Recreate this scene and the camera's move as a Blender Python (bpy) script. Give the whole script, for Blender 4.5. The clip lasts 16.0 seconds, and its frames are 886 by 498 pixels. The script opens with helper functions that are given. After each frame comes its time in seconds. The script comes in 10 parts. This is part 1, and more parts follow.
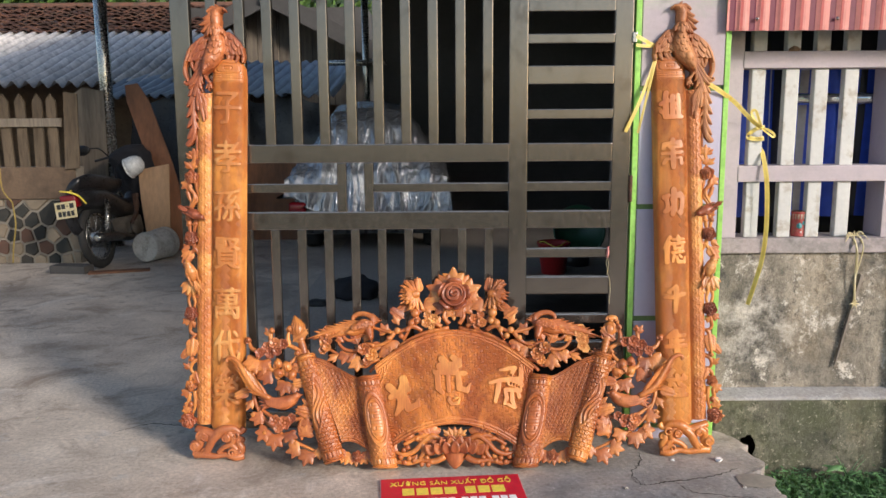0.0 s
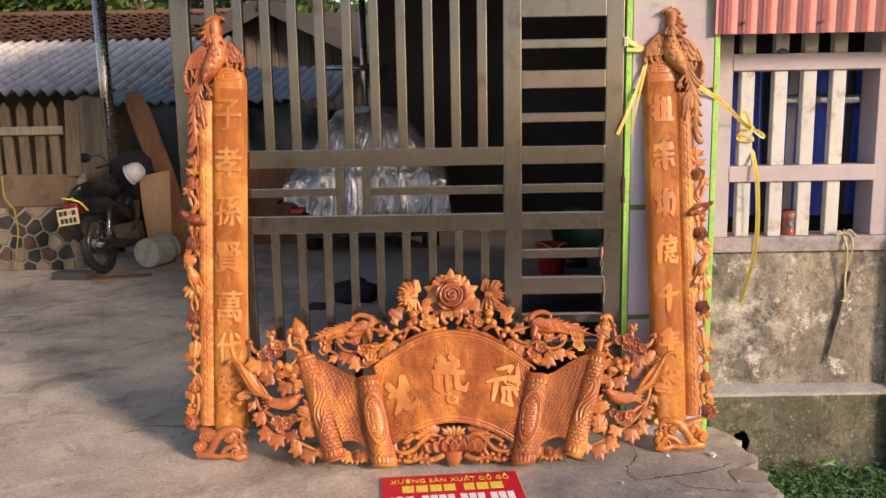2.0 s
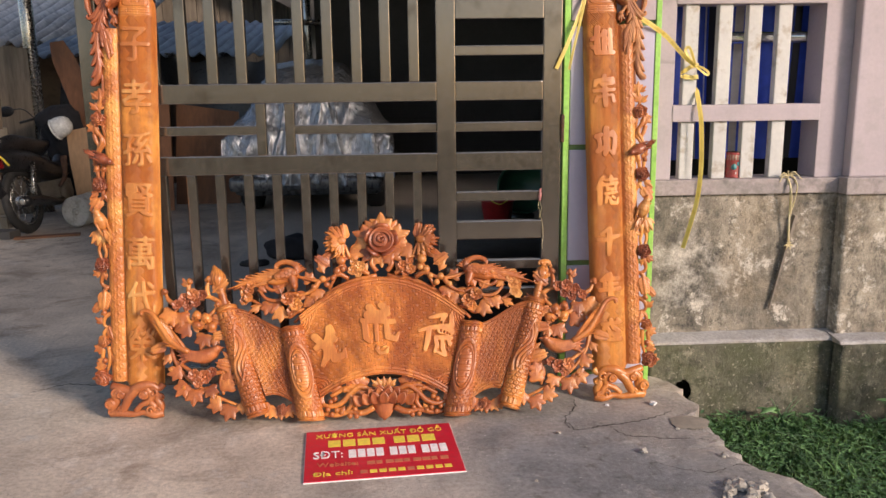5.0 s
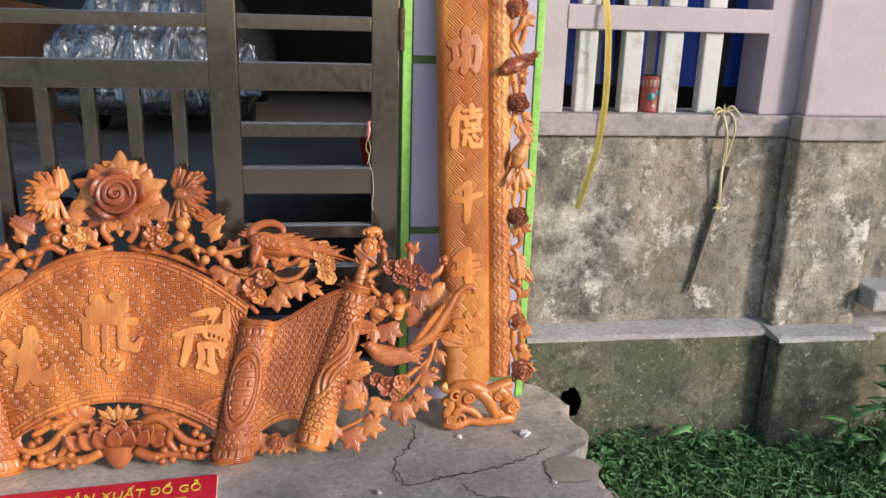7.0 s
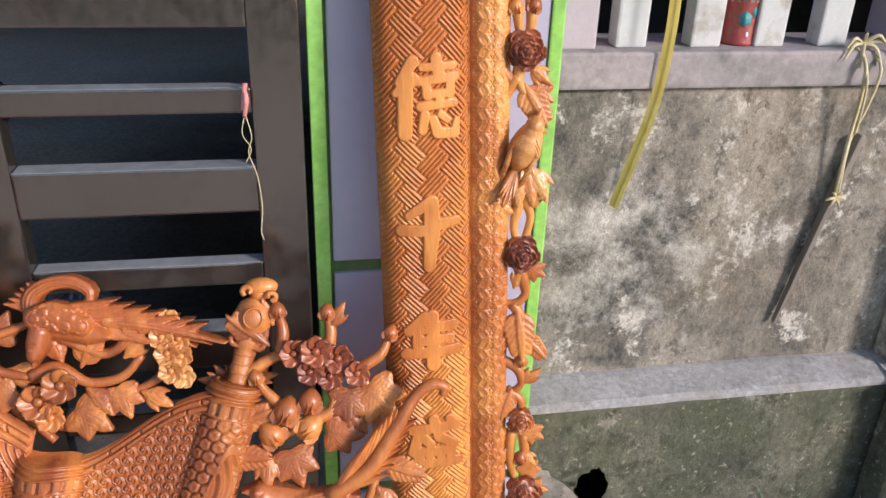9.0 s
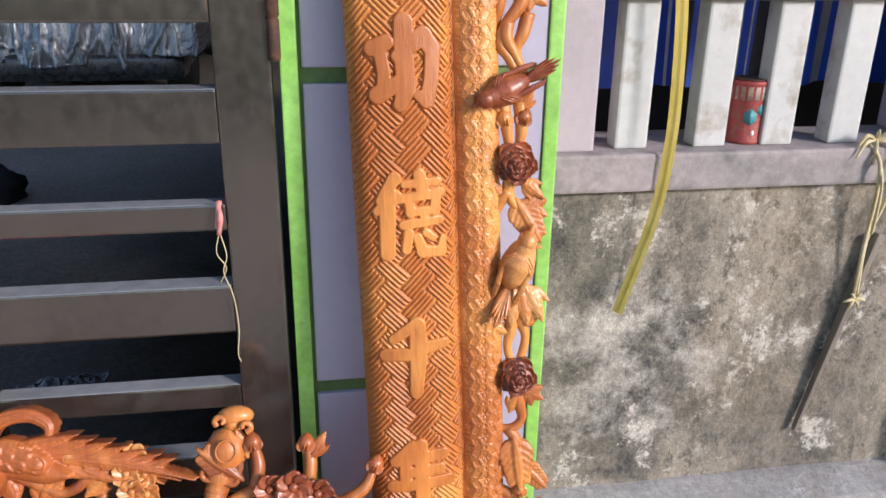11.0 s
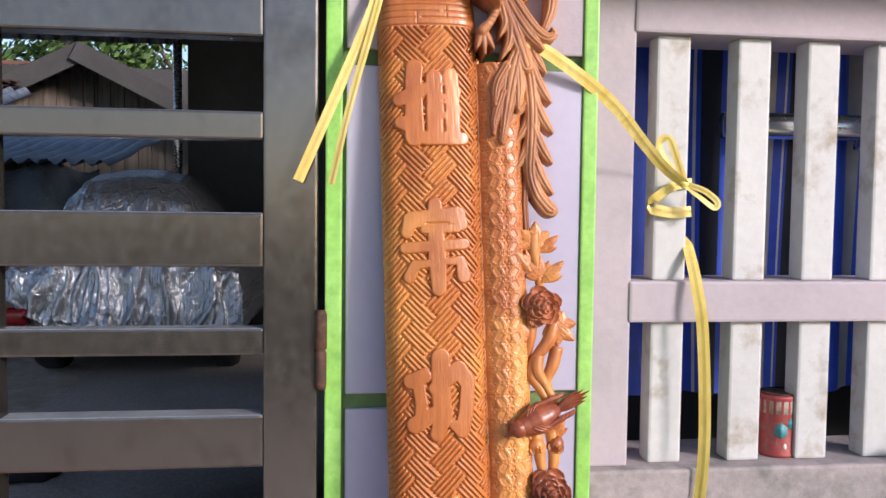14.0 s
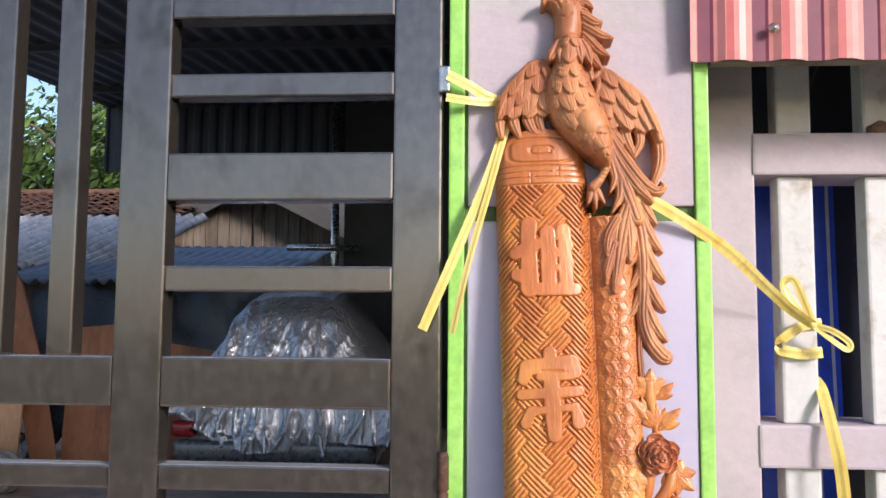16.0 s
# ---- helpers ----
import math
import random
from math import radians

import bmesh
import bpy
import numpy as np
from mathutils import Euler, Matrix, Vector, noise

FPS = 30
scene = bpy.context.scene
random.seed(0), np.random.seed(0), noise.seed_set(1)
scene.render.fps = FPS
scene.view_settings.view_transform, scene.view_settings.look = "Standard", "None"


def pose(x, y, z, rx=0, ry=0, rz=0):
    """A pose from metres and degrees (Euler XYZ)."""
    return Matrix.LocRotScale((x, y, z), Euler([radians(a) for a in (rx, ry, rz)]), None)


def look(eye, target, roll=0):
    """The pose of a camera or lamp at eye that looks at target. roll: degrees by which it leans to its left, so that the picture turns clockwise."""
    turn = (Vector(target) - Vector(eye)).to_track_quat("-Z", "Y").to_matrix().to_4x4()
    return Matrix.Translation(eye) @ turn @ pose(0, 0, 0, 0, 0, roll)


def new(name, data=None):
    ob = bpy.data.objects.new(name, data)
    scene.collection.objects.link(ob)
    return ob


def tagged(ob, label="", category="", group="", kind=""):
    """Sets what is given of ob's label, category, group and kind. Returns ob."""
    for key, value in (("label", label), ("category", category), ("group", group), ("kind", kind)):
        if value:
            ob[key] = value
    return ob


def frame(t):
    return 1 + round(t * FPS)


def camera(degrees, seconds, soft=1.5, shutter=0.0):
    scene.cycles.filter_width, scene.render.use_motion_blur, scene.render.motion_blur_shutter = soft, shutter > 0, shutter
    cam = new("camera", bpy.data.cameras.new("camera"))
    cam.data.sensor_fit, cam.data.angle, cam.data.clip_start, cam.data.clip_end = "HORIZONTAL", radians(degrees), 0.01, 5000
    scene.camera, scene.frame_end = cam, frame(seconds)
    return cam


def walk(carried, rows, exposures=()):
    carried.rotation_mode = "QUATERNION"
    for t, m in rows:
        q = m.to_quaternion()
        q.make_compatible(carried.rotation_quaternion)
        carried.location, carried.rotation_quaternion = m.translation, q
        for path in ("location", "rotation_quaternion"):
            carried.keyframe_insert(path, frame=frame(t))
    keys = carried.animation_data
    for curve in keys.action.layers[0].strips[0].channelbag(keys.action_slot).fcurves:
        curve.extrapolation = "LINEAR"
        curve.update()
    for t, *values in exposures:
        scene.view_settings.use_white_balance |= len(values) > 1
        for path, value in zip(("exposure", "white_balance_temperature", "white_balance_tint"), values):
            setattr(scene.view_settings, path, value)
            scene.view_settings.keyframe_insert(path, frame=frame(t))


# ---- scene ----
cam = camera(57.7, 16.0)
PATH = [
    (0, (0.191, 0.147, 1.366), (0.188, 2.121, 1.042), -0.4),
    (0.5, (0.195, 0.101, 1.373), (0.194, 2.077, 1.064), -0.0),
    (1, (0.204, 0.086, 1.371), (0.198, 2.064, 1.079), -0.4),
    (1.5, (0.207, 0.087, 1.381), (0.196, 2.064, 1.078), -0.9),
    (2, (0.205, 0.083, 1.371), (0.201, 2.058, 1.055), -1.0),
    (2.5, (0.192, 0.09, 1.371), (0.205, 2.062, 1.038), -0.8),
    (3, (0.185, 0.106, 1.376), (0.213, 2.074, 1.019), -0.3),
    (3.2, (0.179, 0.108, 1.37), (0.216, 2.075, 1.01), -0.1),
    (5.3, (0.372, 0.331, 1.235), (0.493, 2.283, 0.819), -0.4),
    (5.5, (0.452, 0.407, 1.267), (0.591, 2.348, 0.808), 0.2),
    (6, (0.524, 0.615, 1.215), (0.731, 2.533, 0.688), 0.7),
    (6.5, (0.571, 0.909, 1.179), (0.86, 2.812, 0.636), 1.1),
    (7, (0.732, 1.256, 1.135), (1.032, 3.147, 0.557), 1.7),
    (7.5, (0.827, 1.523, 1.098), (1.124, 3.39, 0.446), 2.2),
    (8, (0.795, 1.833, 1.138), (1.143, 3.625, 0.319), 2.3),
    (8.2, (0.822, 1.955, 1.124), (1.177, 3.719, 0.253), 2.3),
    (10.3, (0.985, 2.345, 1.153), (1.294, 4.119, 0.283), 1.2),
    (10.5, (0.985, 2.347, 1.156), (1.298, 4.139, 0.325), 1.1),
    (11, (0.988, 2.346, 1.172), (1.301, 4.183, 0.445), 0.9),
    (11.5, (0.986, 2.335, 1.187), (1.285, 4.215, 0.573), 0.7),
    (12, (0.983, 2.329, 1.198), (1.281, 4.239, 0.683), 0.8),
    (12.5, (0.982, 2.323, 1.211), (1.275, 4.254, 0.778), 0.7),
    (13, (0.979, 2.32, 1.228), (1.263, 4.271, 0.892), 0.7),
    (13.5, (0.974, 2.319, 1.241), (1.245, 4.288, 1.02), 0.7),
    (14, (0.98, 2.311, 1.269), (1.222, 4.293, 1.166), 0.7),
    (14.5, (0.993, 2.299, 1.278), (1.197, 4.289, 1.298), 0.1),
    (15, (1.021, 2.28, 1.3), (1.143, 4.271, 1.448), 0.2),
    (15.5, (1.042, 2.267, 1.32), (1.022, 4.247, 1.6), 0.3),
    (16, (1.022, 2.242, 1.322), (0.892, 4.231, 1.488), 0.4),
]
LIGHT = [(0.0, 0.10, 6350, 11), (0.5, 0.10, 6450, 11), (1.0, 0.14, 7150, 16), (1.5, 0.12, 7550, 20), (2.0, 0.12, 7650, 21), (2.5, 0.10, 7050, 15), (3.0, 0.10, 6350, 11), (4.5, 0.05, 6700, 14), (5.5, 0.00, 7150, 21), (6.0, -0.08, 6300, 13), (6.4, -0.04, 6250, 12), (7.0, 0.05, 6150, 13), (8.0, 0.13, 6000, 14), (10.5, 0.06, 5850, 14), (11.0, 0.12, 5850, 14), (13.0, 0.13, 5850, 15), (14.5, 0.20, 6000, 19), (15.5, 0.27, 6000, 19), (16.0, 0.35, 6050, 18)]
walk(cam, [(t, look(eye, target, roll)) for t, eye, target, roll in PATH], LIGHT)

# ---- world, sun, exposure ----
SUN_EL, SUN_AZ = 21.0, 134.0  # degrees up; compass-like turn, clockwise from +y
world = bpy.data.worlds.new("sky")
scene.world = world
world.use_nodes = True
_wn = world.node_tree
_sky = _wn.nodes.new("ShaderNodeTexSky")
_sky.sky_type, _sky.sun_disc = "NISHITA", False
_sky.sun_elevation, _sky.sun_rotation = radians(SUN_EL), radians(SUN_AZ)
_sky.dust_density = 1.0
_bg = _wn.nodes["Background"]
_wn.links.new(_sky.outputs["Color"], _bg.inputs["Color"])
_bg.inputs["Strength"].default_value = 0.165
_sun = bpy.data.lights.new("sun", "SUN")
_sun.energy, _sun.angle, _sun.color = 3.5, radians(11), (1.0, 0.90, 0.79)
_so = new("sun", _sun)
_sd = Vector((math.sin(radians(SUN_AZ)) * math.cos(radians(SUN_EL)), math.cos(radians(SUN_AZ)) * math.cos(radians(SUN_EL)), math.sin(radians(SUN_EL))))
_so.matrix_world = look(_sd * 30, (0, 0, 0))
scene.view_settings.exposure = 0.0

# ---- small builders ----
RNG = random.Random(7)


def part(name, bm, material, parent=None, label="", smooth=True):
    me = bpy.data.meshes.new(name)
    bm.to_mesh(me)
    bm.free()
    me.materials.append(material)
    if smooth is True:
        me.polygons.foreach_set("use_smooth", [True] * len(me.polygons))
    ob = new(name, me)
    if parent is not None:
        ob.parent = parent
    if label:
        ob["label"] = label
    return ob


def raw(name, verts, faces, material, parent=None, label="", smooth=True):
    me = bpy.data.meshes.new(name)
    me.from_pydata([tuple(v) for v in verts], [], [tuple(f) for f in faces])
    me.update()
    me.materials.append(material)
    if smooth:
        me.polygons.foreach_set("use_smooth", [True] * len(me.polygons))
    ob = new(name, me)
    if parent is not None:
        ob.parent = parent
    if label:
        ob["label"] = label
    return ob


def again(name, ob, m, parent=None, label=""):
    """Another object on the same mesh."""
    o = new(name, ob.data)
    if parent is not None:
        o.parent = parent
    o.matrix_local = m
    if label:
        o["label"] = label
    return o


def thing(name, m, label, category, group="", kind=""):
    e = new(name)
    e.empty_display_size = 0.05
    e.matrix_world = m
    return tagged(e, label, category, group, kind)


def box(bm, x0, x1, y0, y1, z0, z1, bevel=0.0, m=None):
    vs = [bm.verts.new((x, y, z)) for x in (x0, x1) for y in (y0, y1) for z in (z0, z1)]
    fs = [bm.faces.new([vs[i] for i in q]) for q in ((0, 1, 3, 2), (4, 6, 7, 5), (0, 4, 5, 1), (2, 3, 7, 6), (0, 2, 6, 4), (1, 5, 7, 3))]
    if bevel:
        es = list({e for f in fs for e in f.edges})
        r = bmesh.ops.bevel(bm, geom=es, offset=bevel, segments=2, affect="EDGES", profile=0.6)
        vs = [v for v in {v for f in r["faces"] for v in f.verts} | set(v for v in vs if v.is_valid)]
    if m is not None:
        bmesh.ops.transform(bm, matrix=m, verts=[v for v in vs if v.is_valid])
    return bm


def smooth_line(pts, n=6):
    """Catmull-Rom through the points."""
    p = [Vector(q) for q in pts]
    p = [p[0] * 2 - p[1]] + p + [p[-1] * 2 - p[-2]]
    out = []
    for i in range(1, len(p) - 2):
        for k in range(n):
            t = k / n
            a, b, c, d = p[i - 1], p[i], p[i + 1], p[i + 2]
            out.append(0.5 * (2 * b + (c - a) * t + (2 * a - 5 * b + 4 * c - d) * t * t + (3 * b - a - 3 * c + d) * t ** 3))
    out.append(p[-2])
    return out


def tube(bm, pts, radii, seg=7, smooth=5, flat=1.0):
    """A round rod along a line, with its own radius at each point."""
    line = smooth_line(pts, smooth) if smooth else [Vector(q) for q in pts]
    if not hasattr(radii, "__len__"):
        radii = [radii] * len(pts)
    rs = np.interp(np.linspace(0, len(radii) - 1, len(line)), range(len(radii)), radii).tolist()
    rings, side = [], None
    for i, p in enumerate(line):
        d = (line[min(i + 1, len(line) - 1)] - line[max(i - 1, 0)]).normalized()
        if side is None:
            side = d.orthogonal().normalized()
        side = (side - d * side.dot(d)).normalized()
        up = d.cross(side)
        rings.append([bm.verts.new(p + rs[i] * (math.cos(a) * side + flat * math.sin(a) * up)) for a in (2 * math.pi * k / seg for k in range(seg))])
    for a, b in zip(rings, rings[1:]):
        for k in range(seg):
            bm.faces.new((a[k], a[(k + 1) % seg], b[(k + 1) % seg], b[k])).smooth = True
    bm.faces.new(rings[0][::-1])
    bm.faces.new(rings[-1])
    return bm


def lathe(bm, profile, m=None, seg=20, cap=True):
    """Turn a profile of (radius, height) about z."""
    m = m or Matrix()
    rings = [[bm.verts.new(m @ Vector((r * math.cos(a), r * math.sin(a), z))) for a in (2 * math.pi * k / seg for k in range(seg))] for r, z in profile]
    for a, b in zip(rings, rings[1:]):
        for k in range(seg):
            bm.faces.new((a[k], a[(k + 1) % seg], b[(k + 1) % seg], b[k])).smooth = True
    if cap:
        bm.faces.new(rings[0][::-1])
        bm.faces.new(rings[-1])
    return bm


def ball(bm, c, r, m=None, seg=10):
    n = seg // 2
    r = r if hasattr(r, "__len__") else (r, r, r)
    prof = [(max(1e-4, math.sin(math.pi * k / n)), -math.cos(math.pi * k / n)) for k in range(n + 1)]
    t = Matrix.Translation(c) @ (m or Matrix()) @ Matrix.Diagonal((*r, 1))
    return lathe(bm, prof, t, seg, cap=False)


def blade(bm, m, length, width, cup=0.0, thick=0.004, rise=0.0, curl=0.0, shape="leaf", ridge=0.15, nl=6):
    """A carved blade: leaf, feather or petal. x is its width, y its length, z its front."""
    rows = []
    for i in range(nl + 1):
        t = i / nl
        if shape == "leaf":
            w = math.sin(math.pi * min(1, 0.08 + 0.92 * t) ** 0.8) ** 0.9
        elif shape == "round":
            w = math.sqrt(max(0.0, 1 - (2 * (0.12 + 0.88 * t) - 1) ** 2)) ** 0.8
        elif shape == "feather":
            w = (0.55 + 0.45 * t) * (1 if t < 0.8 else math.sqrt(max(0, 1 - ((t - 0.8) / 0.2) ** 2)))
        else:
            w = (1 - t) ** 0.7
        w = max(w, 0.04) * width / 2
        z = rise * math.sin(math.pi * t * 0.5) + curl * t * t
        row = []
        for s in (-1, -0.5, 0, 0.5, 1):
            row.append(Vector((s * w, t * length, z + cup * s * s * w * 2 + (ridge * width * (1 - abs(s)) if abs(s) < 0.4 else 0) + (0.3 * thick if abs(s) == 0.5 else 0))))
        rows.append(row)
    top = [[bm.verts.new(m @ v) for v in row] for row in rows]
    bot = [[bm.verts.new(m @ (v - Vector((0, 0, thick)))) for v in (row[0], row[2], row[4])] for row in rows]
    for a, b in zip(top, top[1:]):
        for k in range(4):
            bm.faces.new((a[k], a[k + 1], b[k + 1], b[k])).smooth = shape == "round"
    for a, b in zip(bot, bot[1:]):
        for k in range(2):
            bm.faces.new((a[k + 1], a[k], b[k], b[k + 1]))
    for i in range(nl):
        bm.faces.new((top[i][0], top[i + 1][0], bot[i + 1][0], bot[i][0]))
        bm.faces.new((top[i + 1][4], top[i][4], bot[i][2], bot[i + 1][2]))
    bm.faces.new((*top[-1], *bot[-1][::-1]))
    bm.faces.new((*top[0][::-1], *bot[0]))
    return bm


def facing(u, v, d, ang, tilt=0.0, roll=0.0, s=1.0):
    """A pose on an upright face looking to -y: u across, v up, d out of it; ang: the blade's direction in degrees."""
    a = radians(ang)
    y = Vector((math.cos(a), 0, math.sin(a)))
    z = Vector((0, -1, 0))
    x = y.cross(z)
    r = Matrix((x, y, z)).transposed().to_4x4()
    return Matrix.Translation((u, -d, v)) @ r @ pose(0, 0, 0, tilt, roll, 0) @ Matrix.Scale(s, 4)


def sheet(name, P, material, parent=None, label="", back=None):
    """A closed relief: P is a grid of points (rows, columns, 3), back the distance to its flat rear along +y."""
    nv, nu = P.shape[:2]
    idx = np.arange(nv * nu).reshape(nv, nu)
    q = np.stack([idx[:-1, :-1], idx[:-1, 1:], idx[1:, 1:], idx[1:, :-1]], -1).reshape(-1, 4)
    V = P.reshape(-1, 3)
    faces = q.tolist()
    if back is not None:
        ring = np.concatenate([idx[0, :], idx[1:, -1], idx[-1, -2::-1], idx[-2:0:-1, 0]])
        R = V[ring].copy()
        R[:, 1] = back
        n0 = len(V)
        V = np.concatenate([V, R])
        k = len(ring)
        faces += [(int(ring[i]), n0 + i, n0 + (i + 1) % k, int(ring[(i + 1) % k])) for i in range(k)]
        faces.append(tuple(range(n0, n0 + k)))
    me = bpy.data.meshes.new(name)
    me.from_pydata(V.tolist(), [], faces)
    me.update()
    me.materials.append(material)
    me.polygons.foreach_set("use_smooth", [True] * len(me.polygons))
    ob = new(name, me)
    if parent is not None:
        ob.parent = parent
    if label:
        ob["label"] = label
    return ob


def letters(text, size, extrude, bevel=0.0, offset=0.0, space=1.0):
    """The mesh of a line of writing in the built-in font, centred, lying in x and y."""
    cu = bpy.data.curves.new("letters", "FONT")
    cu.body, cu.size, cu.extrude, cu.bevel_depth, cu.offset = text, size, extrude, bevel, offset
    cu.align_x, cu.align_y, cu.bevel_resolution, cu.resolution_u, cu.space_character = "CENTER", "CENTER", 2, 3, space
    ob = new("letters", cu)
    bpy.context.view_layer.update()
    me = bpy.data.meshes.new_from_object(ob.evaluated_get(bpy.context.evaluated_depsgraph_get()))
    bpy.data.objects.remove(ob)
    bpy.data.curves.remove(cu)
    return me


def brush_field(text, width, height, bold, step=0.0012):
    """A character of the built-in font as soft brush strokes: a grid of values, 0.5 at a stroke's edge, with its x and y."""
    me = letters(text, 1.0, 0.0)
    n = len(me.vertices)
    co = np.empty(n * 3)
    me.vertices.foreach_get("co", co)
    co = co.reshape(n, 3)[:, :2]
    co = (co - (co.max(0) + co.min(0)) / 2) / (co.max(0) - co.min(0)) * np.array([width, height])
    pad = 0.022
    xs, ys = np.arange(-width / 2 - pad, width / 2 + pad, step), np.arange(-height / 2 - pad, height / 2 + pad, step)
    G = np.zeros((len(ys), len(xs)))
    me.calc_loop_triangles()
    for t in me.loop_triangles:
        a, b, c = (co[i] for i in t.vertices)
        lo, hi = np.minimum(np.minimum(a, b), c), np.maximum(np.maximum(a, b), c)
        i0, i1 = np.searchsorted(xs, (lo[0] - step, hi[0] + step))
        j0, j1 = np.searchsorted(ys, (lo[1] - step, hi[1] + step))
        if i1 <= i0 or j1 <= j0:
            continue
        X, Y = np.meshgrid(xs[i0:i1], ys[j0:j1])
        d = (b[0] - a[0]) * (c[1] - a[1]) - (b[1] - a[1]) * (c[0] - a[0])
        if abs(d) < 1e-14:
            continue
        w1 = ((b[0] - X) * (c[1] - Y) - (b[1] - Y) * (c[0] - X)) / d
        w2 = ((c[0] - X) * (a[1] - Y) - (c[1] - Y) * (a[0] - X)) / d
        G[j0:j1, i0:i1] = np.maximum(G[j0:j1, i0:i1], ((w1 >= -0.02) & (w2 >= -0.02) & (1 - w1 - w2 >= -0.02)) * 1.0)
    bpy.data.meshes.remove(me)
    k = max(1, int(round(bold / step)))
    ker = np.exp(-0.5 * (np.arange(-3 * k, 3 * k + 1) / k) ** 2)
    ker /= ker.sum()
    B = np.apply_along_axis(lambda r: np.convolve(r, ker, "same"), 1, G)
    B = np.apply_along_axis(lambda r: np.convolve(r, ker, "same"), 0, B)
    X, Y = np.meshgrid(xs, ys)
    return X, Y, np.clip(B / 0.36, 0, 2)


# ---- materials ----
def shader(name):
    m = bpy.data.materials.new(name)
    m.use_nodes = True
    nt = m.node_tree
    return m, nt, nt.nodes["Principled BSDF"]


def node(nt, kind, **ins):
    n = nt.nodes.new(kind)
    for k, v in ins.items():
        n.inputs[k.replace("_", " ")].default_value = v
    return n


def coords(nt, stretch=(1, 1, 1), shuffle=True):
    tc = nt.nodes.new("ShaderNodeTexCoord")
    mp = nt.nodes.new("ShaderNodeMapping")
    mp.inputs["Scale"].default_value = stretch
    nt.links.new(tc.outputs["Object"], mp.inputs["Vector"])
    if shuffle:
        oi = nt.nodes.new("ShaderNodeObjectInfo")
        mu = nt.nodes.new("ShaderNodeMath")
        mu.operation = "MULTIPLY"
        mu.inputs[1].default_value = 37.0
        nt.links.new(oi.outputs["Random"], mu.inputs[0])
        nt.links.new(mu.outputs[0], mp.inputs["Location"])
    return mp.outputs["Vector"]


def spots(nt, vec, scale, lo, hi, detail=6.0, rough=0.6, distort=0.0):
    """Noise between lo and hi, as 0 to 1."""
    n = node(nt, "ShaderNodeTexNoise", Scale=scale, Detail=detail, Roughness=rough, Distortion=distort)
    nt.links.new(vec, n.inputs["Vector"])
    r = nt.nodes.new("ShaderNodeMapRange")
    r.inputs["From Min"].default_value, r.inputs["From Max"].default_value = lo, hi
    nt.links.new(n.outputs["Fac"], r.inputs["Value"])
    return r.outputs["Result"]


def blend(nt, fac, a, b, mode="MIX"):
    mx = nt.nodes.new("ShaderNodeMix")
    mx.data_type, mx.blend_type = "RGBA", mode
    for sock, val in ((mx.inputs["Factor"], fac), (mx.inputs["A"], a), (mx.inputs["B"], b)):
        if isinstance(val, (int, float)):
            sock.default_value = val
        elif isinstance(val, tuple):
            sock.default_value = (*val, 1) if len(val) == 3 else val
        else:
            nt.links.new(val, sock)
    return mx.outputs["Result"]


def relief(nt, bsdf, height, strength, distance):
    b = node(nt, "ShaderNodeBump", Strength=strength, Distance=distance)
    nt.links.new(height, b.inputs["Height"])
    nt.links.new(b.outputs["Normal"], bsdf.inputs["Normal"])


def surface(name, base, second, third=None, rough=0.6, metal=0.0, s1=3.0, s2=40.0, stretch=(1, 1, 1), bump=0.3, bump_d=0.002, lo=0.4, hi=0.65, third_amt=(0.5, 0.75), coat=0.0, spec=0.5, random_tint=0.0, rough_var=0.1, shuffle=True, grain=0.15):
    """A surface with two scales of variation."""
    m, nt, b = shader(name)
    v = coords(nt, stretch, shuffle)
    big = spots(nt, v, s1, lo, hi)
    fine = spots(nt, v, s2, 0.35, 0.7, detail=8)
    col = blend(nt, big, base, second)
    if third is not None:
        col = blend(nt, spots(nt, v, s1 * 2.7, *third_amt), col, third)
    dark = blend(nt, fine, (1 - grain,) * 3, (1 + 0.75 * grain,) * 3)
    col = blend(nt, 1.0, col, dark, "MULTIPLY")
    if random_tint:
        oi = nt.nodes.new("ShaderNodeObjectInfo")
        mr = nt.nodes.new("ShaderNodeMapRange")
        mr.inputs["To Min"].default_value, mr.inputs["To Max"].default_value = 1 - random_tint, 1 + random_tint
        nt.links.new(oi.outputs["Random"], mr.inputs["Value"])
        cc = nt.nodes.new("ShaderNodeCombineColor")
        for i in range(3):
            nt.links.new(mr.outputs[0], cc.inputs[i])
        col = blend(nt, 1.0, col, cc.outputs[0], "MULTIPLY")
    nt.links.new(col, b.inputs["Base Color"])
    rr = nt.nodes.new("ShaderNodeMapRange")
    rr.inputs["To Min"].default_value, rr.inputs["To Max"].default_value = max(0.03, rough - rough_var), min(1, rough + rough_var)
    nt.links.new(fine, rr.inputs["Value"])
    nt.links.new(rr.outputs[0], b.inputs["Roughness"])
    b.inputs["Metallic"].default_value = metal
    b.inputs["Coat Weight"].default_value = coat
    b.inputs["Coat Roughness"].default_value = 0.18
    b.inputs["Specular IOR Level"].default_value = spec
    if bump:
        relief(nt, b, fine, bump, bump_d)
    return m


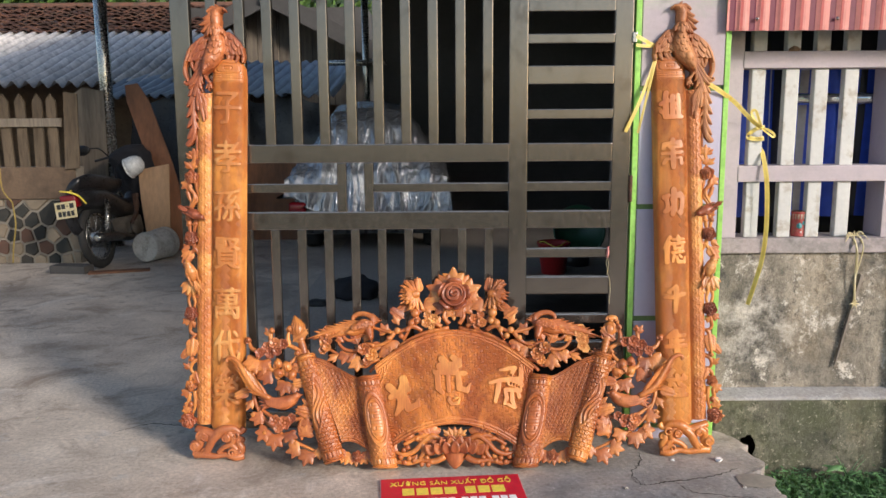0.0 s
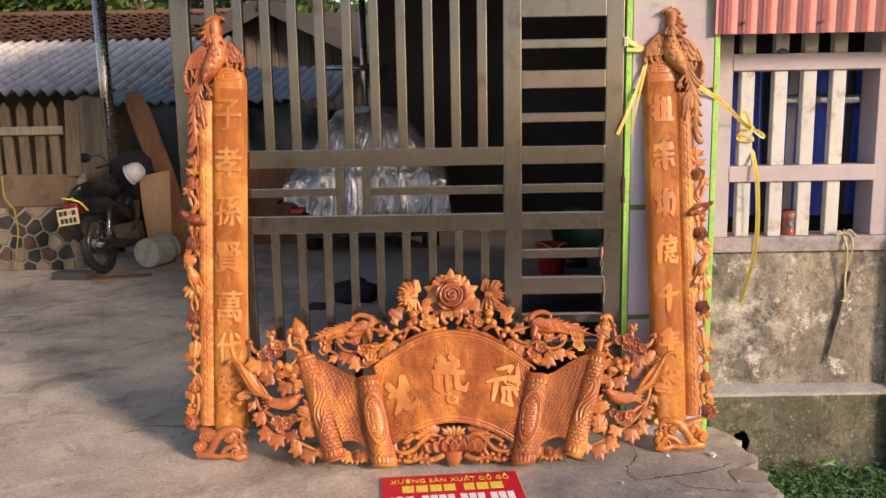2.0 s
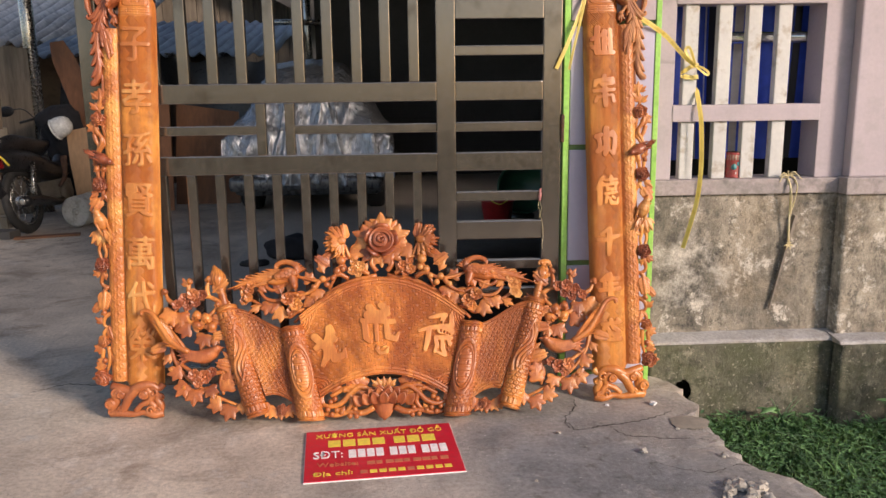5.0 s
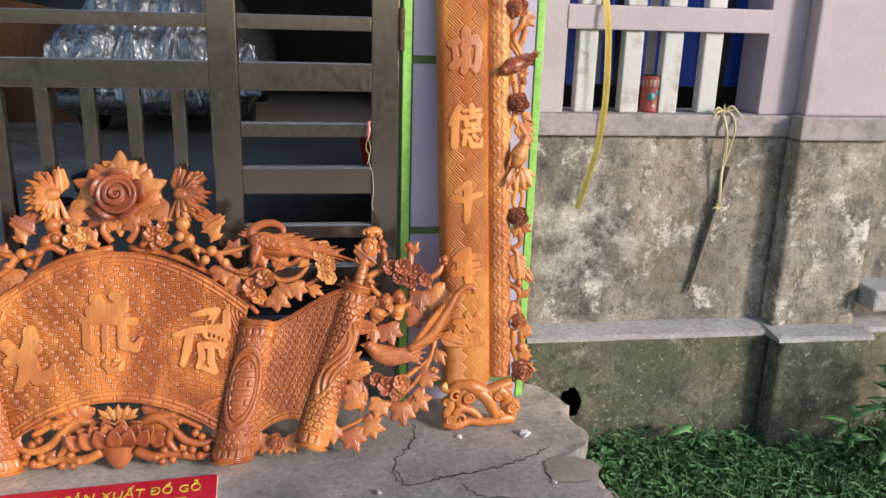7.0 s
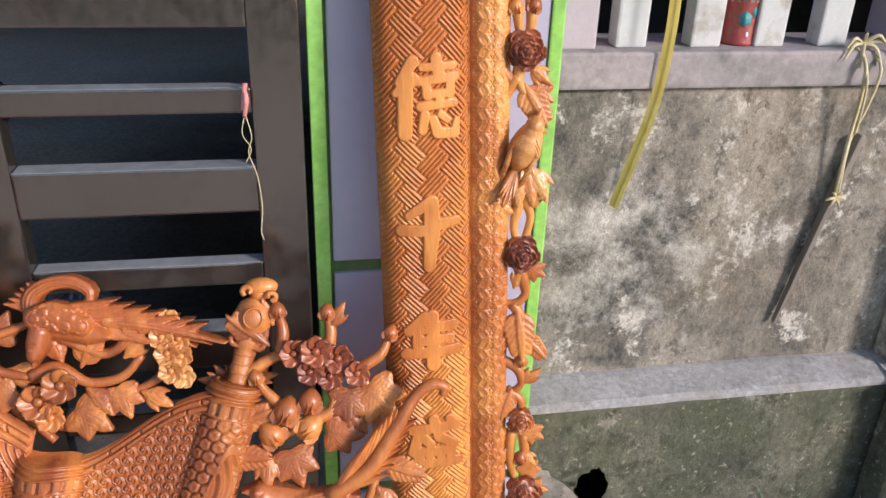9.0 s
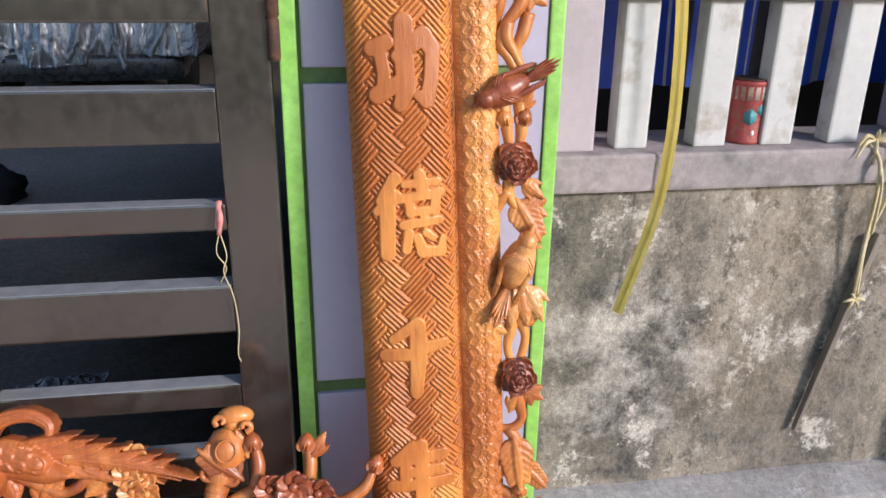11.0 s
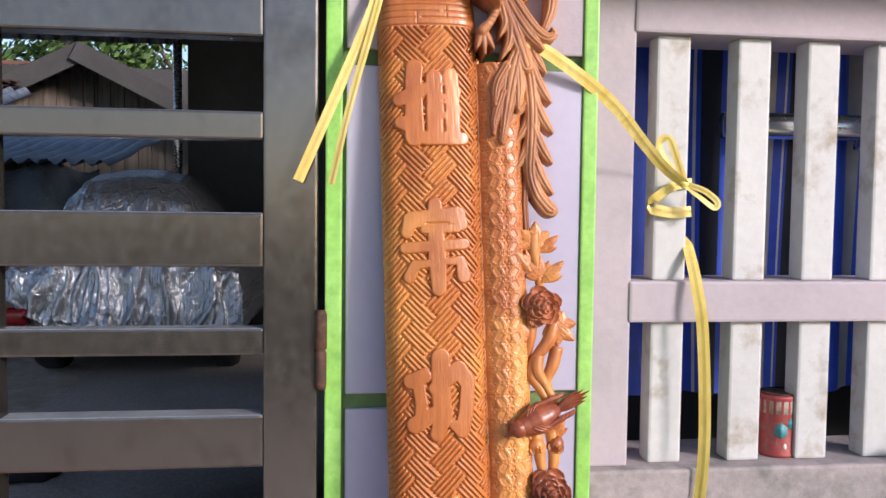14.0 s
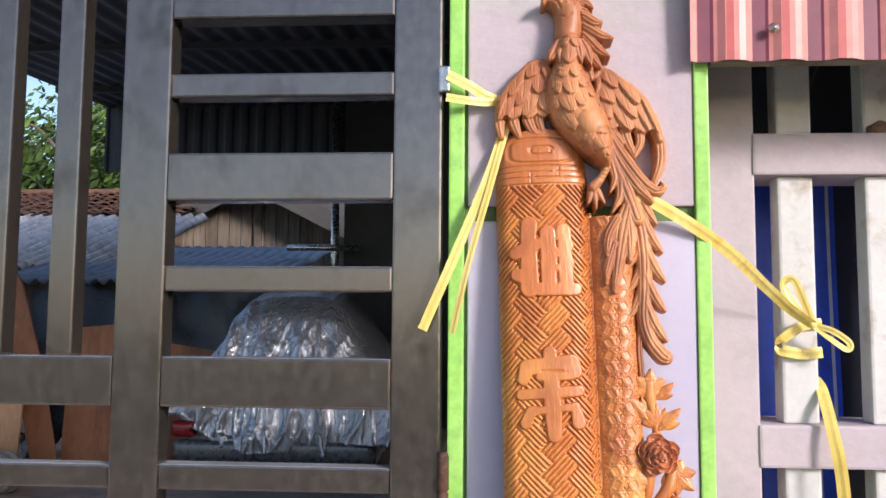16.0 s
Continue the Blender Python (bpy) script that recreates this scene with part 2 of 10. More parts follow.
def carved_wood(name, base, light, dark, rough=0.42, grain=(1, 1, 0.12), tint=0.12):
    """Varnished carved timber with grain along z, blotches of heartwood and pale sapwood."""
    m, nt, b = shader(name)
    v = coords(nt, grain)
    ring = node(nt, "ShaderNodeTexNoise", Scale=26.0, Detail=5.0, Roughness=0.55, Distortion=0.6)
    nt.links.new(v, ring.inputs["Vector"])
    fibre = spots(nt, v, 190.0, 0.3, 0.7, detail=3)
    v2 = coords(nt, (1, 1, 0.55))
    sap = spots(nt, v2, 6.5, 0.46, 0.64, detail=4, distort=0.4)
    heart = spots(nt, v2, 8.5, 0.52, 0.68, detail=5, distort=0.6)
    col = blend(nt, ring.outputs["Fac"], dark, base)
    col = blend(nt, sap, col, light)
    col = blend(nt, heart, col, dark)
    col = blend(nt, 1.0, col, blend(nt, fibre, (0.86, 0.84, 0.82), (1.1, 1.1, 1.1)), "MULTIPLY")
    oi = nt.nodes.new("ShaderNodeObjectInfo")
    mr = nt.nodes.new("ShaderNodeMapRange")
    mr.inputs["To Min"].default_value, mr.inputs["To Max"].default_value = 1 - tint, 1 + tint
    nt.links.new(oi.outputs["Random"], mr.inputs["Value"])
    cc = nt.nodes.new("ShaderNodeCombineColor")
    for i in range(3):
        nt.links.new(mr.outputs[0], cc.inputs[i])
    col = blend(nt, 1.0, col, cc.outputs[0], "MULTIPLY")
    nt.links.new(col, b.inputs["Base Color"])
    b.inputs["Roughness"].default_value = rough
    b.inputs["Coat Weight"].default_value = 0.32
    b.inputs["Coat Roughness"].default_value = 0.26
    tool = spots(nt, v2, 75.0, 0.3, 0.7, detail=4)
    relief(nt, b, blend(nt, 0.5, fibre, tool), 0.5, 0.0012)
    return m


WOOD = carved_wood("varnished_wood", (0.50, 0.150, 0.035), (0.66, 0.255, 0.060), (0.25, 0.062, 0.017))
WOOD_GOLD = carved_wood("golden_varnished_wood", (0.62, 0.220, 0.047), (0.76, 0.345, 0.082), (0.42, 0.125, 0.029), tint=0.04)
WOOD_PALE = carved_wood("pale_varnished_wood", (0.60, 0.25, 0.062), (0.72, 0.37, 0.12), (0.45, 0.15, 0.037), tint=0.04)
WOOD_CHAR = carved_wood("smoothed_varnished_wood", (0.57, 0.190, 0.040), (0.72, 0.295, 0.068), (0.36, 0.100, 0.024), rough=0.34, tint=0.10)
WOOD_BIRD = carved_wood("tan_varnished_wood", (0.46, 0.175, 0.060), (0.60, 0.275, 0.105), (0.25, 0.078, 0.028), rough=0.55, tint=0.03)
WOOD_BIRD.node_tree.nodes["Principled BSDF"].inputs["Coat Weight"].default_value = 0.1
WOOD_RED = carved_wood("red_varnished_wood", (0.40, 0.112, 0.038), (0.52, 0.175, 0.058), (0.24, 0.058, 0.023))
WOOD_DEEP = carved_wood("dark_red_varnished_wood", (0.27, 0.066, 0.024), (0.36, 0.10, 0.034), (0.16, 0.036, 0.015))
def chiselled(m, scale, depth):
    """Fine parallel chisel lines over a carved timber."""
    nt = m.node_tree
    b = next(n for n in nt.nodes if n.type == "BUMP")
    w = node(nt, "ShaderNodeTexWave", Scale=scale, Distortion=5.0, Detail=2.0)
    w.inputs["Detail Scale"].default_value = 0.5
    nt.links.new(coords(nt, (1, 0.3, 0.45), False), w.inputs["Vector"])
    col = blend(nt, 0.22, b.inputs["Height"].links[0].from_socket, w.outputs["Fac"])
    nt.links.new(col, b.inputs["Height"])
    b.inputs["Distance"].default_value = depth


chiselled(WOOD_BIRD, 85.0, 0.0007)
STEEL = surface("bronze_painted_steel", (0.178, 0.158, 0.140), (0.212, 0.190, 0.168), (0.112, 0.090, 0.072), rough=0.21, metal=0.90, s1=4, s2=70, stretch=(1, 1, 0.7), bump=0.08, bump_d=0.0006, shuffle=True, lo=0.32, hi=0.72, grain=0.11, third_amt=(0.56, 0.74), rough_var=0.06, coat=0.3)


def sky_lit_tops(m, sheen):
    """Sky sheen on the tops of a material's rails, put into the colour by upward normal."""
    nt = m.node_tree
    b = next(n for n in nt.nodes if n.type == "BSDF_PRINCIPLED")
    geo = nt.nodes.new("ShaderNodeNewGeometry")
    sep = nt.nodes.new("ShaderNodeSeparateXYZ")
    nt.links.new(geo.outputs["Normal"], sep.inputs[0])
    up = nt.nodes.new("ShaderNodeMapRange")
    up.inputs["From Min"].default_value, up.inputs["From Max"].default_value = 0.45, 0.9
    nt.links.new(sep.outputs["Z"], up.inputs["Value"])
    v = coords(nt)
    grain = blend(nt, spots(nt, v, 35, 0.3, 0.7), tuple(0.75 * c for c in sheen), sheen)
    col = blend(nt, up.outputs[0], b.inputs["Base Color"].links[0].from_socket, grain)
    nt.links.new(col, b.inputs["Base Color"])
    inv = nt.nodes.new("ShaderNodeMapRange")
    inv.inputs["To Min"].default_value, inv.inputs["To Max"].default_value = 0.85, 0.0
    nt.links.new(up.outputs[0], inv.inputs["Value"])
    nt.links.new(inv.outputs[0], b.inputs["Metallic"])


sky_lit_tops(STEEL, (0.34, 0.345, 0.36))
LILAC = surface("lilac_plaster", (0.45, 0.39, 0.418), (0.50, 0.43, 0.46), (0.36, 0.325, 0.33), rough=0.75, s1=2.5, s2=60, bump=0.25, bump_d=0.001, grain=0.05, third_amt=(0.55, 0.8))
TILE = surface("lilac_tile", (0.45, 0.43, 0.55), (0.49, 0.47, 0.58), None, rough=0.4, s1=3, s2=50, bump=0.06, bump_d=0.0005, random_tint=0.03, grain=0.03)
GREEN = surface("lime_green_paint", (0.30, 0.62, 0.11), (0.36, 0.68, 0.16), (0.22, 0.48, 0.09), rough=0.5, s1=8, s2=60, bump=0.1)
JOINT = surface("dark_green_joint", (0.10, 0.17, 0.06), (0.16, 0.26, 0.08), None, rough=0.7, s1=12, s2=80)
WHITE = surface("worn_white_paint", (0.55, 0.545, 0.53), (0.60, 0.595, 0.575), (0.33, 0.27, 0.20), rough=0.6, s1=5, s2=55, third_amt=(0.54, 0.72), bump=0.2, bump_d=0.001, random_tint=0.03, grain=0.06)


def mouldy(name, base, pale, mould, moss=None, streak=0.7):
    m, nt, b = shader(name)
    v = coords(nt, shuffle=False)
    vs = coords(nt, (1, 1, streak), shuffle=False)
    fine = spots(nt, v, 75, 0.3, 0.7, detail=10, rough=0.75)
    col = blend(nt, spots(nt, v, 3.2, 0.36, 0.62, detail=10, rough=0.68), base, blend(nt, 0.55, base, mould))
    col = blend(nt, spots(nt, vs, 6.5, 0.47, 0.64, detail=12, rough=0.78), col, mould)
    col = blend(nt, spots(nt, v, 9.0, 0.55, 0.60, detail=14, rough=0.82), col, pale)
    col = blend(nt, spots(nt, vs, 24, 0.54, 0.58, detail=12, rough=0.82), col, blend(nt, 0.25, mould, base))
    col = blend(nt, spots(nt, v, 2.6, 0.54, 0.68, detail=10, rough=0.75), col, pale)
    col = blend(nt, spots(nt, v, 2.4, 0.48, 0.72, detail=8, rough=0.7), col, blend(nt, 0.45, col, (0.36, 0.26, 0.15)))
    if moss is not None:
        col = blend(nt, spots(nt, v, 3.0, 0.42, 0.68, detail=9, rough=0.7), col, moss)
        col = blend(nt, spots(nt, v, 16.0, 0.52, 0.62, detail=10, rough=0.8), col, blend(nt, 0.5, moss, mould))
        col = blend(nt, spots(nt, v, 55.0, 0.60, 0.65, detail=8, rough=0.7), col, pale)
    col = blend(nt, 1.0, col, blend(nt, fine, (0.62, 0.62, 0.62), (1.2, 1.2, 1.2)), "MULTIPLY")
    nt.links.new(col, b.inputs["Base Color"])
    b.inputs["Roughness"].default_value = 0.88
    relief(nt, b, fine, 0.6, 0.004)
    return m


MOULD = mouldy("mouldy_render", (0.445, 0.39, 0.31), (0.68, 0.63, 0.56), (0.058, 0.057, 0.052))
MOSSY = mouldy("mossy_render", (0.20, 0.190, 0.140), (0.38, 0.35, 0.27), (0.034, 0.036, 0.028), (0.098, 0.110, 0.056), 0.5)
LEDGE = mouldy("ledge_concrete", (0.52, 0.50, 0.495), (0.58, 0.56, 0.55), (0.36, 0.34, 0.325))


def concrete_floor(name):
    """Yard concrete: pale and worn, with a broad grey damp stain over the broken corner."""
    m, nt, b = shader(name)
    v = coords(nt, shuffle=False)
    fine = spots(nt, v, 60, 0.3, 0.7, detail=10, rough=0.75)
    col = blend(nt, spots(nt, v, 0.55, 0.38, 0.62, detail=8, rough=0.6), (0.63, 0.525, 0.42), (0.78, 0.675, 0.56))
    col = blend(nt, spots(nt, v, 1.3, 0.44, 0.76, detail=9, rough=0.62), col, (0.31, 0.25, 0.20))
    col = blend(nt, spots(nt, v, 3.0, 0.49, 0.66, detail=10, rough=0.68, distort=0.8), col, (0.36, 0.28, 0.215))
    col = blend(nt, spots(nt, v, 2.1, 0.56, 0.68, detail=10, rough=0.7, distort=0.6), col, (0.76, 0.685, 0.605))
    col = blend(nt, spots(nt, v, 7.5, 0.58, 0.68, detail=10, rough=0.75), col, (0.27, 0.22, 0.175))
    dist = nt.nodes.new("ShaderNodeVectorMath")
    dist.operation = "DISTANCE"
    nt.links.new(v, dist.inputs[0])
    dist.inputs[1].default_value = (0.95, 2.65, 0.0)
    wob = node(nt, "ShaderNodeTexNoise", Scale=2.2, Detail=8.0, Roughness=0.65)
    nt.links.new(v, wob.inputs["Vector"])
    add = nt.nodes.new("ShaderNodeMath")
    add.operation = "MULTIPLY_ADD"
    nt.links.new(wob.outputs["Fac"], add.inputs[0])
    add.inputs[1].default_value = 1.1
    nt.links.new(dist.outputs["Value"], add.inputs[2])
    mr = nt.nodes.new("ShaderNodeMapRange")
    mr.inputs["From Min"].default_value, mr.inputs["From Max"].default_value = 0.75, 1.65
    mr.inputs["To Min"].default_value, mr.inputs["To Max"].default_value = 1.0, 0.0
    nt.links.new(add.outputs[0], mr.inputs["Value"])
    stain = blend(nt, spots(nt, v, 4.5, 0.36, 0.64, detail=11, rough=0.72), (0.165, 0.170, 0.178), (0.30, 0.306, 0.314))
    stain = blend(nt, spots(nt, v, 11, 0.55, 0.66, detail=11, rough=0.75), stain, (0.115, 0.112, 0.108))
    col = blend(nt, mr.outputs[0], col, stain)
    col = blend(nt, spots(nt, v, 5.0, 0.58, 0.72, detail=10, rough=0.75), col, (0.50, 0.475, 0.45))
    col = blend(nt, spots(nt, v, 120, 0.63, 0.70, detail=3), col, (0.10, 0.093, 0.083))
    col = blend(nt, spots(nt, v, 85, 0.64, 0.70, detail=4), col, (0.56, 0.545, 0.52))
    col = blend(nt, 1.0, col, blend(nt, fine, (0.58, 0.58, 0.58), (1.24, 1.24, 1.24)), "MULTIPLY")
    nt.links.new(col, b.inputs["Base Color"])
    b.inputs["Roughness"].default_value = 0.82
    relief(nt, b, fine, 0.5, 0.004)
    return m


def washed_cement(name, z0):
    """Lilac paint worn off to bare grey cement above a ragged height."""
    m, nt, b = shader(name)
    v = coords(nt, shuffle=False)
    fine = spots(nt, v, 60, 0.3, 0.7, detail=9, rough=0.7)
    sep = nt.nodes.new("ShaderNodeSeparateXYZ")
    nt.links.new(v, sep.inputs[0])
    wob = node(nt, "ShaderNodeTexNoise", Scale=7.0, Detail=10.0, Roughness=0.68)
    nt.links.new(v, wob.inputs["Vector"])
    add = nt.nodes.new("ShaderNodeMath")
    add.operation = "MULTIPLY_ADD"
    nt.links.new(wob.outputs["Fac"], add.inputs[0])
    add.inputs[1].default_value = 0.34
    nt.links.new(sep.outputs["Z"], add.inputs[2])
    mr = nt.nodes.new("ShaderNodeMapRange")
    mr.inputs["From Min"].default_value, mr.inputs["From Max"].default_value = z0 + 0.17, z0 + 0.25
    nt.links.new(add.outputs[0], mr.inputs["Value"])
    paint = blend(nt, spots(nt, v, 2.5, 0.4, 0.65), (0.45, 0.39, 0.418), (0.50, 0.43, 0.46))
    bare = blend(nt, spots(nt, v, 6, 0.4, 0.62, detail=9), (0.37, 0.385, 0.335), (0.47, 0.475, 0.42))
    bare = blend(nt, spots(nt, v, 11, 0.56, 0.66, detail=9), bare, (0.27, 0.28, 0.24))
    col = blend(nt, mr.outputs[0], paint, bare)
    col = blend(nt, 1.0, col, blend(nt, fine, (0.93, 0.93, 0.93), (1.05, 1.05, 1.05)), "MULTIPLY")
    nt.links.new(col, b.inputs["Base Color"])
    b.inputs["Roughness"].default_value = 0.8
    relief(nt, b, fine, 0.3, 0.0015)
    return m


FLOOR = concrete_floor("yard_concrete")


def shed_concrete(name):
    """Concrete dark round one point under the shed, paling towards the open yard."""
    m, nt, b = shader(name)
    v = coords(nt, shuffle=False)
    fine = spots(nt, v, 60, 0.3, 0.7, detail=9, rough=0.7)
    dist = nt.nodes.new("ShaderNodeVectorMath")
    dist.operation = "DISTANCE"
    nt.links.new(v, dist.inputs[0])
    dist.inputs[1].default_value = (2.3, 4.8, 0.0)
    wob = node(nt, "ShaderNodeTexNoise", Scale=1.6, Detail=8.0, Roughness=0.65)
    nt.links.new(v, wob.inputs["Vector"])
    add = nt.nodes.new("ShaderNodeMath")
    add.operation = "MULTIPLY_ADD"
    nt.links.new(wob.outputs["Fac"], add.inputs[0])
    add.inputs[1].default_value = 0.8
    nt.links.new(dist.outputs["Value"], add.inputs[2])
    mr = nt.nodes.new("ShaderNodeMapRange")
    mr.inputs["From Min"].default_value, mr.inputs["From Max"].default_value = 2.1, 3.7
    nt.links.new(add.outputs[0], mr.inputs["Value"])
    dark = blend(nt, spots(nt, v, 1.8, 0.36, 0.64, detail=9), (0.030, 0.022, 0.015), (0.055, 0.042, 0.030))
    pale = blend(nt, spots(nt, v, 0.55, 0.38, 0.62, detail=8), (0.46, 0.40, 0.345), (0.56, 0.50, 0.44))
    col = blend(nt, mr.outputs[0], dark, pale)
    col = blend(nt, 1.0, col, blend(nt, fine, (0.62, 0.62, 0.62), (1.22, 1.22, 1.22)), "MULTIPLY")
    nt.links.new(col, b.inputs["Base Color"])
    b.inputs["Roughness"].default_value = 0.95
    b.inputs["Specular IOR Level"].default_value = 0.12
    relief(nt, b, fine, 0.4, 0.003)
    return m


SHEDFLOOR = shed_concrete("dark_shed_concrete")
BROKEN = surface("broken_concrete", (0.48, 0.44, 0.38), (0.58, 0.53, 0.46), (0.30, 0.27, 0.23), rough=0.95, s1=9, s2=50, bump=0.8, bump_d=0.01)
SOIL = surface("grassy_soil", (0.055, 0.075, 0.022), (0.09, 0.08, 0.045), (0.035, 0.05, 0.014), rough=0.95, s1=1.2, s2=25, bump=0.9, bump_d=0.02, shuffle=False)
BLACKRUB = surface("black_rubber", (0.018, 0.018, 0.018), (0.035, 0.034, 0.033), None, rough=0.75, s1=8, s2=60)
BLACKPL = surface("black_plastic", (0.014, 0.014, 0.016), (0.022, 0.022, 0.025), None, rough=0.35, s1=8, s2=60, bump=0.05)
CLOTH = surface("black_cloth", (0.012, 0.012, 0.016), (0.022, 0.022, 0.028), None, rough=0.95, s1=8, s2=120)
CHROME = surface("dull_chrome", (0.55, 0.54, 0.52), (0.42, 0.40, 0.37), None, rough=0.28, metal=0.95, s1=12, s2=60, bump=0.05)
GALV = surface("galvanised_pipe", (0.56, 0.55, 0.53), (0.44, 0.43, 0.415), None, rough=0.27, metal=0.85, s1=6, s2=60, bump=0.05)
RUST = surface("rusty_steel", (0.11, 0.055, 0.035), (0.055, 0.038, 0.03), (0.18, 0.085, 0.045), rough=0.8, metal=0.3, s1=30, s2=160)
HELMET = surface("white_helmet", (0.75, 0.75, 0.74), (0.68, 0.68, 0.66), None, rough=0.25, s1=6, s2=40, bump=0.03)
SIGNRED = surface("red_sign_print", (0.62, 0.012, 0.04), (0.57, 0.01, 0.036), (0.66, 0.03, 0.06), rough=0.45, s1=5, s2=60, bump=0.03)
YELLOW = surface("yellow_print", (0.88, 0.70, 0.10), (0.85, 0.66, 0.09), None, rough=0.5, s1=9, s2=60, bump=0.0)
PALEPRINT = surface("white_print", (0.92, 0.91, 0.90), (0.89, 0.88, 0.87), None, rough=0.5, s1=9, s2=60, bump=0.0)
DIMPRINT = surface("dim_print", (0.62, 0.20, 0.10), (0.55, 0.16, 0.09), None, rough=0.5, s1=9, s2=60, bump=0.0)
SCRAP = surface("clear_plastic_film", (0.16, 0.165, 0.17), (0.22, 0.225, 0.23), None, rough=0.14, s1=12, s2=60, bump=0.1, coat=0.6)
SOILBROWN = surface("dried_mud", (0.17, 0.10, 0.06), (0.24, 0.15, 0.09), None, rough=0.95, s1=40, s2=160, bump=0.6, bump_d=0.003)
DULLROPE = surface("faded_yellow_rope", (0.34, 0.25, 0.06), (0.28, 0.20, 0.05), None, rough=0.7, s1=20, s2=90)
TAPE = surface("yellow_plastic_tape", (0.77, 0.58, 0.14), (0.84, 0.68, 0.23), (0.68, 0.47, 0.09), rough=0.4, s1=20, s2=90, stretch=(1, 1, 0.4), bump=0.08, bump_d=0.0004, grain=0.06)
STRING = surface("pale_raffia", (0.58, 0.48, 0.25), (0.66, 0.58, 0.38), None, rough=0.7, s1=20, s2=90)
PINK = surface("pink_thread", (0.60, 0.16, 0.15), (0.66, 0.35, 0.32), None, rough=0.8, s1=30, s2=90)
STICKM = surface("weathered_stick", (0.30, 0.255, 0.215), (0.19, 0.155, 0.13), None, rough=0.85, s1=12, s2=80, stretch=(1, 1, 0.2))
PLY = surface("brown_plywood", (0.20, 0.085, 0.04), (0.27, 0.12, 0.06), (0.13, 0.055, 0.028), rough=0.7, s1=2.5, s2=40, stretch=(1, 1, 0.3))
DARKPLY = surface("stained_dark_plywood", (0.085, 0.040, 0.022), (0.12, 0.058, 0.032), (0.05, 0.025, 0.015), rough=0.75, s1=2.5, s2=40, stretch=(1, 1, 0.3))
PLYPALE = surface("pale_plywood", (0.40, 0.24, 0.13), (0.46, 0.29, 0.17), None, rough=0.7, s1=3, s2=40, stretch=(1, 1, 0.3))
OLDPLANK = surface("grey_weathered_planks", (0.26, 0.215, 0.165), (0.18, 0.148, 0.115), (0.11, 0.09, 0.07), rough=0.9, s1=3, s2=35, stretch=(3, 3, 0.25), random_tint=0.2)
PICKET = surface("bare_picket_wood", (0.17, 0.125, 0.082), (0.13, 0.094, 0.06), (0.075, 0.052, 0.034), rough=0.85, s1=4, s2=40, stretch=(2, 2, 0.3), random_tint=0.1)
FIBRO = surface("fibre_cement_sheet", (0.78, 0.72, 0.665), (0.60, 0.55, 0.51), (0.34, 0.31, 0.285), rough=0.9, s1=2.6, s2=20)


def valley_dirt_and_shade(m, pitch):
    """Dirt and rib shade put into the colour of a corrugated sheet's valleys."""
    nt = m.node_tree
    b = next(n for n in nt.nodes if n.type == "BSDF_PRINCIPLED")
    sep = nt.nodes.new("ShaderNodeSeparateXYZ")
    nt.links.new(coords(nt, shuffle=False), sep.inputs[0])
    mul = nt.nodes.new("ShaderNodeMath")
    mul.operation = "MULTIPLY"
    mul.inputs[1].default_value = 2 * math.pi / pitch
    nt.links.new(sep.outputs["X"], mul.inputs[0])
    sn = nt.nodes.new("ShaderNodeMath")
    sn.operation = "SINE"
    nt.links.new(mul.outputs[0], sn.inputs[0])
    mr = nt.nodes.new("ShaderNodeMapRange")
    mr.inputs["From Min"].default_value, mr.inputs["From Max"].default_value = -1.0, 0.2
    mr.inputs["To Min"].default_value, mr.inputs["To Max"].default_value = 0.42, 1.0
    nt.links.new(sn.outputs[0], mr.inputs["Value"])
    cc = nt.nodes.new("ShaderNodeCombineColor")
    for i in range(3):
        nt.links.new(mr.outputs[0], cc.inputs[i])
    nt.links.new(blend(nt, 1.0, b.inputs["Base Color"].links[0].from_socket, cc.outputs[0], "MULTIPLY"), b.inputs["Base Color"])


valley_dirt_and_shade(FIBRO, 0.19)
METALROOF = surface("grey_metal_sheet", (0.34, 0.37, 0.42), (0.25, 0.28, 0.33), (0.17, 0.18, 0.20), rough=0.45, metal=0.4, s1=1.5, s2=20)
# on the metal sheet the dark valleys are painted rib shade
valley_dirt_and_shade(METALROOF, 0.15)
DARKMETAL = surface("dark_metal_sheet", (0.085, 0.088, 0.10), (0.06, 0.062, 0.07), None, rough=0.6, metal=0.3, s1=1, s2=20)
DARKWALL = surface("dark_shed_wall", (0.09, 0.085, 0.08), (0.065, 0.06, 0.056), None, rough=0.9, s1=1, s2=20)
ROOFTILE = surface("weathered_clay_tile", (0.135, 0.058, 0.044), (0.095, 0.052, 0.042), (0.05, 0.043, 0.036), rough=0.9, s1=1.8, s2=25)
BARK = surface("tree_bark", (0.16, 0.13, 0.10), (0.10, 0.08, 0.06), None, rough=0.95, s1=6, s2=40)
LEAFM = surface("tree_leaves", (0.05, 0.11, 0.02), (0.09, 0.16, 0.03), (0.03, 0.06, 0.014), rough=0.6, s1=0.8, s2=8, bump=0)
GRASSM = surface("grass_blades", (0.075, 0.185, 0.065), (0.125, 0.25, 0.085), (0.045, 0.11, 0.038), rough=0.6, s1=3, s2=18, bump=0, shuffle=False)
WEEDM = surface("weed_leaves", (0.085, 0.20, 0.085), (0.13, 0.27, 0.12), (0.05, 0.12, 0.05), rough=0.5, s1=6, s2=40, bump=0.1)
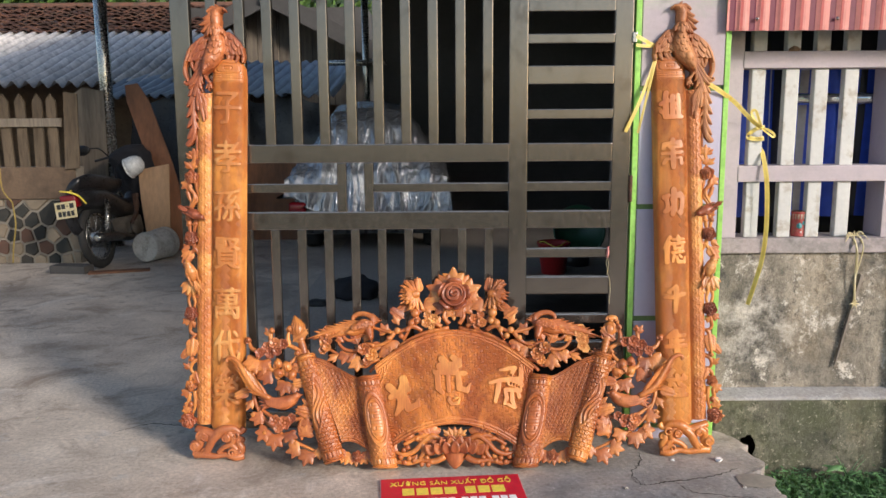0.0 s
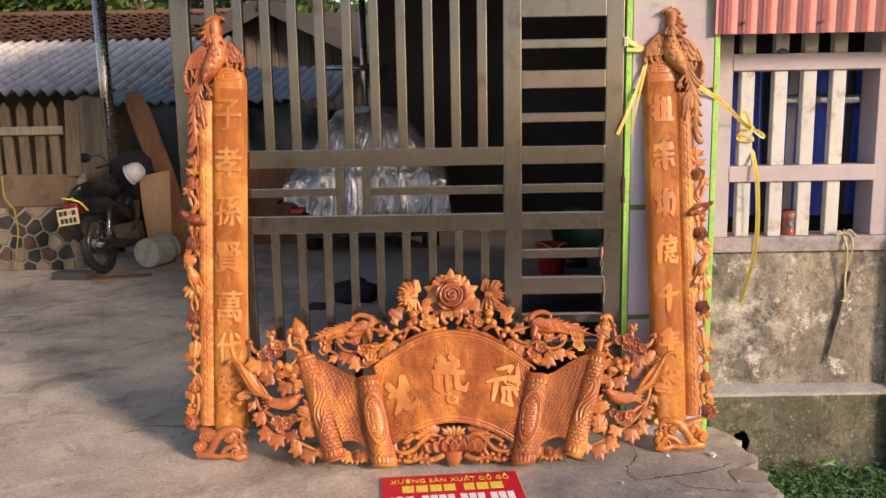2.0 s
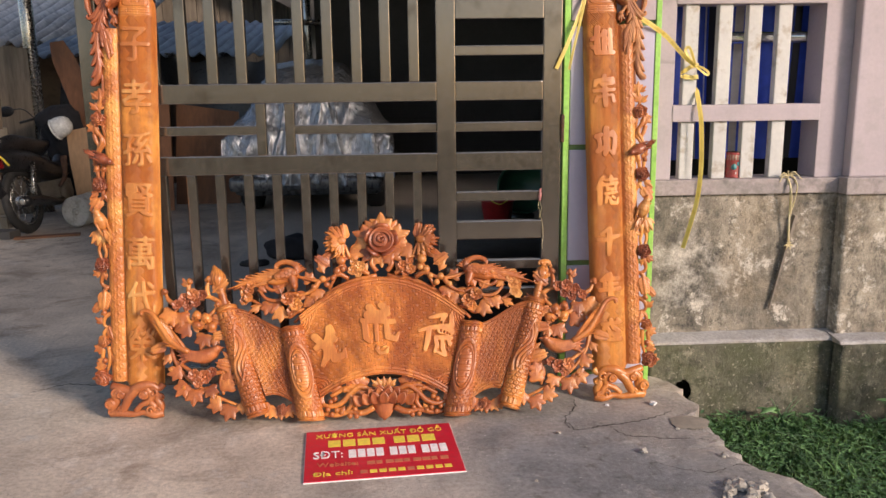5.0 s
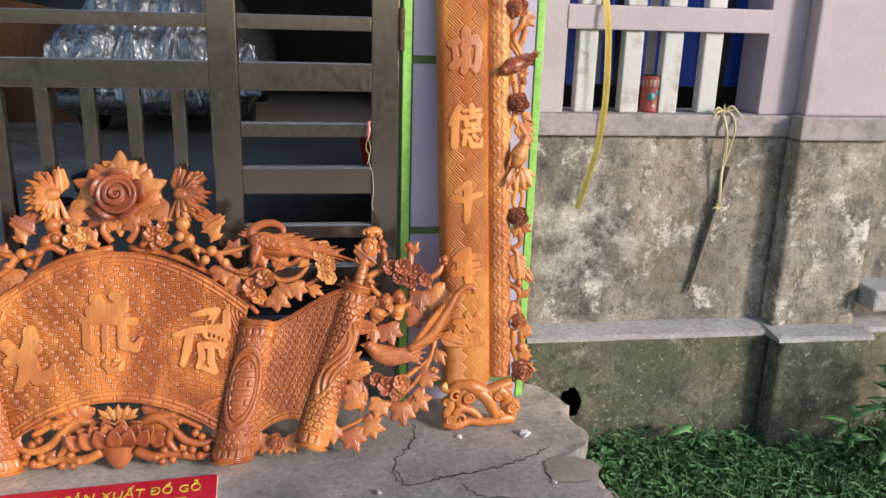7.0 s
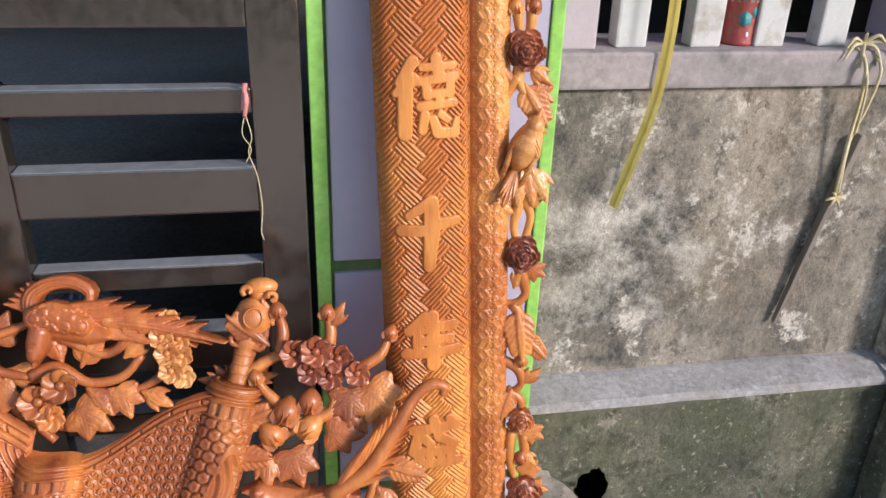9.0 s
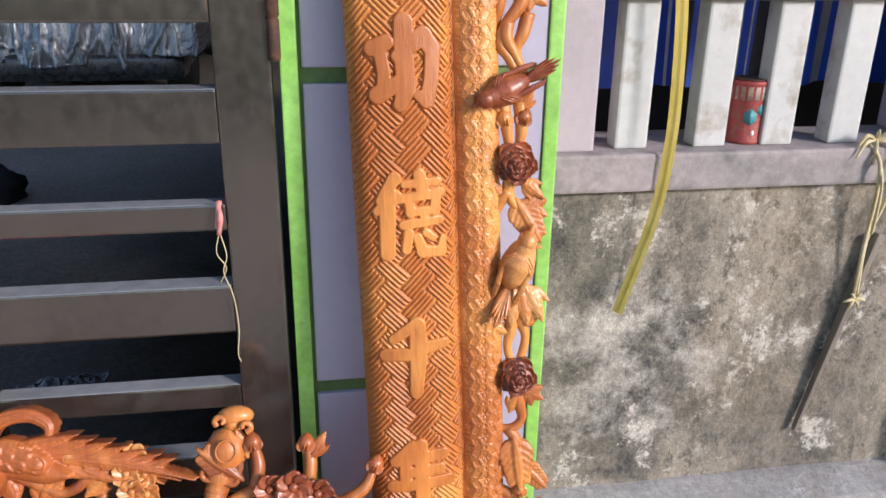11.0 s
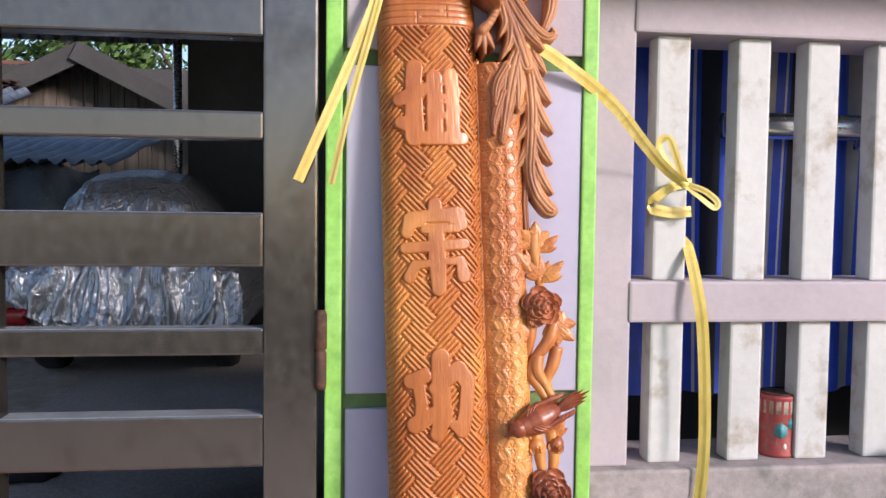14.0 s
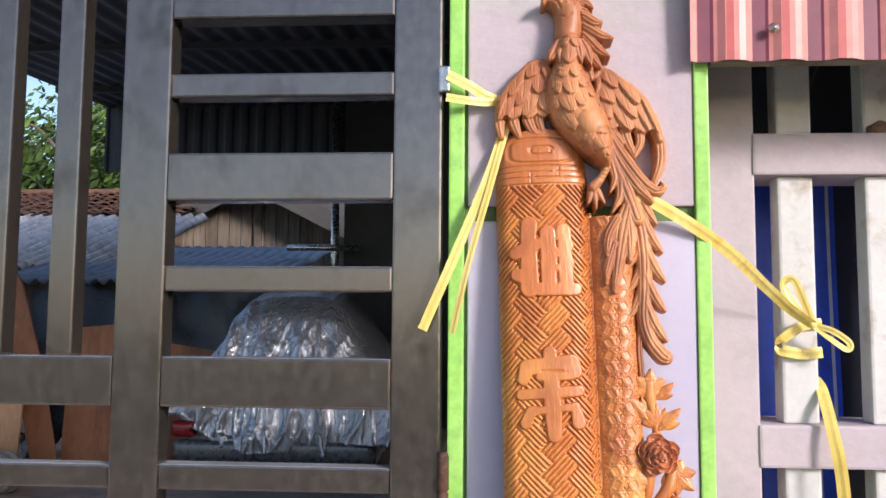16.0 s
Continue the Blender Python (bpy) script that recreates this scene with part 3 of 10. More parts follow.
def island_tint(m, lo, hi):
    """Every blade of a joined patch takes a shade of its own."""
    nt = m.node_tree
    b = next(n for n in nt.nodes if n.type == "BSDF_PRINCIPLED")
    geo = nt.nodes.new("ShaderNodeNewGeometry")
    col = blend(nt, geo.outputs["Random Per Island"], (lo, lo, lo), (hi, hi * 0.98, hi * 0.8))
    nt.links.new(blend(nt, 1.0, b.inputs["Base Color"].links[0].from_socket, col, "MULTIPLY"), b.inputs["Base Color"])


island_tint(GRASSM, 0.45, 1.5)
island_tint(WEEDM, 0.5, 1.4)
island_tint(LEAFM, 0.5, 1.5)
island_tint(ROOFTILE, 0.40, 1.15)
REDPL = surface("red_plastic", (0.42, 0.02, 0.02), (0.36, 0.018, 0.02), None, rough=0.4, s1=6, s2=40, bump=0.03)
GREENPL = surface("green_plastic", (0.018, 0.085, 0.04), (0.014, 0.07, 0.035), None, rough=0.4, s1=6, s2=40, bump=0.03)
DIRTYWHITE = surface("dirty_white_plastic", (0.52, 0.50, 0.46), (0.42, 0.40, 0.36), (0.28, 0.25, 0.21), rough=0.6, s1=8, s2=50)
CARPAINT = surface("grey_car_paint", (0.16, 0.165, 0.175), (0.13, 0.135, 0.145), None, rough=0.3, metal=0.5, s1=3, s2=20, bump=0.02)
TAILRED = surface("red_lens", (0.22, 0.008, 0.012), (0.18, 0.008, 0.012), None, rough=0.15, s1=5, s2=20, bump=0.0)
STONE_L = surface("pale_rubble_stone", (0.30, 0.24, 0.17), (0.22, 0.175, 0.125), None, rough=0.8, s1=5, s2=40, random_tint=0.2)
STONE_D = surface("dark_rubble_stone", (0.028, 0.030, 0.027), (0.05, 0.044, 0.036), None, rough=0.8, s1=5, s2=40, random_tint=0.3)
STONE_R = surface("brown_rubble_stone", (0.12, 0.065, 0.045), (0.09, 0.05, 0.035), None, rough=0.8, s1=5, s2=40, random_tint=0.2)
MORTAR = surface("mortar", (0.31, 0.275, 0.225), (0.24, 0.215, 0.18), None, rough=0.9, s1=6, s2=50)
OLDPLASTER = surface("tan_render", (0.17, 0.115, 0.075), (0.135, 0.09, 0.06), (0.085, 0.06, 0.042), rough=0.9, s1=2, s2=40)


def tarp_material(name):
    m, nt, b = shader(name)
    v = coords(nt, (1.5, 1.5, 0.6), shuffle=False)
    w = spots(nt, v, 5.0, 0.25, 0.75, detail=3, rough=0.5, distort=2.4)
    w2 = spots(nt, v, 15.0, 0.25, 0.75, detail=4, rough=0.5, distort=1.5)
    nt.links.new(blend(nt, w2, (0.32, 0.335, 0.36), (0.52, 0.535, 0.565)), b.inputs["Base Color"])
    b.inputs["Metallic"].default_value = 0.72
    b.inputs["Roughness"].default_value = 0.24
    relief(nt, b, blend(nt, 0.45, w, w2), 0.6, 0.03)
    return m


TARP = tarp_material("silver_car_cover")


def striped(name, bands, axis="X", width=0.32, rough=0.5, bump=0.0):
    """Bands of colour along an axis, each (start, colour) of one repeat."""
    m, nt, b = shader(name)
    v = coords(nt, shuffle=False)
    sep = nt.nodes.new("ShaderNodeSeparateXYZ")
    nt.links.new(v, sep.inputs[0])
    md = nt.nodes.new("ShaderNodeMath")
    md.operation = "DIVIDE"
    md.inputs[1].default_value = width
    nt.links.new(sep.outputs[axis], md.inputs[0])
    fr = nt.nodes.new("ShaderNodeMath")
    fr.operation = "FRACT"
    nt.links.new(md.outputs[0], fr.inputs[0])
    cr = nt.nodes.new("ShaderNodeValToRGB")
    cr.color_ramp.interpolation = "CONSTANT"
    el = cr.color_ramp.elements
    while len(el) < len(bands):
        el.new(0.5)
    for e, (p, c) in zip(el, bands):
        e.position = p
        e.color = (*c, 1)
    nt.links.new(fr.outputs[0], cr.inputs["Fac"])
    fine = spots(nt, v, 25, 0.3, 0.7)
    col = blend(nt, 1.0, cr.outputs["Color"], blend(nt, fine, (0.85, 0.85, 0.85), (1.1, 1.1, 1.1)), "MULTIPLY")
    nt.links.new(col, b.inputs["Base Color"])
    b.inputs["Roughness"].default_value = rough
    if bump:
        relief(nt, b, fine, bump, 0.001)
    return m


BLUETARP = striped("blue_striped_tarpaulin", [(0.0, (0.010, 0.011, 0.022)), (0.111, (0.034, 0.095, 0.60)), (0.593, (0.42, 0.42, 0.43)), (0.794, (0.036, 0.10, 0.62)), (0.905, (0.60, 0.62, 0.66)), (0.928, (0.034, 0.095, 0.60)), (0.963, (0.010, 0.011, 0.022))], "X", 0.189, 0.45, 0.2)
# the darkest band lies on the recess of each rib
REDSHEET = striped("red_banded_sheet", [(0.0, (0.17, 0.035, 0.062)), (0.08, (0.58, 0.235, 0.205)), (0.285, (0.46, 0.085, 0.075)), (0.425, (0.60, 0.245, 0.215)), (0.787, (0.17, 0.035, 0.062))], "X", 0.0783, 0.42, 0.05)

# ---- ground, slab, walls ----
def ground_sheet():
    n = 40
    xs = np.concatenate([[-400, -60], np.linspace(-12, 12, n), [60, 400]])
    ys = np.concatenate([[-400, -60], np.linspace(-12, 24, n), [60, 400]])
    V = [(x, y, -0.24 + 0.02 * noise.noise((x * 1.7, y * 1.7, 0))) for y in ys for x in xs]
    k = len(xs)
    F = [(j * k + i, j * k + i + 1, (j + 1) * k + i + 1, (j + 1) * k + i) for j in range(len(ys) - 1) for i in range(k - 1)]
    return tagged(raw("ground", V, F, SOIL), "grassy soil below the yard slab", "ground", kind="structure")


ground_sheet()


def edge_x(y):
    """The broken right-hand edge of the slab."""
    base = np.interp(y, [-6, 1.2, 1.9, 2.3, 2.47, 2.7, 2.88, 3.05, 3.25, 3.4, 3.5], [2.6, 2.5, 2.05, 1.70, 1.585, 1.465, 1.43, 1.415, 1.465, 1.46, 1.41])
    return float(base) + 0.034 * noise.noise((0, y * 8, 3)) + 0.014 * noise.noise((2, y * 24, 3))


def yard_slab():
    """Strips across the yard, each ending at the broken edge, then the part behind the fence."""
    ys = [-0.6, 0] + [0.6 + 0.03 * k for k in range(97)]
    bm = bmesh.new()
    rows = []
    for y in ys:
        x = edge_x(y)
        under = 0.03 + 0.03 * noise.noise((x * 5, y * 13, 1))
        chip = 0.012 + 0.018 * noise.noise((x * 3, y * 23, 4))
        lump = lambda q: 0.010 * max(0.0, noise.noise((q * 9, y * 9, 6)) + 0.5 * noise.noise((q * 23, y * 23, 8)))
        rows.append([bm.verts.new(p) for p in ((-16, y, 0), (x - 0.30, y, 0), (x - 0.17, y, lump(x - 0.17) * 0.5), (x - 0.10, y, lump(x - 0.1)), (x - 0.055, y, lump(x - 0.055) - 0.004), (x - 0.022, y, lump(x) - 0.3 * max(0.003, chip) - 0.003), (x, y, -max(0.004, chip)), (x + 0.012 * noise.noise((x, y * 31, 2)), y, -0.06), (x - under * 0.4, y, -0.14), (x - under, y, -0.30))])
    for a, b in zip(rows, rows[1:]):
        for k in range(9):
            bm.faces.new((a[k], a[k + 1], b[k + 1], b[k]))
    back = [bm.verts.new(p) for p in ((-16, 3.70, 0), (1.41, 3.70, 0), (8, 3.70, 0), (8, 14, 0), (1.41, 14, 0), (-16, 14, 0))]
    bm.faces.new((*rows[-1][:7], back[1], back[0]))
    bm.faces.new((back[0], back[1], back[4], back[5]))
    bm.faces.new((back[1], back[2], back[3], back[4]))
    ob = part("floor", bm, FLOOR, smooth=False)
    return tagged(ob, "stained grey concrete yard slab with a broken edge", "floor", kind="structure")


yard_slab()


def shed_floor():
    """The thin floor sheet under the shed."""
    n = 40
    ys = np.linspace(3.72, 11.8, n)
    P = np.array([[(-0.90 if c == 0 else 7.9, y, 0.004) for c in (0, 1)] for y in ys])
    tagged(sheet("floor_shed", P, SHEDFLOOR), "dark concrete under the shed, paling towards the open yard", "floor", kind="structure")


shed_floor()


def plain_box(name, dims, material, label="", category="", bevel=0.004, parent=None, kind="structure"):
    bm = bmesh.new()
    box(bm, *dims, bevel)
    ob = part(name, bm, material, parent, "" if parent is None else label, smooth=False)
    if parent is None:
        tagged(ob, label, category, kind=kind)
    return ob


# the tiled gate pillar, its joints and green trims; raised unseen to block low sun
PY = 3.425
pillar = plain_box("wall_gate_pillar", (0.962, 1.330, PY + 0.008, 3.76, -0.3, 3.36), JOINT, "lilac tiled gate pillar with green joints", "pillar", 0.003)
for z0, z1 in ((0.0, 0.043), (0.066, 0.516), (0.538, 0.987), (1.008, 1.462), (1.484, 3.35)):
    plain_box("tile", (0.981, 1.312, PY, PY + 0.014, z0, z1), TILE if z1 < 2 else washed_cement("worn_lilac_plaster", 1.765), "", "", 0.003, pillar)
plain_box("trim_green_gate_side", (0.953, 0.976, PY - 0.010, PY + 0.02, 0.0, 3.36), GREEN, "lime green painted strip beside the gate", "trim", 0.003)
plain_box("trim_green_fence_side", (1.3125, 1.334, PY - 0.004, PY + 0.02, 0.0, 3.36), GREEN, "lime green painted strip on the pillar corner", "trim", 0.003)

# the fence wall: openings run from sill to lintel; unseen upper part added to shade the yard
WY, WB = 3.585, 3.735
O1, O2 = (1.449, 2.075), (2.520, 3.6)
wall_specs = [
    ("wall_fence_left", (1.330, O1[0], WY, WB, 0.842, 3.36)),
    ("wall_fence_middle", (O1[1], O2[0], WY, WB, 0.842, 3.36)),
    ("wall_fence_end", (O2[1], 8.0, WY, WB, 0.842, 3.36)),
    ("wall_fence_top_a", (O1[0], O1[1], WY, WB, 2.10, 3.36)),
    ("wall_fence_top_b", (O2[0], O2[1], WY, WB, 2.10, 3.36)),
]
for nm, d in wall_specs:
    plain_box(nm, d, LILAC, "pinkish lilac plastered fence wall", "wall")
plain_box("wall_fence_column", (2.195, 2.470, 3.525, WY, 0.846, 3.36), LILAC, "pinkish lilac plastered column of the fence", "column", 0.008)


def sill_band():
    bm = bmesh.new()
    box(bm, 1.334, 2.175, WY - 0.022, WB, 0.776, 0.842, 0.006)
    box(bm, 2.175, 2.490, 3.500, WB, 0.774, 0.846, 0.006)
    box(bm, 2.490, 8.0, WY - 0.022, WB, 0.776, 0.842, 0.006)
    return tagged(part("trim_sill", bm, surface("dirty_lilac_sill", (0.40, 0.34, 0.34), (0.31, 0.28, 0.27), (0.18, 0.17, 0.16), rough=0.8, s1=7, s2=60, bump=0.3, shuffle=False), smooth=False), "dirty lilac sill band under the fence openings", "sill", kind="structure")


sill_band()


def rough_wall(name, x0, x1, y0, y1, z0, z1, material, label, wob=0.006):
    """A plastered wall face with an uneven surface."""
    nx, nz = max(2, int((x1 - x0) / 0.02)), max(2, int((z1 - z0) / 0.02))
    X, Z = np.meshgrid(np.linspace(x0, x1, nx), np.linspace(z0, z1, nz))
    Y = np.array([[y0 + wob * noise.noise((x * 3, z * 3, 7)) + 0.4 * wob * noise.noise((x * 14, z * 14, 2)) for x, z in zip(a, b)] for a, b in zip(X, Z)])
    ob = sheet(name, np.stack([X, Y, Z], -1), material, back=y1)
    return tagged(ob, label, "wall", kind="structure")


rough_wall("wall_low", 1.332, 2.185, WY, WB, 0.15, 0.776, MOULD, "grey cement wall streaked with black mould")
rough_wall("wall_low_column", 2.185, 2.478, 3.520, WB, 0.15, 0.774, MOULD, "mould-stained cement column base")
rough_wall("wall_low_far", 2.478, 8.0, WY, WB, 0.15, 0.776, MOULD, "grey cement wall streaked with black mould")


def ledge():
    """The sloped concrete ledge on the footing."""
    bm = bmesh.new()
    for x0, x1, yf in ((1.36, 2.165, 3.490), (2.165, 2.50, 3.425), (2.50, 8.0, 3.482)):
        n = max(2, int((x1 - x0) / 0.04))
        rows = []
        for i in range(n + 1):
            x = x0 + (x1 - x0) * i / n
            w = 0.004 * noise.noise((x * 8, 0, 5))
            rows.append([bm.verts.new(p) for p in ((x, 3.66, 0.172), (x, 3.57, 0.168 + w), (x, yf + 0.010, 0.155 + w), (x, yf + w, 0.149), (x, yf + w, 0.141), (x, 3.66, 0.12))])
        for a, b in zip(rows, rows[1:]):
            for k in range(6):
                bm.faces.new((a[k], b[k], b[(k + 1) % 6], a[(k + 1) % 6]))
        bm.faces.new(rows[0])
        bm.faces.new(rows[-1][::-1])
    bmesh.ops.recalc_face_normals(bm, faces=bm.faces)
    return tagged(part("trim_ledge", bm, LEDGE, smooth=False), "pale sloped concrete ledge on the footing", "ledge", kind="structure")


ledge()
_foot = rough_wall("wall_footing", 1.36, 2.175, 3.496, 3.70, -0.34, 0.142, MOSSY, "mossy damp concrete footing of the fence, holed at its end")
_bm = bmesh.new()
_bm.from_mesh(_foot.data)
_gone = [f for f in _bm.faces if len(f.verts) == 4 and f.calc_center_median().y < 3.53 and ((f.calc_center_median().x - 1.516) / 0.042) ** 2 + ((f.calc_center_median().z + 0.072) / 0.075) ** 2 < 1 + 0.5 * noise.noise(f.calc_center_median() * 30)]
_rim = {v for f in _gone for v in f.verts}
bmesh.ops.delete(_bm, geom=_gone, context="FACES")
for v in _rim:
    if v.is_valid and v.link_faces:
        q = Vector(((v.co.x - 1.516) / 0.038, (v.co.z + 0.072) / 0.052))
        q *= (1 + 0.35 * noise.noise(v.co * 30)) / max(0.2, q.length)
        v.co.x, v.co.z = 1.516 + 0.038 * q.x, -0.072 + 0.052 * q.y
_bm.to_mesh(_foot.data)
_bm.free()
rough_wall("wall_footing_column", 2.175, 2.490, 3.432, 3.70, -0.34, 0.142, MOSSY, "mossy damp concrete footing of the column")
rough_wall("wall_footing_far", 2.490, 8.0, 3.496, 3.70, -0.34, 0.15, MOSSY, "mossy damp concrete footing of the fence")
plain_box("trim_ledge_step", (2.492, 8.0, 3.450, 3.66, 0.228, 0.298), LEDGE, "raised pale concrete ledge", "ledge", 0.01)


def balustrade(x0, x1, slats, label):
    fence = thing("baluster_fence", pose(0, 0, 0), label, "fence")
    for z0, z1 in ((1.083, 1.152), (1.557, 1.627)):
        bm = bmesh.new()
        box(bm, x0 - 0.004, x1 + 0.004, WY - 0.004, WB - 0.03, z0, z1, 0.005)
        part("rail", bm, LILAC, fence, "lilac concrete rail", smooth=False)
    first = {}
    for a, b in slats:
        for z0, z1 in ((0.842, 1.083), (1.152, 1.557), (1.627, 2.10)):
            key = round(z0, 3)
            m = Matrix.Translation((a, WY + 0.012, z0))
            if key not in first:
                bm = bmesh.new()
                box(bm, 0.0, 0.058, 0, 0.042, 0, z1 - z0, 0.005)
                first[key] = part("baluster", bm, WHITE, fence, smooth=False)
                first[key].matrix_local = m
            else:
                again("baluster", first[key], m, fence)
    return fence


balustrade(*O1, ((1.489, 1.547), (1.630, 1.688), (1.754, 1.812), (1.880, 1.938)), "white concrete balusters between lilac rails, paint worn")
balustrade(*O2, [(2.56 + 0.13 * k, 0) for k in range(8)], "white concrete balusters between lilac rails")


def curtain():
    """The blue striped tarpaulin hung behind the fence."""
    n, h = 160, 30
    xs, zs = np.linspace(1.34, 3.9, n), np.linspace(0.90, 1.642, h)
    X, Z = np.meshgrid(xs, zs)
    Y = 3.86 + 0.022 * np.sin(X * 31 + 0.6 * Z) + 0.012 * np.sin(X * 53 + 1.3) + 0.015 * np.sin(Z * 3 + X * 6)
    X = X + 0.05 * (Z - 1.4) * np.sin(X * 5)
    P = np.stack([X, Y, Z], -1)
    Q = np.concatenate([P, P[::-1] + np.array([0, 0.003, 0])], 0)
    ob = sheet("tarpaulin", Q, BLUETARP)
    tagged(ob, "blue tarpaulin with white stripes hung behind the fence", "tarpaulin")


curtain()
bm = bmesh.new()
tube(bm, [(1.70, 3.79, 1.434), (3.0, 3.79, 1.436)], 0.025, 14, 0)
pipe = part("steel_pipe", bm, surface("polished_pipe", (0.78, 0.78, 0.77), (0.66, 0.66, 0.65), None, rough=0.2, metal=0.9, s1=6, s2=60, bump=0.04))
tagged(pipe, "galvanised steel pipe behind the balusters", "pipe")
bm = bmesh.new()
box(bm, 1.975, 2.0, 3.765, 3.80, 1.392, 1.412, 0.003)
lathe(bm, [(0.007, 0), (0.007, 0.03)], Matrix.Translation((1.987, 3.78, 1.366)), 8)
part("clamp", bm, GALV, pipe)
bm = bmesh.new()
tube(bm, [(1.556, 3.70, 1.629), (1.582, 3.705, 1.72), (1.618, 3.70, 1.81)], 0.0022, 6)
tagged(part("wire", bm, RUST), "thin rusty wire leaning on the fence rail", "wire")
bm = bmesh.new()
bmesh.ops.create_icosphere(bm, subdivisions=3, radius=1)
for v in bm.verts:
    k = 1 + 0.35 * noise.noise(v.co * 2.1) + 0.15 * noise.noise(v.co * 6)
    v.co = Vector((1.658 + 0.024 * k * v.co.x, 3.592 + 0.009 * k * v.co.y, 1.626 + 0.016 * k * max(0.0, v.co.z + 0.3)))
tagged(part("mud_clod", bm, SOILBROWN), "dried brown mud clod on the upper fence rail", "mud clod")


def corrugated(name, x0, x1, y, z0, z1, pitch, depth, material, label, lean=0.0, thick=0.0012, axis="x"):
    n = int((x1 - x0) / pitch * 8)
    xs = np.linspace(x0, x1, n)
    ph = (xs / pitch + 0.07) % 1.0
    prof = np.clip(np.abs(ph - 0.5) * 6 - 1.0, 0, 1) * depth
    P = np.stack([np.stack([xs, y + lean * t + prof, np.full(n, z0 + (z1 - z0) * t)], -1) for t in (0, 0.5, 1)])
    Q = np.concatenate([P, P[::-1] + np.array([0, thick, 0])], 0)
    ob = sheet(name, Q, material)
    ob.data.polygons.foreach_set("use_smooth", [False] * len(ob.data.polygons))
    return tagged(ob, label, "metal sheet")


awning = corrugated("corrugated_sheet", 1.303, 4.2, 3.395, 1.692, 2.4, 0.0783, 0.010, REDSHEET, "red corrugated metal sheet over the fence, banded pink and maroon along its ribs", -0.02)
for k in range(5):
    bm = bmesh.new()
    lathe(bm, [(0.008, 0), (0.008, 0.0015), (0.004, 0.003), (0.004, 0.006), (0.0005, 0.007)], pose(1.419 + 0.3132 * k, 3.392, 1.736, 90, 0, 0), 10)
    part("roofing_screw", bm, GALV, awning)

# brown strip put where the sheet's underside only lies in shade
bm = bmesh.new()
box(bm, 1.336, 4.1, 3.412, 3.440, 1.694, 1.722, 0.003)
part("purlin", bm, OLDPLANK, awning, "brown strip for the shade under the sheet's edge", smooth=False)
# dark wall added to fill the shaded gap above the tarpaulin
plain_box("wall_behind_fence", (1.33, 5.0, 4.30, 4.36, 0.0, 2.14), DARKWALL, "dark wall added behind the tarpaulin in place of its shaded top", "wall")
# unseen slab added to stop light reaching the tarpaulin from above
plain_box("ceiling_behind_fence", (1.33, 5.0, WB, 5.4, 2.14, 2.20), JOINT, "unseen dark slab added to keep light off the tarpaulin from above", "ceiling")

# ---- the gate ----
GY = 3.41


def gate():
    g = thing("metal_gate", pose(0, 0, 0), "closed bronze-brown painted steel gate of box tubes", "gate")

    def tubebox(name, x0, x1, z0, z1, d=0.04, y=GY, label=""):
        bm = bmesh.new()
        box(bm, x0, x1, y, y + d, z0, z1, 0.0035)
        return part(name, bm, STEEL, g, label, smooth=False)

    for x0, x1 in ((-0.881, -0.807), (0.455, 0.529), (0.871, 0.943)):
        tubebox("stile", x0, x1, 0.05, 2.16)
    tubebox("rail", -0.807, 0.455, 2.08, 2.155)
    tubebox("rail", -0.807, 0.455, 1.186, 1.259)
    tubebox("rail", -0.807, 0.455, 0.913, 0.985)
    tubebox("rail", -0.807, 0.455, 0.06, 0.135)
    for z0, z1 in ((2.08, 2.155), (1.772, 1.845), (1.492, 1.564), (1.186, 1.259), (0.913, 0.985), (0.637, 0.710), (0.36, 0.432), (0.06, 0.135)):
        tubebox("rail", 0.529, 0.871, z0, z1)
    for z0, z1 in ((1.93, 1.967), (1.650, 1.687), (1.356, 1.394), (1.066, 1.103), (0.791, 0.829), (0.512, 0.550), (0.24, 0.277)):
        tubebox("thin_rail", 0.529, 0.871, z0, z1, 0.034, GY + 0.003)
    tubebox("thin_rail", -0.807, -0.242, 1.066, 1.101, 0.03, GY + 0.005)
    tubebox("thin_rail", -0.095, 0.455, 1.066, 1.101, 0.03, GY + 0.005)
    tubebox("post", -0.242, -0.205, 0.985, 1.186, 0.034, GY + 0.003)
    tubebox("post", -0.132, -0.095, 0.985, 1.186, 0.034, GY + 0.003)
    up = tubebox("bar", 0, 0.040, 1.259, 2.08, 0.034, 0)
    up.matrix_local = pose(-0.524, GY + 0.003, 0)
    for k in (-2, -1, 1, 2, 3, 4, 5, 6, 7, 8):
        again("bar", up, pose(-0.524 + 0.1092 * k, GY + 0.003, 0), g)
    lo = tubebox("bar", 0, 0.035, 0.135, 0.913, 0.03, 0)
    lo.matrix_local = pose(-0.632, GY + 0.005, 0)
    for k in (-1, 1, 2, 3, 4, 5, 6, 7, 8, 9):
        again("bar", lo, pose(-0.632 + 0.1099 * k, GY + 0.005, 0), g)
    bm = bmesh.new()
    lathe(bm, [(0.007, 0), (0.008, 0.006), (0.008, 0.05), (0.006, 0.053), (0.0085, 0.056), (0.0085, 0.102), (0.006, 0.108)], pose(0.948, GY - 0.003, 1.02), 12)
    part("hinge", bm, RUST, g, "rusty steel hinge")
    bm = bmesh.new()
    box(bm, 0.938, 0.955, GY - 0.012, GY + 0.006, 1.65, 1.69, 0.003)
    part("lug", bm, CHROME, g, "bare metal lug", smooth=False)
    return g


gate()


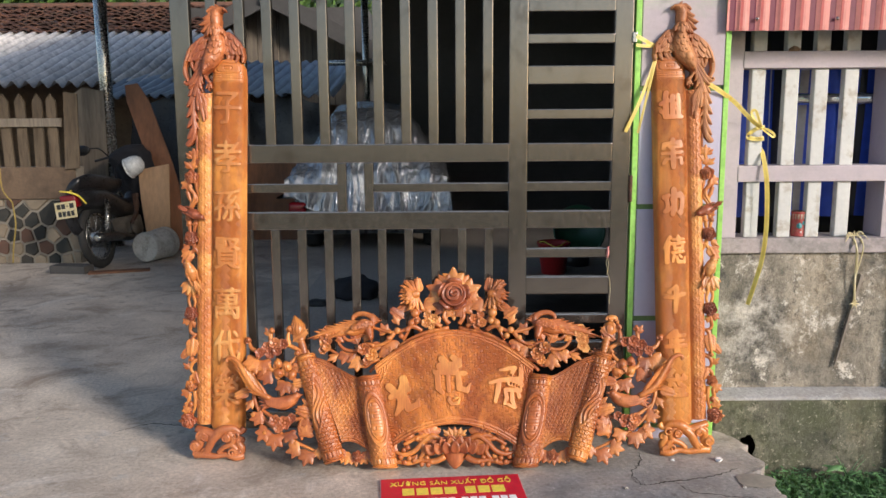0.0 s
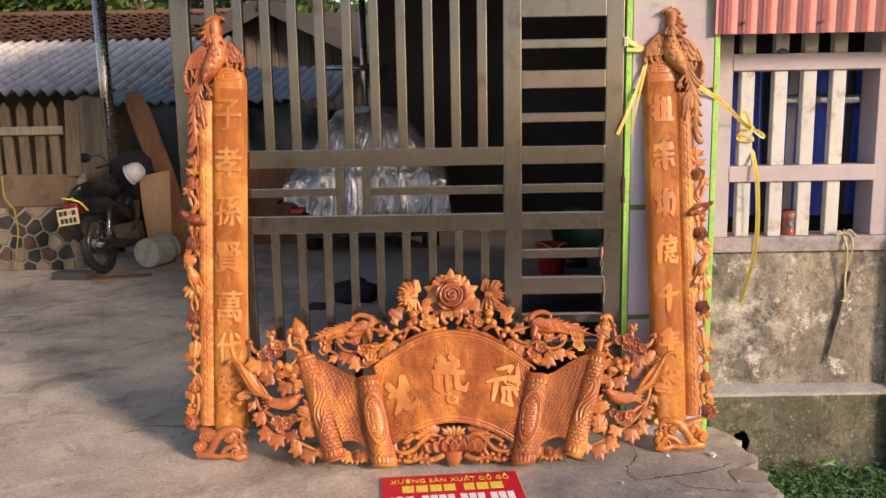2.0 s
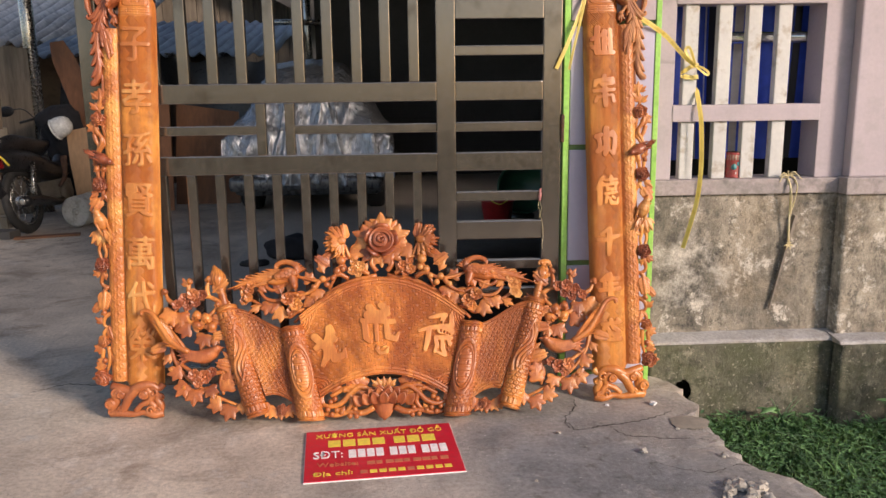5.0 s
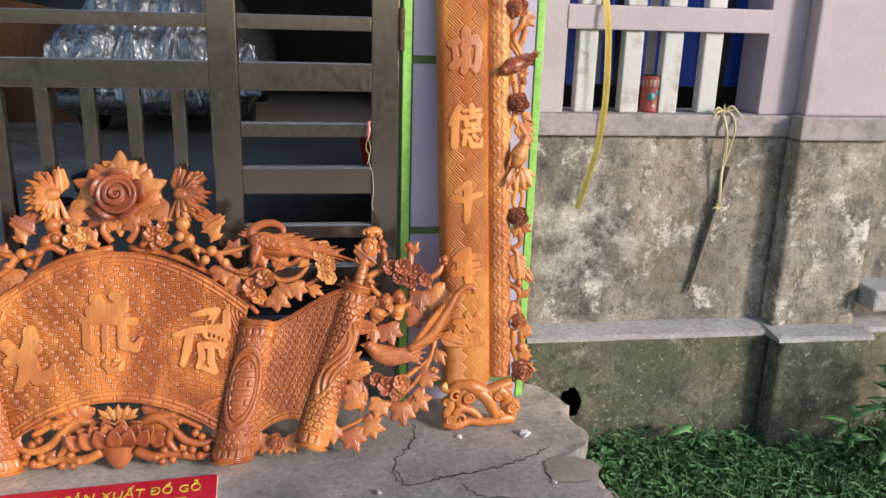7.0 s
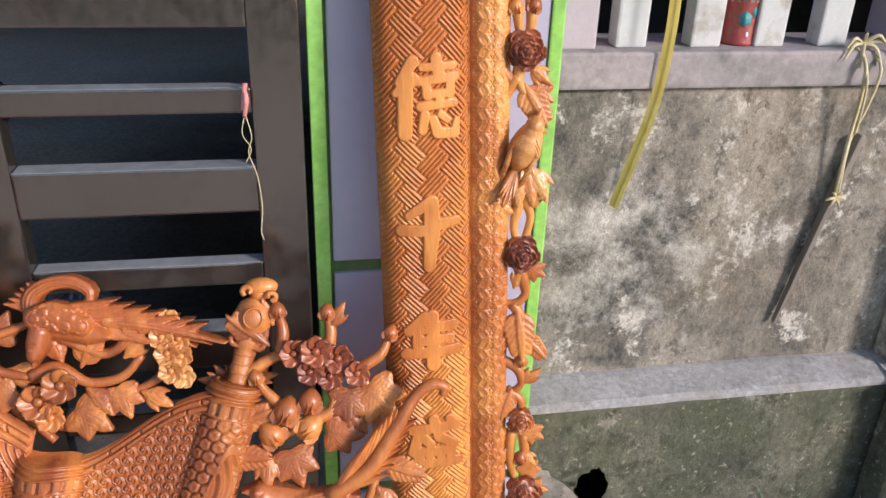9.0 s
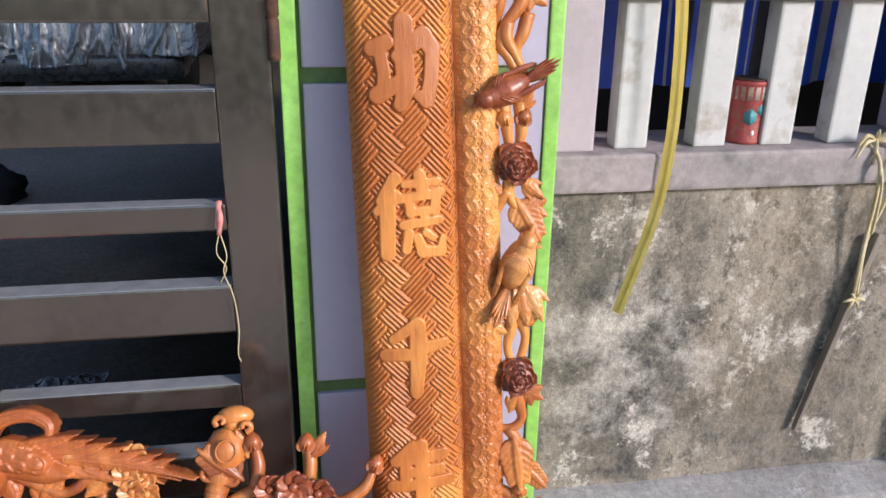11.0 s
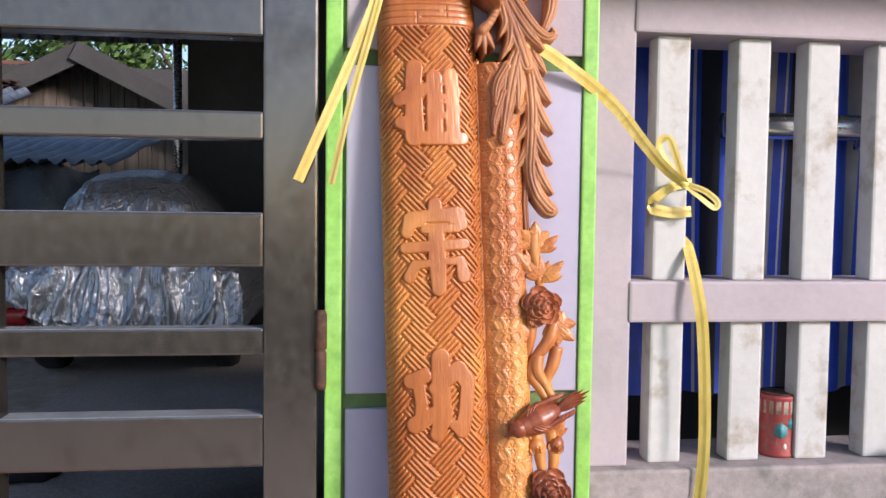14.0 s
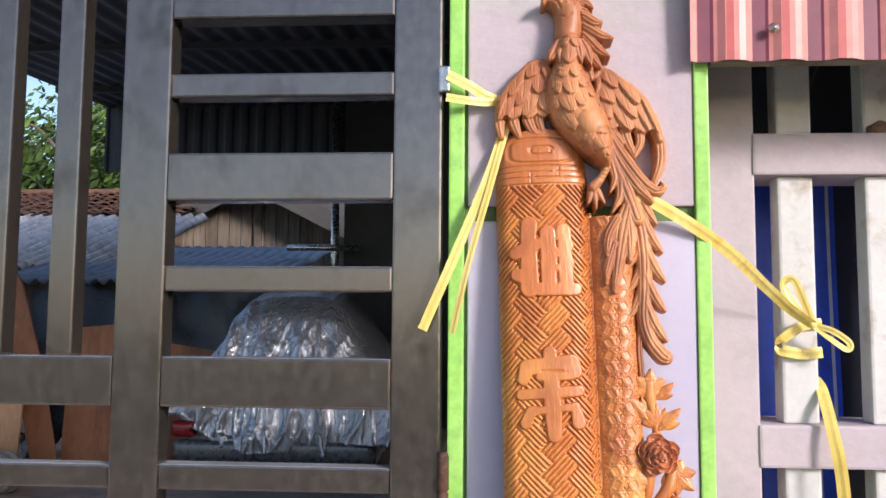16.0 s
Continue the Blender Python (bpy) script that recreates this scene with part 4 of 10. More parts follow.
def gate_thread():
    t = thing("thread", pose(0, 0, 0), "pink and white thread tied to a gate rail", "thread")
    bm = bmesh.new()
    tube(bm, [(0.862, 3.404, 0.836), (0.864, 3.399, 0.815), (0.860, 3.400, 0.79)], [0.002, 0.0045, 0.003], 6)
    tube(bm, [(0.864, 3.402, 0.838), (0.858, 3.402, 0.80)], [0.004, 0.003], 6)
    part("tuft", bm, PINK, t)
    bm = bmesh.new()
    tube(bm, [(0.862, 3.402, 0.79), (0.868, 3.399, 0.76), (0.862, 3.4, 0.735), (0.872, 3.4, 0.70), (0.876, 3.40, 0.65), (0.872, 3.40, 0.61), (0.875, 3.40, 0.595)], 0.0009, 5)
    tube(bm, [(0.861, 3.402, 0.795), (0.855, 3.399, 0.765), (0.866, 3.4, 0.742), (0.857, 3.4, 0.72)], 0.0008, 5)
    part("loose_end", bm, STRING, t)


gate_thread()

# ---- beyond the gate: shed, houses, trees ----
def slope_sheet(name, x0, x1, y0, z0, y1, z1, pitch, depth, material, label, wave="sine"):
    """A corrugated roof slope from its eave (y0, z0) to its upper edge (y1, z1)."""
    n = int((x1 - x0) / pitch * 10)
    xs = np.linspace(x0, x1, n)
    w = depth * 0.5 * np.sin(xs / pitch * 2 * np.pi)
    rows = []
    for k in range(9):
        t = k / 8
        step = 0.03 * (1 - (t * 2.999) % 1.0)
        rows.append(np.stack([xs, np.full(n, y0 + (y1 - y0) * t), z0 + (z1 - z0) * t + w + step], -1))
    P = np.stack(rows)
    Q = np.concatenate([P, P[::-1] - np.array([0, 0, 0.012])], 0)
    return sheet(name, Q, material), label


def shed():
    s = thing("open_shed", pose(0, 0, 0), "dark open shed with a corrugated metal roof", "shed")
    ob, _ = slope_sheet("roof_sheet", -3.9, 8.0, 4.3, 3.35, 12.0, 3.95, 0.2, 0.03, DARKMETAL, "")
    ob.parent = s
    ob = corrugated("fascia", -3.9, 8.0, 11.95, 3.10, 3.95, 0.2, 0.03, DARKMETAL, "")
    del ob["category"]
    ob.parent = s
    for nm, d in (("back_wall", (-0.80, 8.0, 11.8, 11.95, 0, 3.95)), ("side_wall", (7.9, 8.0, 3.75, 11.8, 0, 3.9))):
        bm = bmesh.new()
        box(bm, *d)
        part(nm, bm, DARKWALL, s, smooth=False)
    for y in (5.4, 7.2, 9.0, 10.8):
        bm = bmesh.new()
        box(bm, -3.9, 8.0, y - 0.03, y + 0.03, 3.28 + (y - 4.3) * 0.078, 3.36 + (y - 4.3) * 0.078)
        part("purlin", bm, DARKMETAL, s, smooth=False)
    bm = bmesh.new()
    tube(bm, [(-0.89, 11.7, 0), (-0.89, 11.7, 3.9)], 0.05, 12, 0)
    part("post", bm, GALV, s, "galvanised steel post")
    bm = bmesh.new()
    tube(bm, [(-1.45, 11.65, 2.12), (-0.6, 11.65, 2.12)], 0.04, 10, 0)
    part("gutter_pipe", bm, GALV, s)
    bm = bmesh.new()
    tube(bm, [(-3.385, 8.86, 0), (-3.40, 8.86, 3.68)], 0.066, 18, 0)
    part("post", bm, GALV, s, "galvanised steel post")


shed()


def tiled_house():
    h = thing("tiled_house", pose(0, 0, 0), "low house with a mossy clay tile roof", "house")
    bm = bmesh.new()
    box(bm, -17, -4.2, 14.2, 19.5, -0.3, 2.78)
    part("wall", bm, OLDPLASTER, h, smooth=False)
    cols, rows = 64, 13
    V, F = [], []
    x0, x1, ya, za, yb, zb = -17.2, -3.7, 13.9, 2.74, 17.2, 3.60
    for r in range(rows):
        for c in range(cols):
            xa = x0 + (x1 - x0) * c / cols
            xb = x0 + (x1 - x0) * (c + 0.97) / cols
            t0, t1 = r / rows, (r + 1.25) / rows
            lift = 0.060 + 0.035 * RNG.random()
            sh = 0.02 * (RNG.random() - 0.5)
            k = len(V)
            mid = (xa + xb) / 2
            for x, dz in ((xa, 0.0), (mid, 0.03), (xb, 0.0)):
                V.append((x + sh, ya + (yb - ya) * t0, za + (zb - za) * t0 + lift + dz))
                V.append((x + sh, ya + (yb - ya) * t1, za + (zb - za) * t1 + 0.005 + dz))
                V.append((x + sh, ya + (yb - ya) * t0, za + (zb - za) * t0 + lift + dz - 0.025))
            F += [(k, k + 3, k + 4, k + 1), (k + 3, k + 6, k + 7, k + 4), (k + 2, k + 5, k + 3, k), (k + 5, k + 8, k + 6, k + 3)]
    tagged(raw("roof_tiles", V, F, ROOFTILE, h, smooth=False), kind="stuff")
    bm = bmesh.new()
    bm.faces.new([bm.verts.new(p) for p in ((x0, ya, za), (x1, ya, za), (x1, yb, zb), (x0, yb, zb))])
    bm.faces.new([bm.verts.new(p) for p in ((x0, yb, zb), (x1, yb, zb), (x1, 20.2, 2.74), (x0, 20.2, 2.74))])
    part("roof", bm, ROOFTILE, h, smooth=False)
    bm = bmesh.new()
    tube(bm, [(x0, yb, zb + 0.03), (x1, yb, zb + 0.03)], 0.10, 10, 0)
    part("ridge", bm, ROOFTILE, h)
    ob, _ = slope_sheet("porch_roof", -17, -3.25, 10.9, 1.80, 14.0, 2.80, 0.19, 0.085, FIBRO, "")
    ob.parent = h
    ob["label"] = "weathered grey fibre-cement porch roof"


tiled_house()


def plank_house():
    h = thing("plank_house", pose(0, 0, 0), "small gabled house of weathered grey planks", "house")
    n, x0, x1, pk = 17, -4.60, -1.20, -2.90
    for k in range(n):
        xa, xb = x0 + (x1 - x0) * k / n, x0 + (x1 - x0) * (k + 0.94) / n
        xm = (xa + xb) / 2
        top = 3.46 - abs(xm - pk) * 0.50
        bm = bmesh.new()
        yo = 0.02 * RNG.random()
        box(bm, xa, xb, 15.3 + yo, 15.34 + yo, -0.3, top, 0.004)
        part("plank", bm, OLDPLANK, h, smooth=False)
    bm = bmesh.new()
    box(bm, x0, x1, 15.36, 19, -0.3, 3.36)
    part("wall", bm, DARKWALL, h, smooth=False)
    bm = bmesh.new()
    box(bm, pk - 0.06, pk + 0.06, 15.24, 15.30, 2.0, 3.3, 0.003)
    part("post", bm, BARK, h, smooth=False)
    for sgn in (-1, 1):
        bm = bmesh.new()
        a, b = Vector((pk, 14.75, 3.60)), Vector((pk + sgn * 2.3, 14.75, 2.44))
        dn, dy = Vector((0, 0, -0.10)), Vector((0, 4.6, 0))
        q = [a, b, b + dn, a + dn]
        va, vb = [bm.verts.new(p) for p in q], [bm.verts.new(p + dy) for p in q]
        for i in range(4):
            bm.faces.new((va[i], va[(i + 1) % 4], vb[(i + 1) % 4], vb[i]))
        bm.faces.new(va[::-1])
        bm.faces.new(vb)
        bmesh.ops.recalc_face_normals(bm, faces=bm.faces)
        part("roof", bm, ROOFTILE, h, smooth=False)
        # deep dark boards stand in for the shaded underside of the overhang
        bm = bmesh.new()
        box(bm, 0, 2.5, -0.06, 0.0, -0.26, 0.03, 0.004, Matrix.Translation((pk, 14.74, 3.60)) @ pose(0, 0, 0, 0, math.degrees(math.atan2(1.16, 2.3)), 0 if sgn > 0 else 180))
        part("barge_board", bm, DARKWALL, h, smooth=False)
    ob, _ = slope_sheet("lean_to_roof", -4.0, -1.10, 9.75, 1.60, 12.8, 2.22, 0.15, 0.05, METALROOF, "")
    ob.parent = h
    ob["label"] = "blue-grey corrugated lean-to roof"


plank_house()


def back_boards():
    for x0, x1, y, z, lab in ((-3.6, -2.1, 11.3, 1.85, "dark brown board wall under the lean-to"), (-2.1, -0.85, 11.25, 1.55, "brown panel leaning under the lean-to")):
        bm = bmesh.new()
        n = 5
        for k in range(n):
            xa, xb = x0 + (x1 - x0) * k / n, x0 + (x1 - x0) * (k + 0.97) / n
            box(bm, xa, xb, y, y + 0.04, 0, z - 0.1 * RNG.random(), 0.004)
        tagged(part("board_wall", bm, DARKPLY, smooth=False), lab, "board wall", kind="structure")
    bm = bmesh.new()
    P = np.array([[(-3.5 + 2.3 * i / 24, 9.85 - 0.25 * (j / 8) + 0.06 * noise.noise((i * 0.5, j * 0.6, 0)), 1.60 - 0.22 * j * (0.6 + 0.4 * math.sin(i * 0.4)) * 0.9 - 0.06 * math.sin(i * 0.9)) for i in range(25)] for j in range(9)])
    bm.free()
    Q = np.concatenate([P, P[::-1] + np.array([0, 0.006, 0])], 0)
    tagged(sheet("black_tarpaulin", Q, BLACKPL), "black plastic sheet hanging from the lean-to", "tarpaulin")


back_boards()


def tree(x, y, height, spread, seed):
    r = random.Random(seed)
    t = thing("tree", pose(x, y, -0.24), "leafy green tree behind the houses", "tree", "trees behind the houses")
    bm = bmesh.new()
    tube(bm, [(0, 0, 0), (0.1, 0, height * 0.3), (0.0, 0.1, height * 0.6), (0.1, 0, height * 0.9)], [0.2, 0.16, 0.11, 0.03], 9)
    limbs = []
    for k in range(9):
        a, h0 = r.random() * 6.28, height * (0.35 + 0.5 * r.random())
        e = Vector((math.cos(a) * spread * (0.5 + 0.4 * r.random()), math.sin(a) * spread * 0.7, h0 + height * 0.18 * r.random()))
        tube(bm, [(0.05, 0, h0 * 0.85), (e.x * 0.5, e.y * 0.5, (h0 + e.z) / 2 + 0.1), e], [0.07, 0.045, 0.012], 6)
        limbs.append(e)
    part("trunk", bm, BARK, t)
    V, F = [], []
    for k in range(4200):
        e = limbs[r.randrange(len(limbs))]
        q = e * (0.55 + 0.5 * r.random()) + Vector((r.gauss(0, 0.30), r.gauss(0, 0.30), r.gauss(0.12, 0.26))) * spread * 0.55
        q.z = max(q.z, height * 0.25)
        s = 0.09 + 0.09 * r.random()
        n = Vector((r.gauss(0, 1), r.gauss(0, 1), r.gauss(0.6, 1))).normalized()
        a = n.orthogonal().normalized()
        b = n.cross(a)
        i = len(V)
        V += [q - a * s, q + b * s * 0.45 + n * 0.02, q + a * s, q - b * s * 0.45]
        F.append((i, i + 1, i + 2, i + 3))
    raw("crown", V, F, LEAFM, t, smooth=False)


for k, (x, y, h, s) in enumerate(((-15.5, 23, 7.2, 2.6), (-12.6, 22.2, 6.6, 2.3), (-10.2, 22.6, 7.4, 2.6), (-7.7, 22.0, 6.4, 2.2), (-5.4, 21.8, 6.8, 2.3), (-8.9, 25, 8.5, 3.0), (-13.8, 26, 9.0, 3.0), (-3.2, 23, 6.6, 2.4))):
    tree(x, y, h, s, k)


def wooded_hill():
    """A far wooded slope that closes the view over the roofs."""
    n, m = 60, 14
    P = np.array([[(-60 + 110 * i / (n - 1), 34 + 1.6 * j, -0.5 + 9.5 * (1 - (1 - j / (m - 1)) ** 1.6) + 1.2 * noise.noise((i * 0.35, j * 0.4, 0)) + 0.6 * noise.noise((i * 1.1, j * 1.1, 3))) for i in range(n)] for j in range(m)])
    ob = sheet("backdrop_hill", P, surface("far_woods", (0.045, 0.085, 0.025), (0.07, 0.12, 0.035), (0.02, 0.04, 0.012), rough=0.9, s1=0.5, s2=2.5, bump=1.0, bump_d=0.6, shuffle=False))
    tagged(ob, "wooded green hillside beyond the roofs", "hill", kind="structure")


wooded_hill()

# ---- carved relief patterns (heights in metres) ----
def groove(d, w):
    """1 inside a line of half-width w, soft at its edges."""
    return np.clip(1.25 - np.abs(d) / w, 0, 1)


def herringbone(u, v, w, strips=3):
    """Bundles of strips laid two by one in a herringbone."""
    u, v = (u + v) * 0.70711, (v - u) * 0.70711
    a, b = u / w, v / w
    i, j = np.floor(a), np.floor(b)
    fa, fb = a - i, b - j
    k = np.mod(i - j, 4)
    flat = k < 2
    across = np.where(flat, fb, fa)
    along = np.where(flat, fa + k, fb + (3 - k))
    s = np.abs(np.mod(across * strips, 1) - 0.5) * 2
    h = 1 - np.clip((s - 0.50) * 3.2, 0, 1)
    end = np.minimum(along, 2 - along)
    return h * np.clip(end * 9 - 0.4, 0, 1)


def coins(u, v, p, r):
    """Interlocking rings in staggered columns, a six-rayed star cut into each."""
    h = np.full_like(u, 0.25)
    cut = np.zeros_like(u)
    for cu, off in ((0.0, 0.0), (-p * 0.72, 0.5), (p * 0.72, 0.5)):
        base = np.mod(v / p + off, 1) * p - p / 2
        for j in (-1, 0, 1):
            du, dv = u - cu, base + j * p
            d = np.hypot(du, dv)
            band = np.clip(1.5 - np.abs(d - r * 0.93) / 0.0017, 0, 1)
            h = np.maximum(h, band)
            cut = np.maximum(cut, groove(d - r * 0.93, 0.0007))
            a = np.arctan2(dv, du)
            ray = np.abs(np.mod(a / (math.pi / 3) + 0.5, 1) - 0.5) * (math.pi / 3) * d
            cut = np.maximum(cut, (d < r * 0.27) * np.clip(1.6 - ray / 0.0007, 0, 1))
    return h - 0.75 * cut


def rosettes(u, v, p):
    h = np.zeros_like(u)
    for a, b in ((0, 0), (0.5, 0.5)):
        du = (np.mod(u / p + a, 1) - 0.5) * p
        dv = (np.mod(v / (p * 1.5) + b, 1) - 0.5) * p * 1.5
        d = np.hypot(du, dv)
        sp = np.cos(d / p * 20 + np.arctan2(dv, du))
        h = np.maximum(h, np.clip(1.2 - d / (p * 0.55), 0, 1) * (0.6 + 0.4 * sp))
    return h


def hexnet(u, v, p):
    """The net of a turtle shell."""
    best = np.full_like(u, 1e9)
    second = np.full_like(u, 1e9)
    for a, b in ((0, 0), (0.5, 0.5)):
        du = (np.mod(u / p + a, 1) - 0.5) * p
        dv = (np.mod(v / (p * 1.7) + b, 1) - 0.5) * p * 1.7
        for ou in (-1, 0, 1):
            d = np.hypot(du + ou * p, dv)
            second = np.minimum(second, np.maximum(best, d))
            best = np.minimum(best, d)
    return np.clip((second - best) / (p * 0.2), 0, 1) * (1 - 0.25 * np.clip(1 - best / (p * 0.25), 0, 1))


def stroke_field(box_, strokes, holes=(), width=0.10, step=0.0011):
    """A brush-written sign as the signed distance to its strokes (negative inside), on a grid; box_ bounds the drawing."""
    x0, y0, x1, y1 = box_
    k = width / (x1 - x0)
    height = (y1 - y0) * k
    pad = 0.006
    X, Y = np.meshgrid(np.arange(-width / 2 - pad, width / 2 + pad, step), np.arange(-height / 2 - pad, height / 2 + pad, step))
    best = np.full_like(X, 1.0)
    place = lambda x, y: ((x - (x0 + x1) / 2) * k, ((y0 + y1) / 2 - y) * k)
    for line in strokes:
        for a, b in zip(line, line[1:]):
            (ax, ay), (bx, by) = place(a[0], a[1]), place(b[0], b[1])
            ex, ey = bx - ax, by - ay
            t = np.clip(((X - ax) * ex + (Y - ay) * ey) / (ex * ex + ey * ey + 1e-12), 0, 1)
            d = np.hypot(X - ax - t * ex, Y - ay - t * ey) - k * (a[2] + (b[2] - a[2]) * t)
            q = np.clip(0.5 + 0.5 * (best - d) / 0.0012, 0, 1)
            best = best + (d - best) * q - 0.0012 * q * (1 - q)
    for hx, hy, hw, hh in holes:
        cx, cy = place(hx, hy)
        inside = np.maximum(np.abs(X - cx) - 0.5 * hw * k, np.abs(Y - cy) - 0.7 * hh * k)
        best = np.maximum(best, -inside)
    return X, Y, best


def raised(name, X, V, D, B, height, material, parent):
    """Brush strokes standing out of a surface at depth D; where the strokes end they dive into it."""
    h = np.clip((B - 0.5) / 0.42, -0.7, 1)
    h = np.where(h > 0, np.sqrt(np.clip(1 - (1 - h) ** 2, 0, 1)), h * 0.8) * height
    P = np.stack([X, -(D + h), V], -1)
    keep = B > 0.32
    nv, nu = B.shape
    idx = np.arange(nv * nu).reshape(nv, nu)
    q = np.stack([idx[:-1, :-1], idx[:-1, 1:], idx[1:, 1:], idx[1:, :-1]], -1)
    m = keep[:-1, :-1] | keep[:-1, 1:] | keep[1:, 1:] | keep[1:, :-1]
    q = q[m]
    used, inv = np.unique(q, return_inverse=True)
    return raw(name, P.reshape(-1, 3)[used].tolist(), inv.reshape(-1, 4).tolist(), material, parent)


# ---- carved pieces shared by the boards and the scroll ----
def flat_sign(name, X, V, D, sd, height, material, parent):
    """A flat-topped sign with rounded shoulders on a surface at depth D; its skirt dives below the surface."""
    t = np.clip(-sd / 0.0022, -0.6, 1)
    h = np.where(t > 0, np.sqrt(np.clip(1 - (1 - t) ** 2, 0, 1)) * height, t * 0.012)
    P = np.stack([X, -(D + h), V], -1)
    keep = sd < 0.0013
    nv, nu = sd.shape
    idx = np.arange(nv * nu).reshape(nv, nu)
    q = np.stack([idx[:-1, :-1], idx[:-1, 1:], idx[1:, 1:], idx[1:, :-1]], -1)
    q = q[keep[:-1, :-1] | keep[:-1, 1:] | keep[1:, 1:] | keep[1:, :-1]]
    used, inv = np.unique(q, return_inverse=True)
    return raw(name, P.reshape(-1, 3)[used].tolist(), inv.reshape(-1, 4).tolist(), material, parent)


class Carving:
    """A pierced relief: strokes of wood laid over one another on a grid, each with its own depth and dome."""

    def begin(self, u0, u1, v0, v1, step):
        self.u, self.v = np.arange(u0, u1, step), np.arange(v0, v1, step)
        self.U, self.V = np.meshgrid(self.u, self.v)
        self.H = np.full(self.U.shape, -1.0)
        return self

    def near(self, line, wide):
        """Window of the grid round a line, with the signed offset, width and progress at each cell."""
        pts = [Vector(p) for p in line]
        pts = smooth_line(pts, 5) if len(pts) > 2 else pts
        pad = wide + max(p[2] for p in pts)
        i0, i1 = np.searchsorted(self.v, (min(p[1] for p in pts) - pad, max(p[1] for p in pts) + pad))
        j0, j1 = np.searchsorted(self.u, (min(p[0] for p in pts) - pad, max(p[0] for p in pts) + pad))
        win = (slice(i0, i1), slice(j0, j1))
        U, V = self.U[win], self.V[win]
        best, off, wid, run = (np.full(U.shape, q) for q in (9.0, 0.0, 1.0, 0.0))
        n = len(pts) - 1
        for k, (a, b) in enumerate(zip(pts, pts[1:])):
            e = b - a
            t = np.clip(((U - a[0]) * e[0] + (V - a[1]) * e[1]) / (e[0] ** 2 + e[1] ** 2 + 1e-12), 0, 1)
            du, dv = U - a[0] - t * e[0], V - a[1] - t * e[1]
            w = np.maximum(a[2] + (b[2] - a[2]) * t, 1e-4)
            f = np.hypot(du, dv) / w
            m = f < best
            best[m], wid[m], run[m] = f[m], w[m], ((k + t) / n)[m]
            off[m] = (np.sign(du * e[1] - dv * e[0]) * f)[m]
        return win, best, off, wid, run

    def stroke(self, line, base, dome, lines=0, cut=0.0022):
        win, f, off, w, run = self.near(line, 0.001)
        h = base + dome * np.sqrt(np.clip(1 - f ** 2, 0, 1))
        if lines:
            h = h - cut * (0.5 + 0.5 * np.cos(2 * math.pi * (off * lines * 0.5 + (0.0 if lines % 2 == 0 else 0.5)))) ** 5 * (f < 0.95)
        self.H[win] = np.where(f <= 1, np.maximum(self.H[win], h), self.H[win])

    def incise(self, line, depth=0.0015, w=0.0012):
        win, f, off, wid, run = self.near([(p[0], p[1], w) for p in line], 0.004)
        self.H[win] = np.where(self.H[win] > -0.5, self.H[win] - depth * np.exp(-f ** 2), self.H[win])

    def area(self, mask, h):
        self.H = np.where(mask, np.maximum(self.H, h), self.H)

    def shell(self, deep, sx=1, closed=True):
        """Points (across, up, out) and faces of the relief, its rim smoothed, with sides and a back; also the count of smooth faces."""
        keep = self.H > -0.5
        nv, nu = keep.shape
        idx = np.arange(nv * nu).reshape(nv, nu)
        q = np.stack([idx[:-1, :-1], idx[:-1, 1:], idx[1:, 1:], idx[1:, :-1]], -1)[keep[:-1, :-1] & keep[:-1, 1:] & keep[1:, 1:] & keep[1:, :-1]]
        used, inv = np.unique(q, return_inverse=True)
        q = inv.reshape(-1, 4)
        n = len(used)
        P = np.stack([self.U.ravel()[used], self.V.ravel()[used]], -1)
        H = self.H.ravel()[used]
        e = np.concatenate([q[:, [0, 1]], q[:, [1, 2]], q[:, [2, 3]], q[:, [3, 0]]])
        _, first, count = np.unique(e.min(1) * n + e.max(1), return_index=True, return_counts=True)
        rim = e[first[count == 1]]
        for _ in range(3):
            total, deg = np.zeros((n, 2)), np.zeros(n)
            for a, b in ((0, 1), (1, 0)):
                np.add.at(total, rim[:, a], P[rim[:, b]])
                np.add.at(deg, rim[:, a], 1)
            on = deg == 2
            P[on] = 0.4 * P[on] + 0.6 * total[on] / 2
        low = np.clip(H - deep, 0.0, None) if closed else H - deep
        verts = np.concatenate([np.stack([sx * P[:, 0], P[:, 1], H], -1), np.stack([sx * P[:, 0], P[:, 1], low], -1)])
        side = np.stack([rim[:, 1], rim[:, 0], rim[:, 0] + n, rim[:, 1] + n], -1)
        faces = np.concatenate([q, q[:, ::-1] + n, side] if closed else [q, side])
        return verts, faces[:, ::-1] if sx < 0 else faces, len(q) * (2 if closed else 1)

    def mesh(self, name, material, parent, sx, deep):
        verts, faces, soft = self.shell(deep, sx)
        verts = np.stack([verts[:, 0], -verts[:, 2], verts[:, 1]], -1)
        ob = raw(name, verts.tolist(), faces.tolist(), material, parent)
        ob.data.polygons.foreach_set("use_smooth", np.arange(len(faces)) < soft)
        return ob


def relief_bmesh(verts, faces, soft):
    bm = bmesh.new()
    pts = [bm.verts.new(v) for v in verts]
    for k, f in enumerate(faces.tolist()):
        bm.faces.new([pts[i] for i in f]).smooth = k < soft
    for v in [v for v in bm.verts if not v.link_faces]:
        bm.verts.remove(v)
    return bm


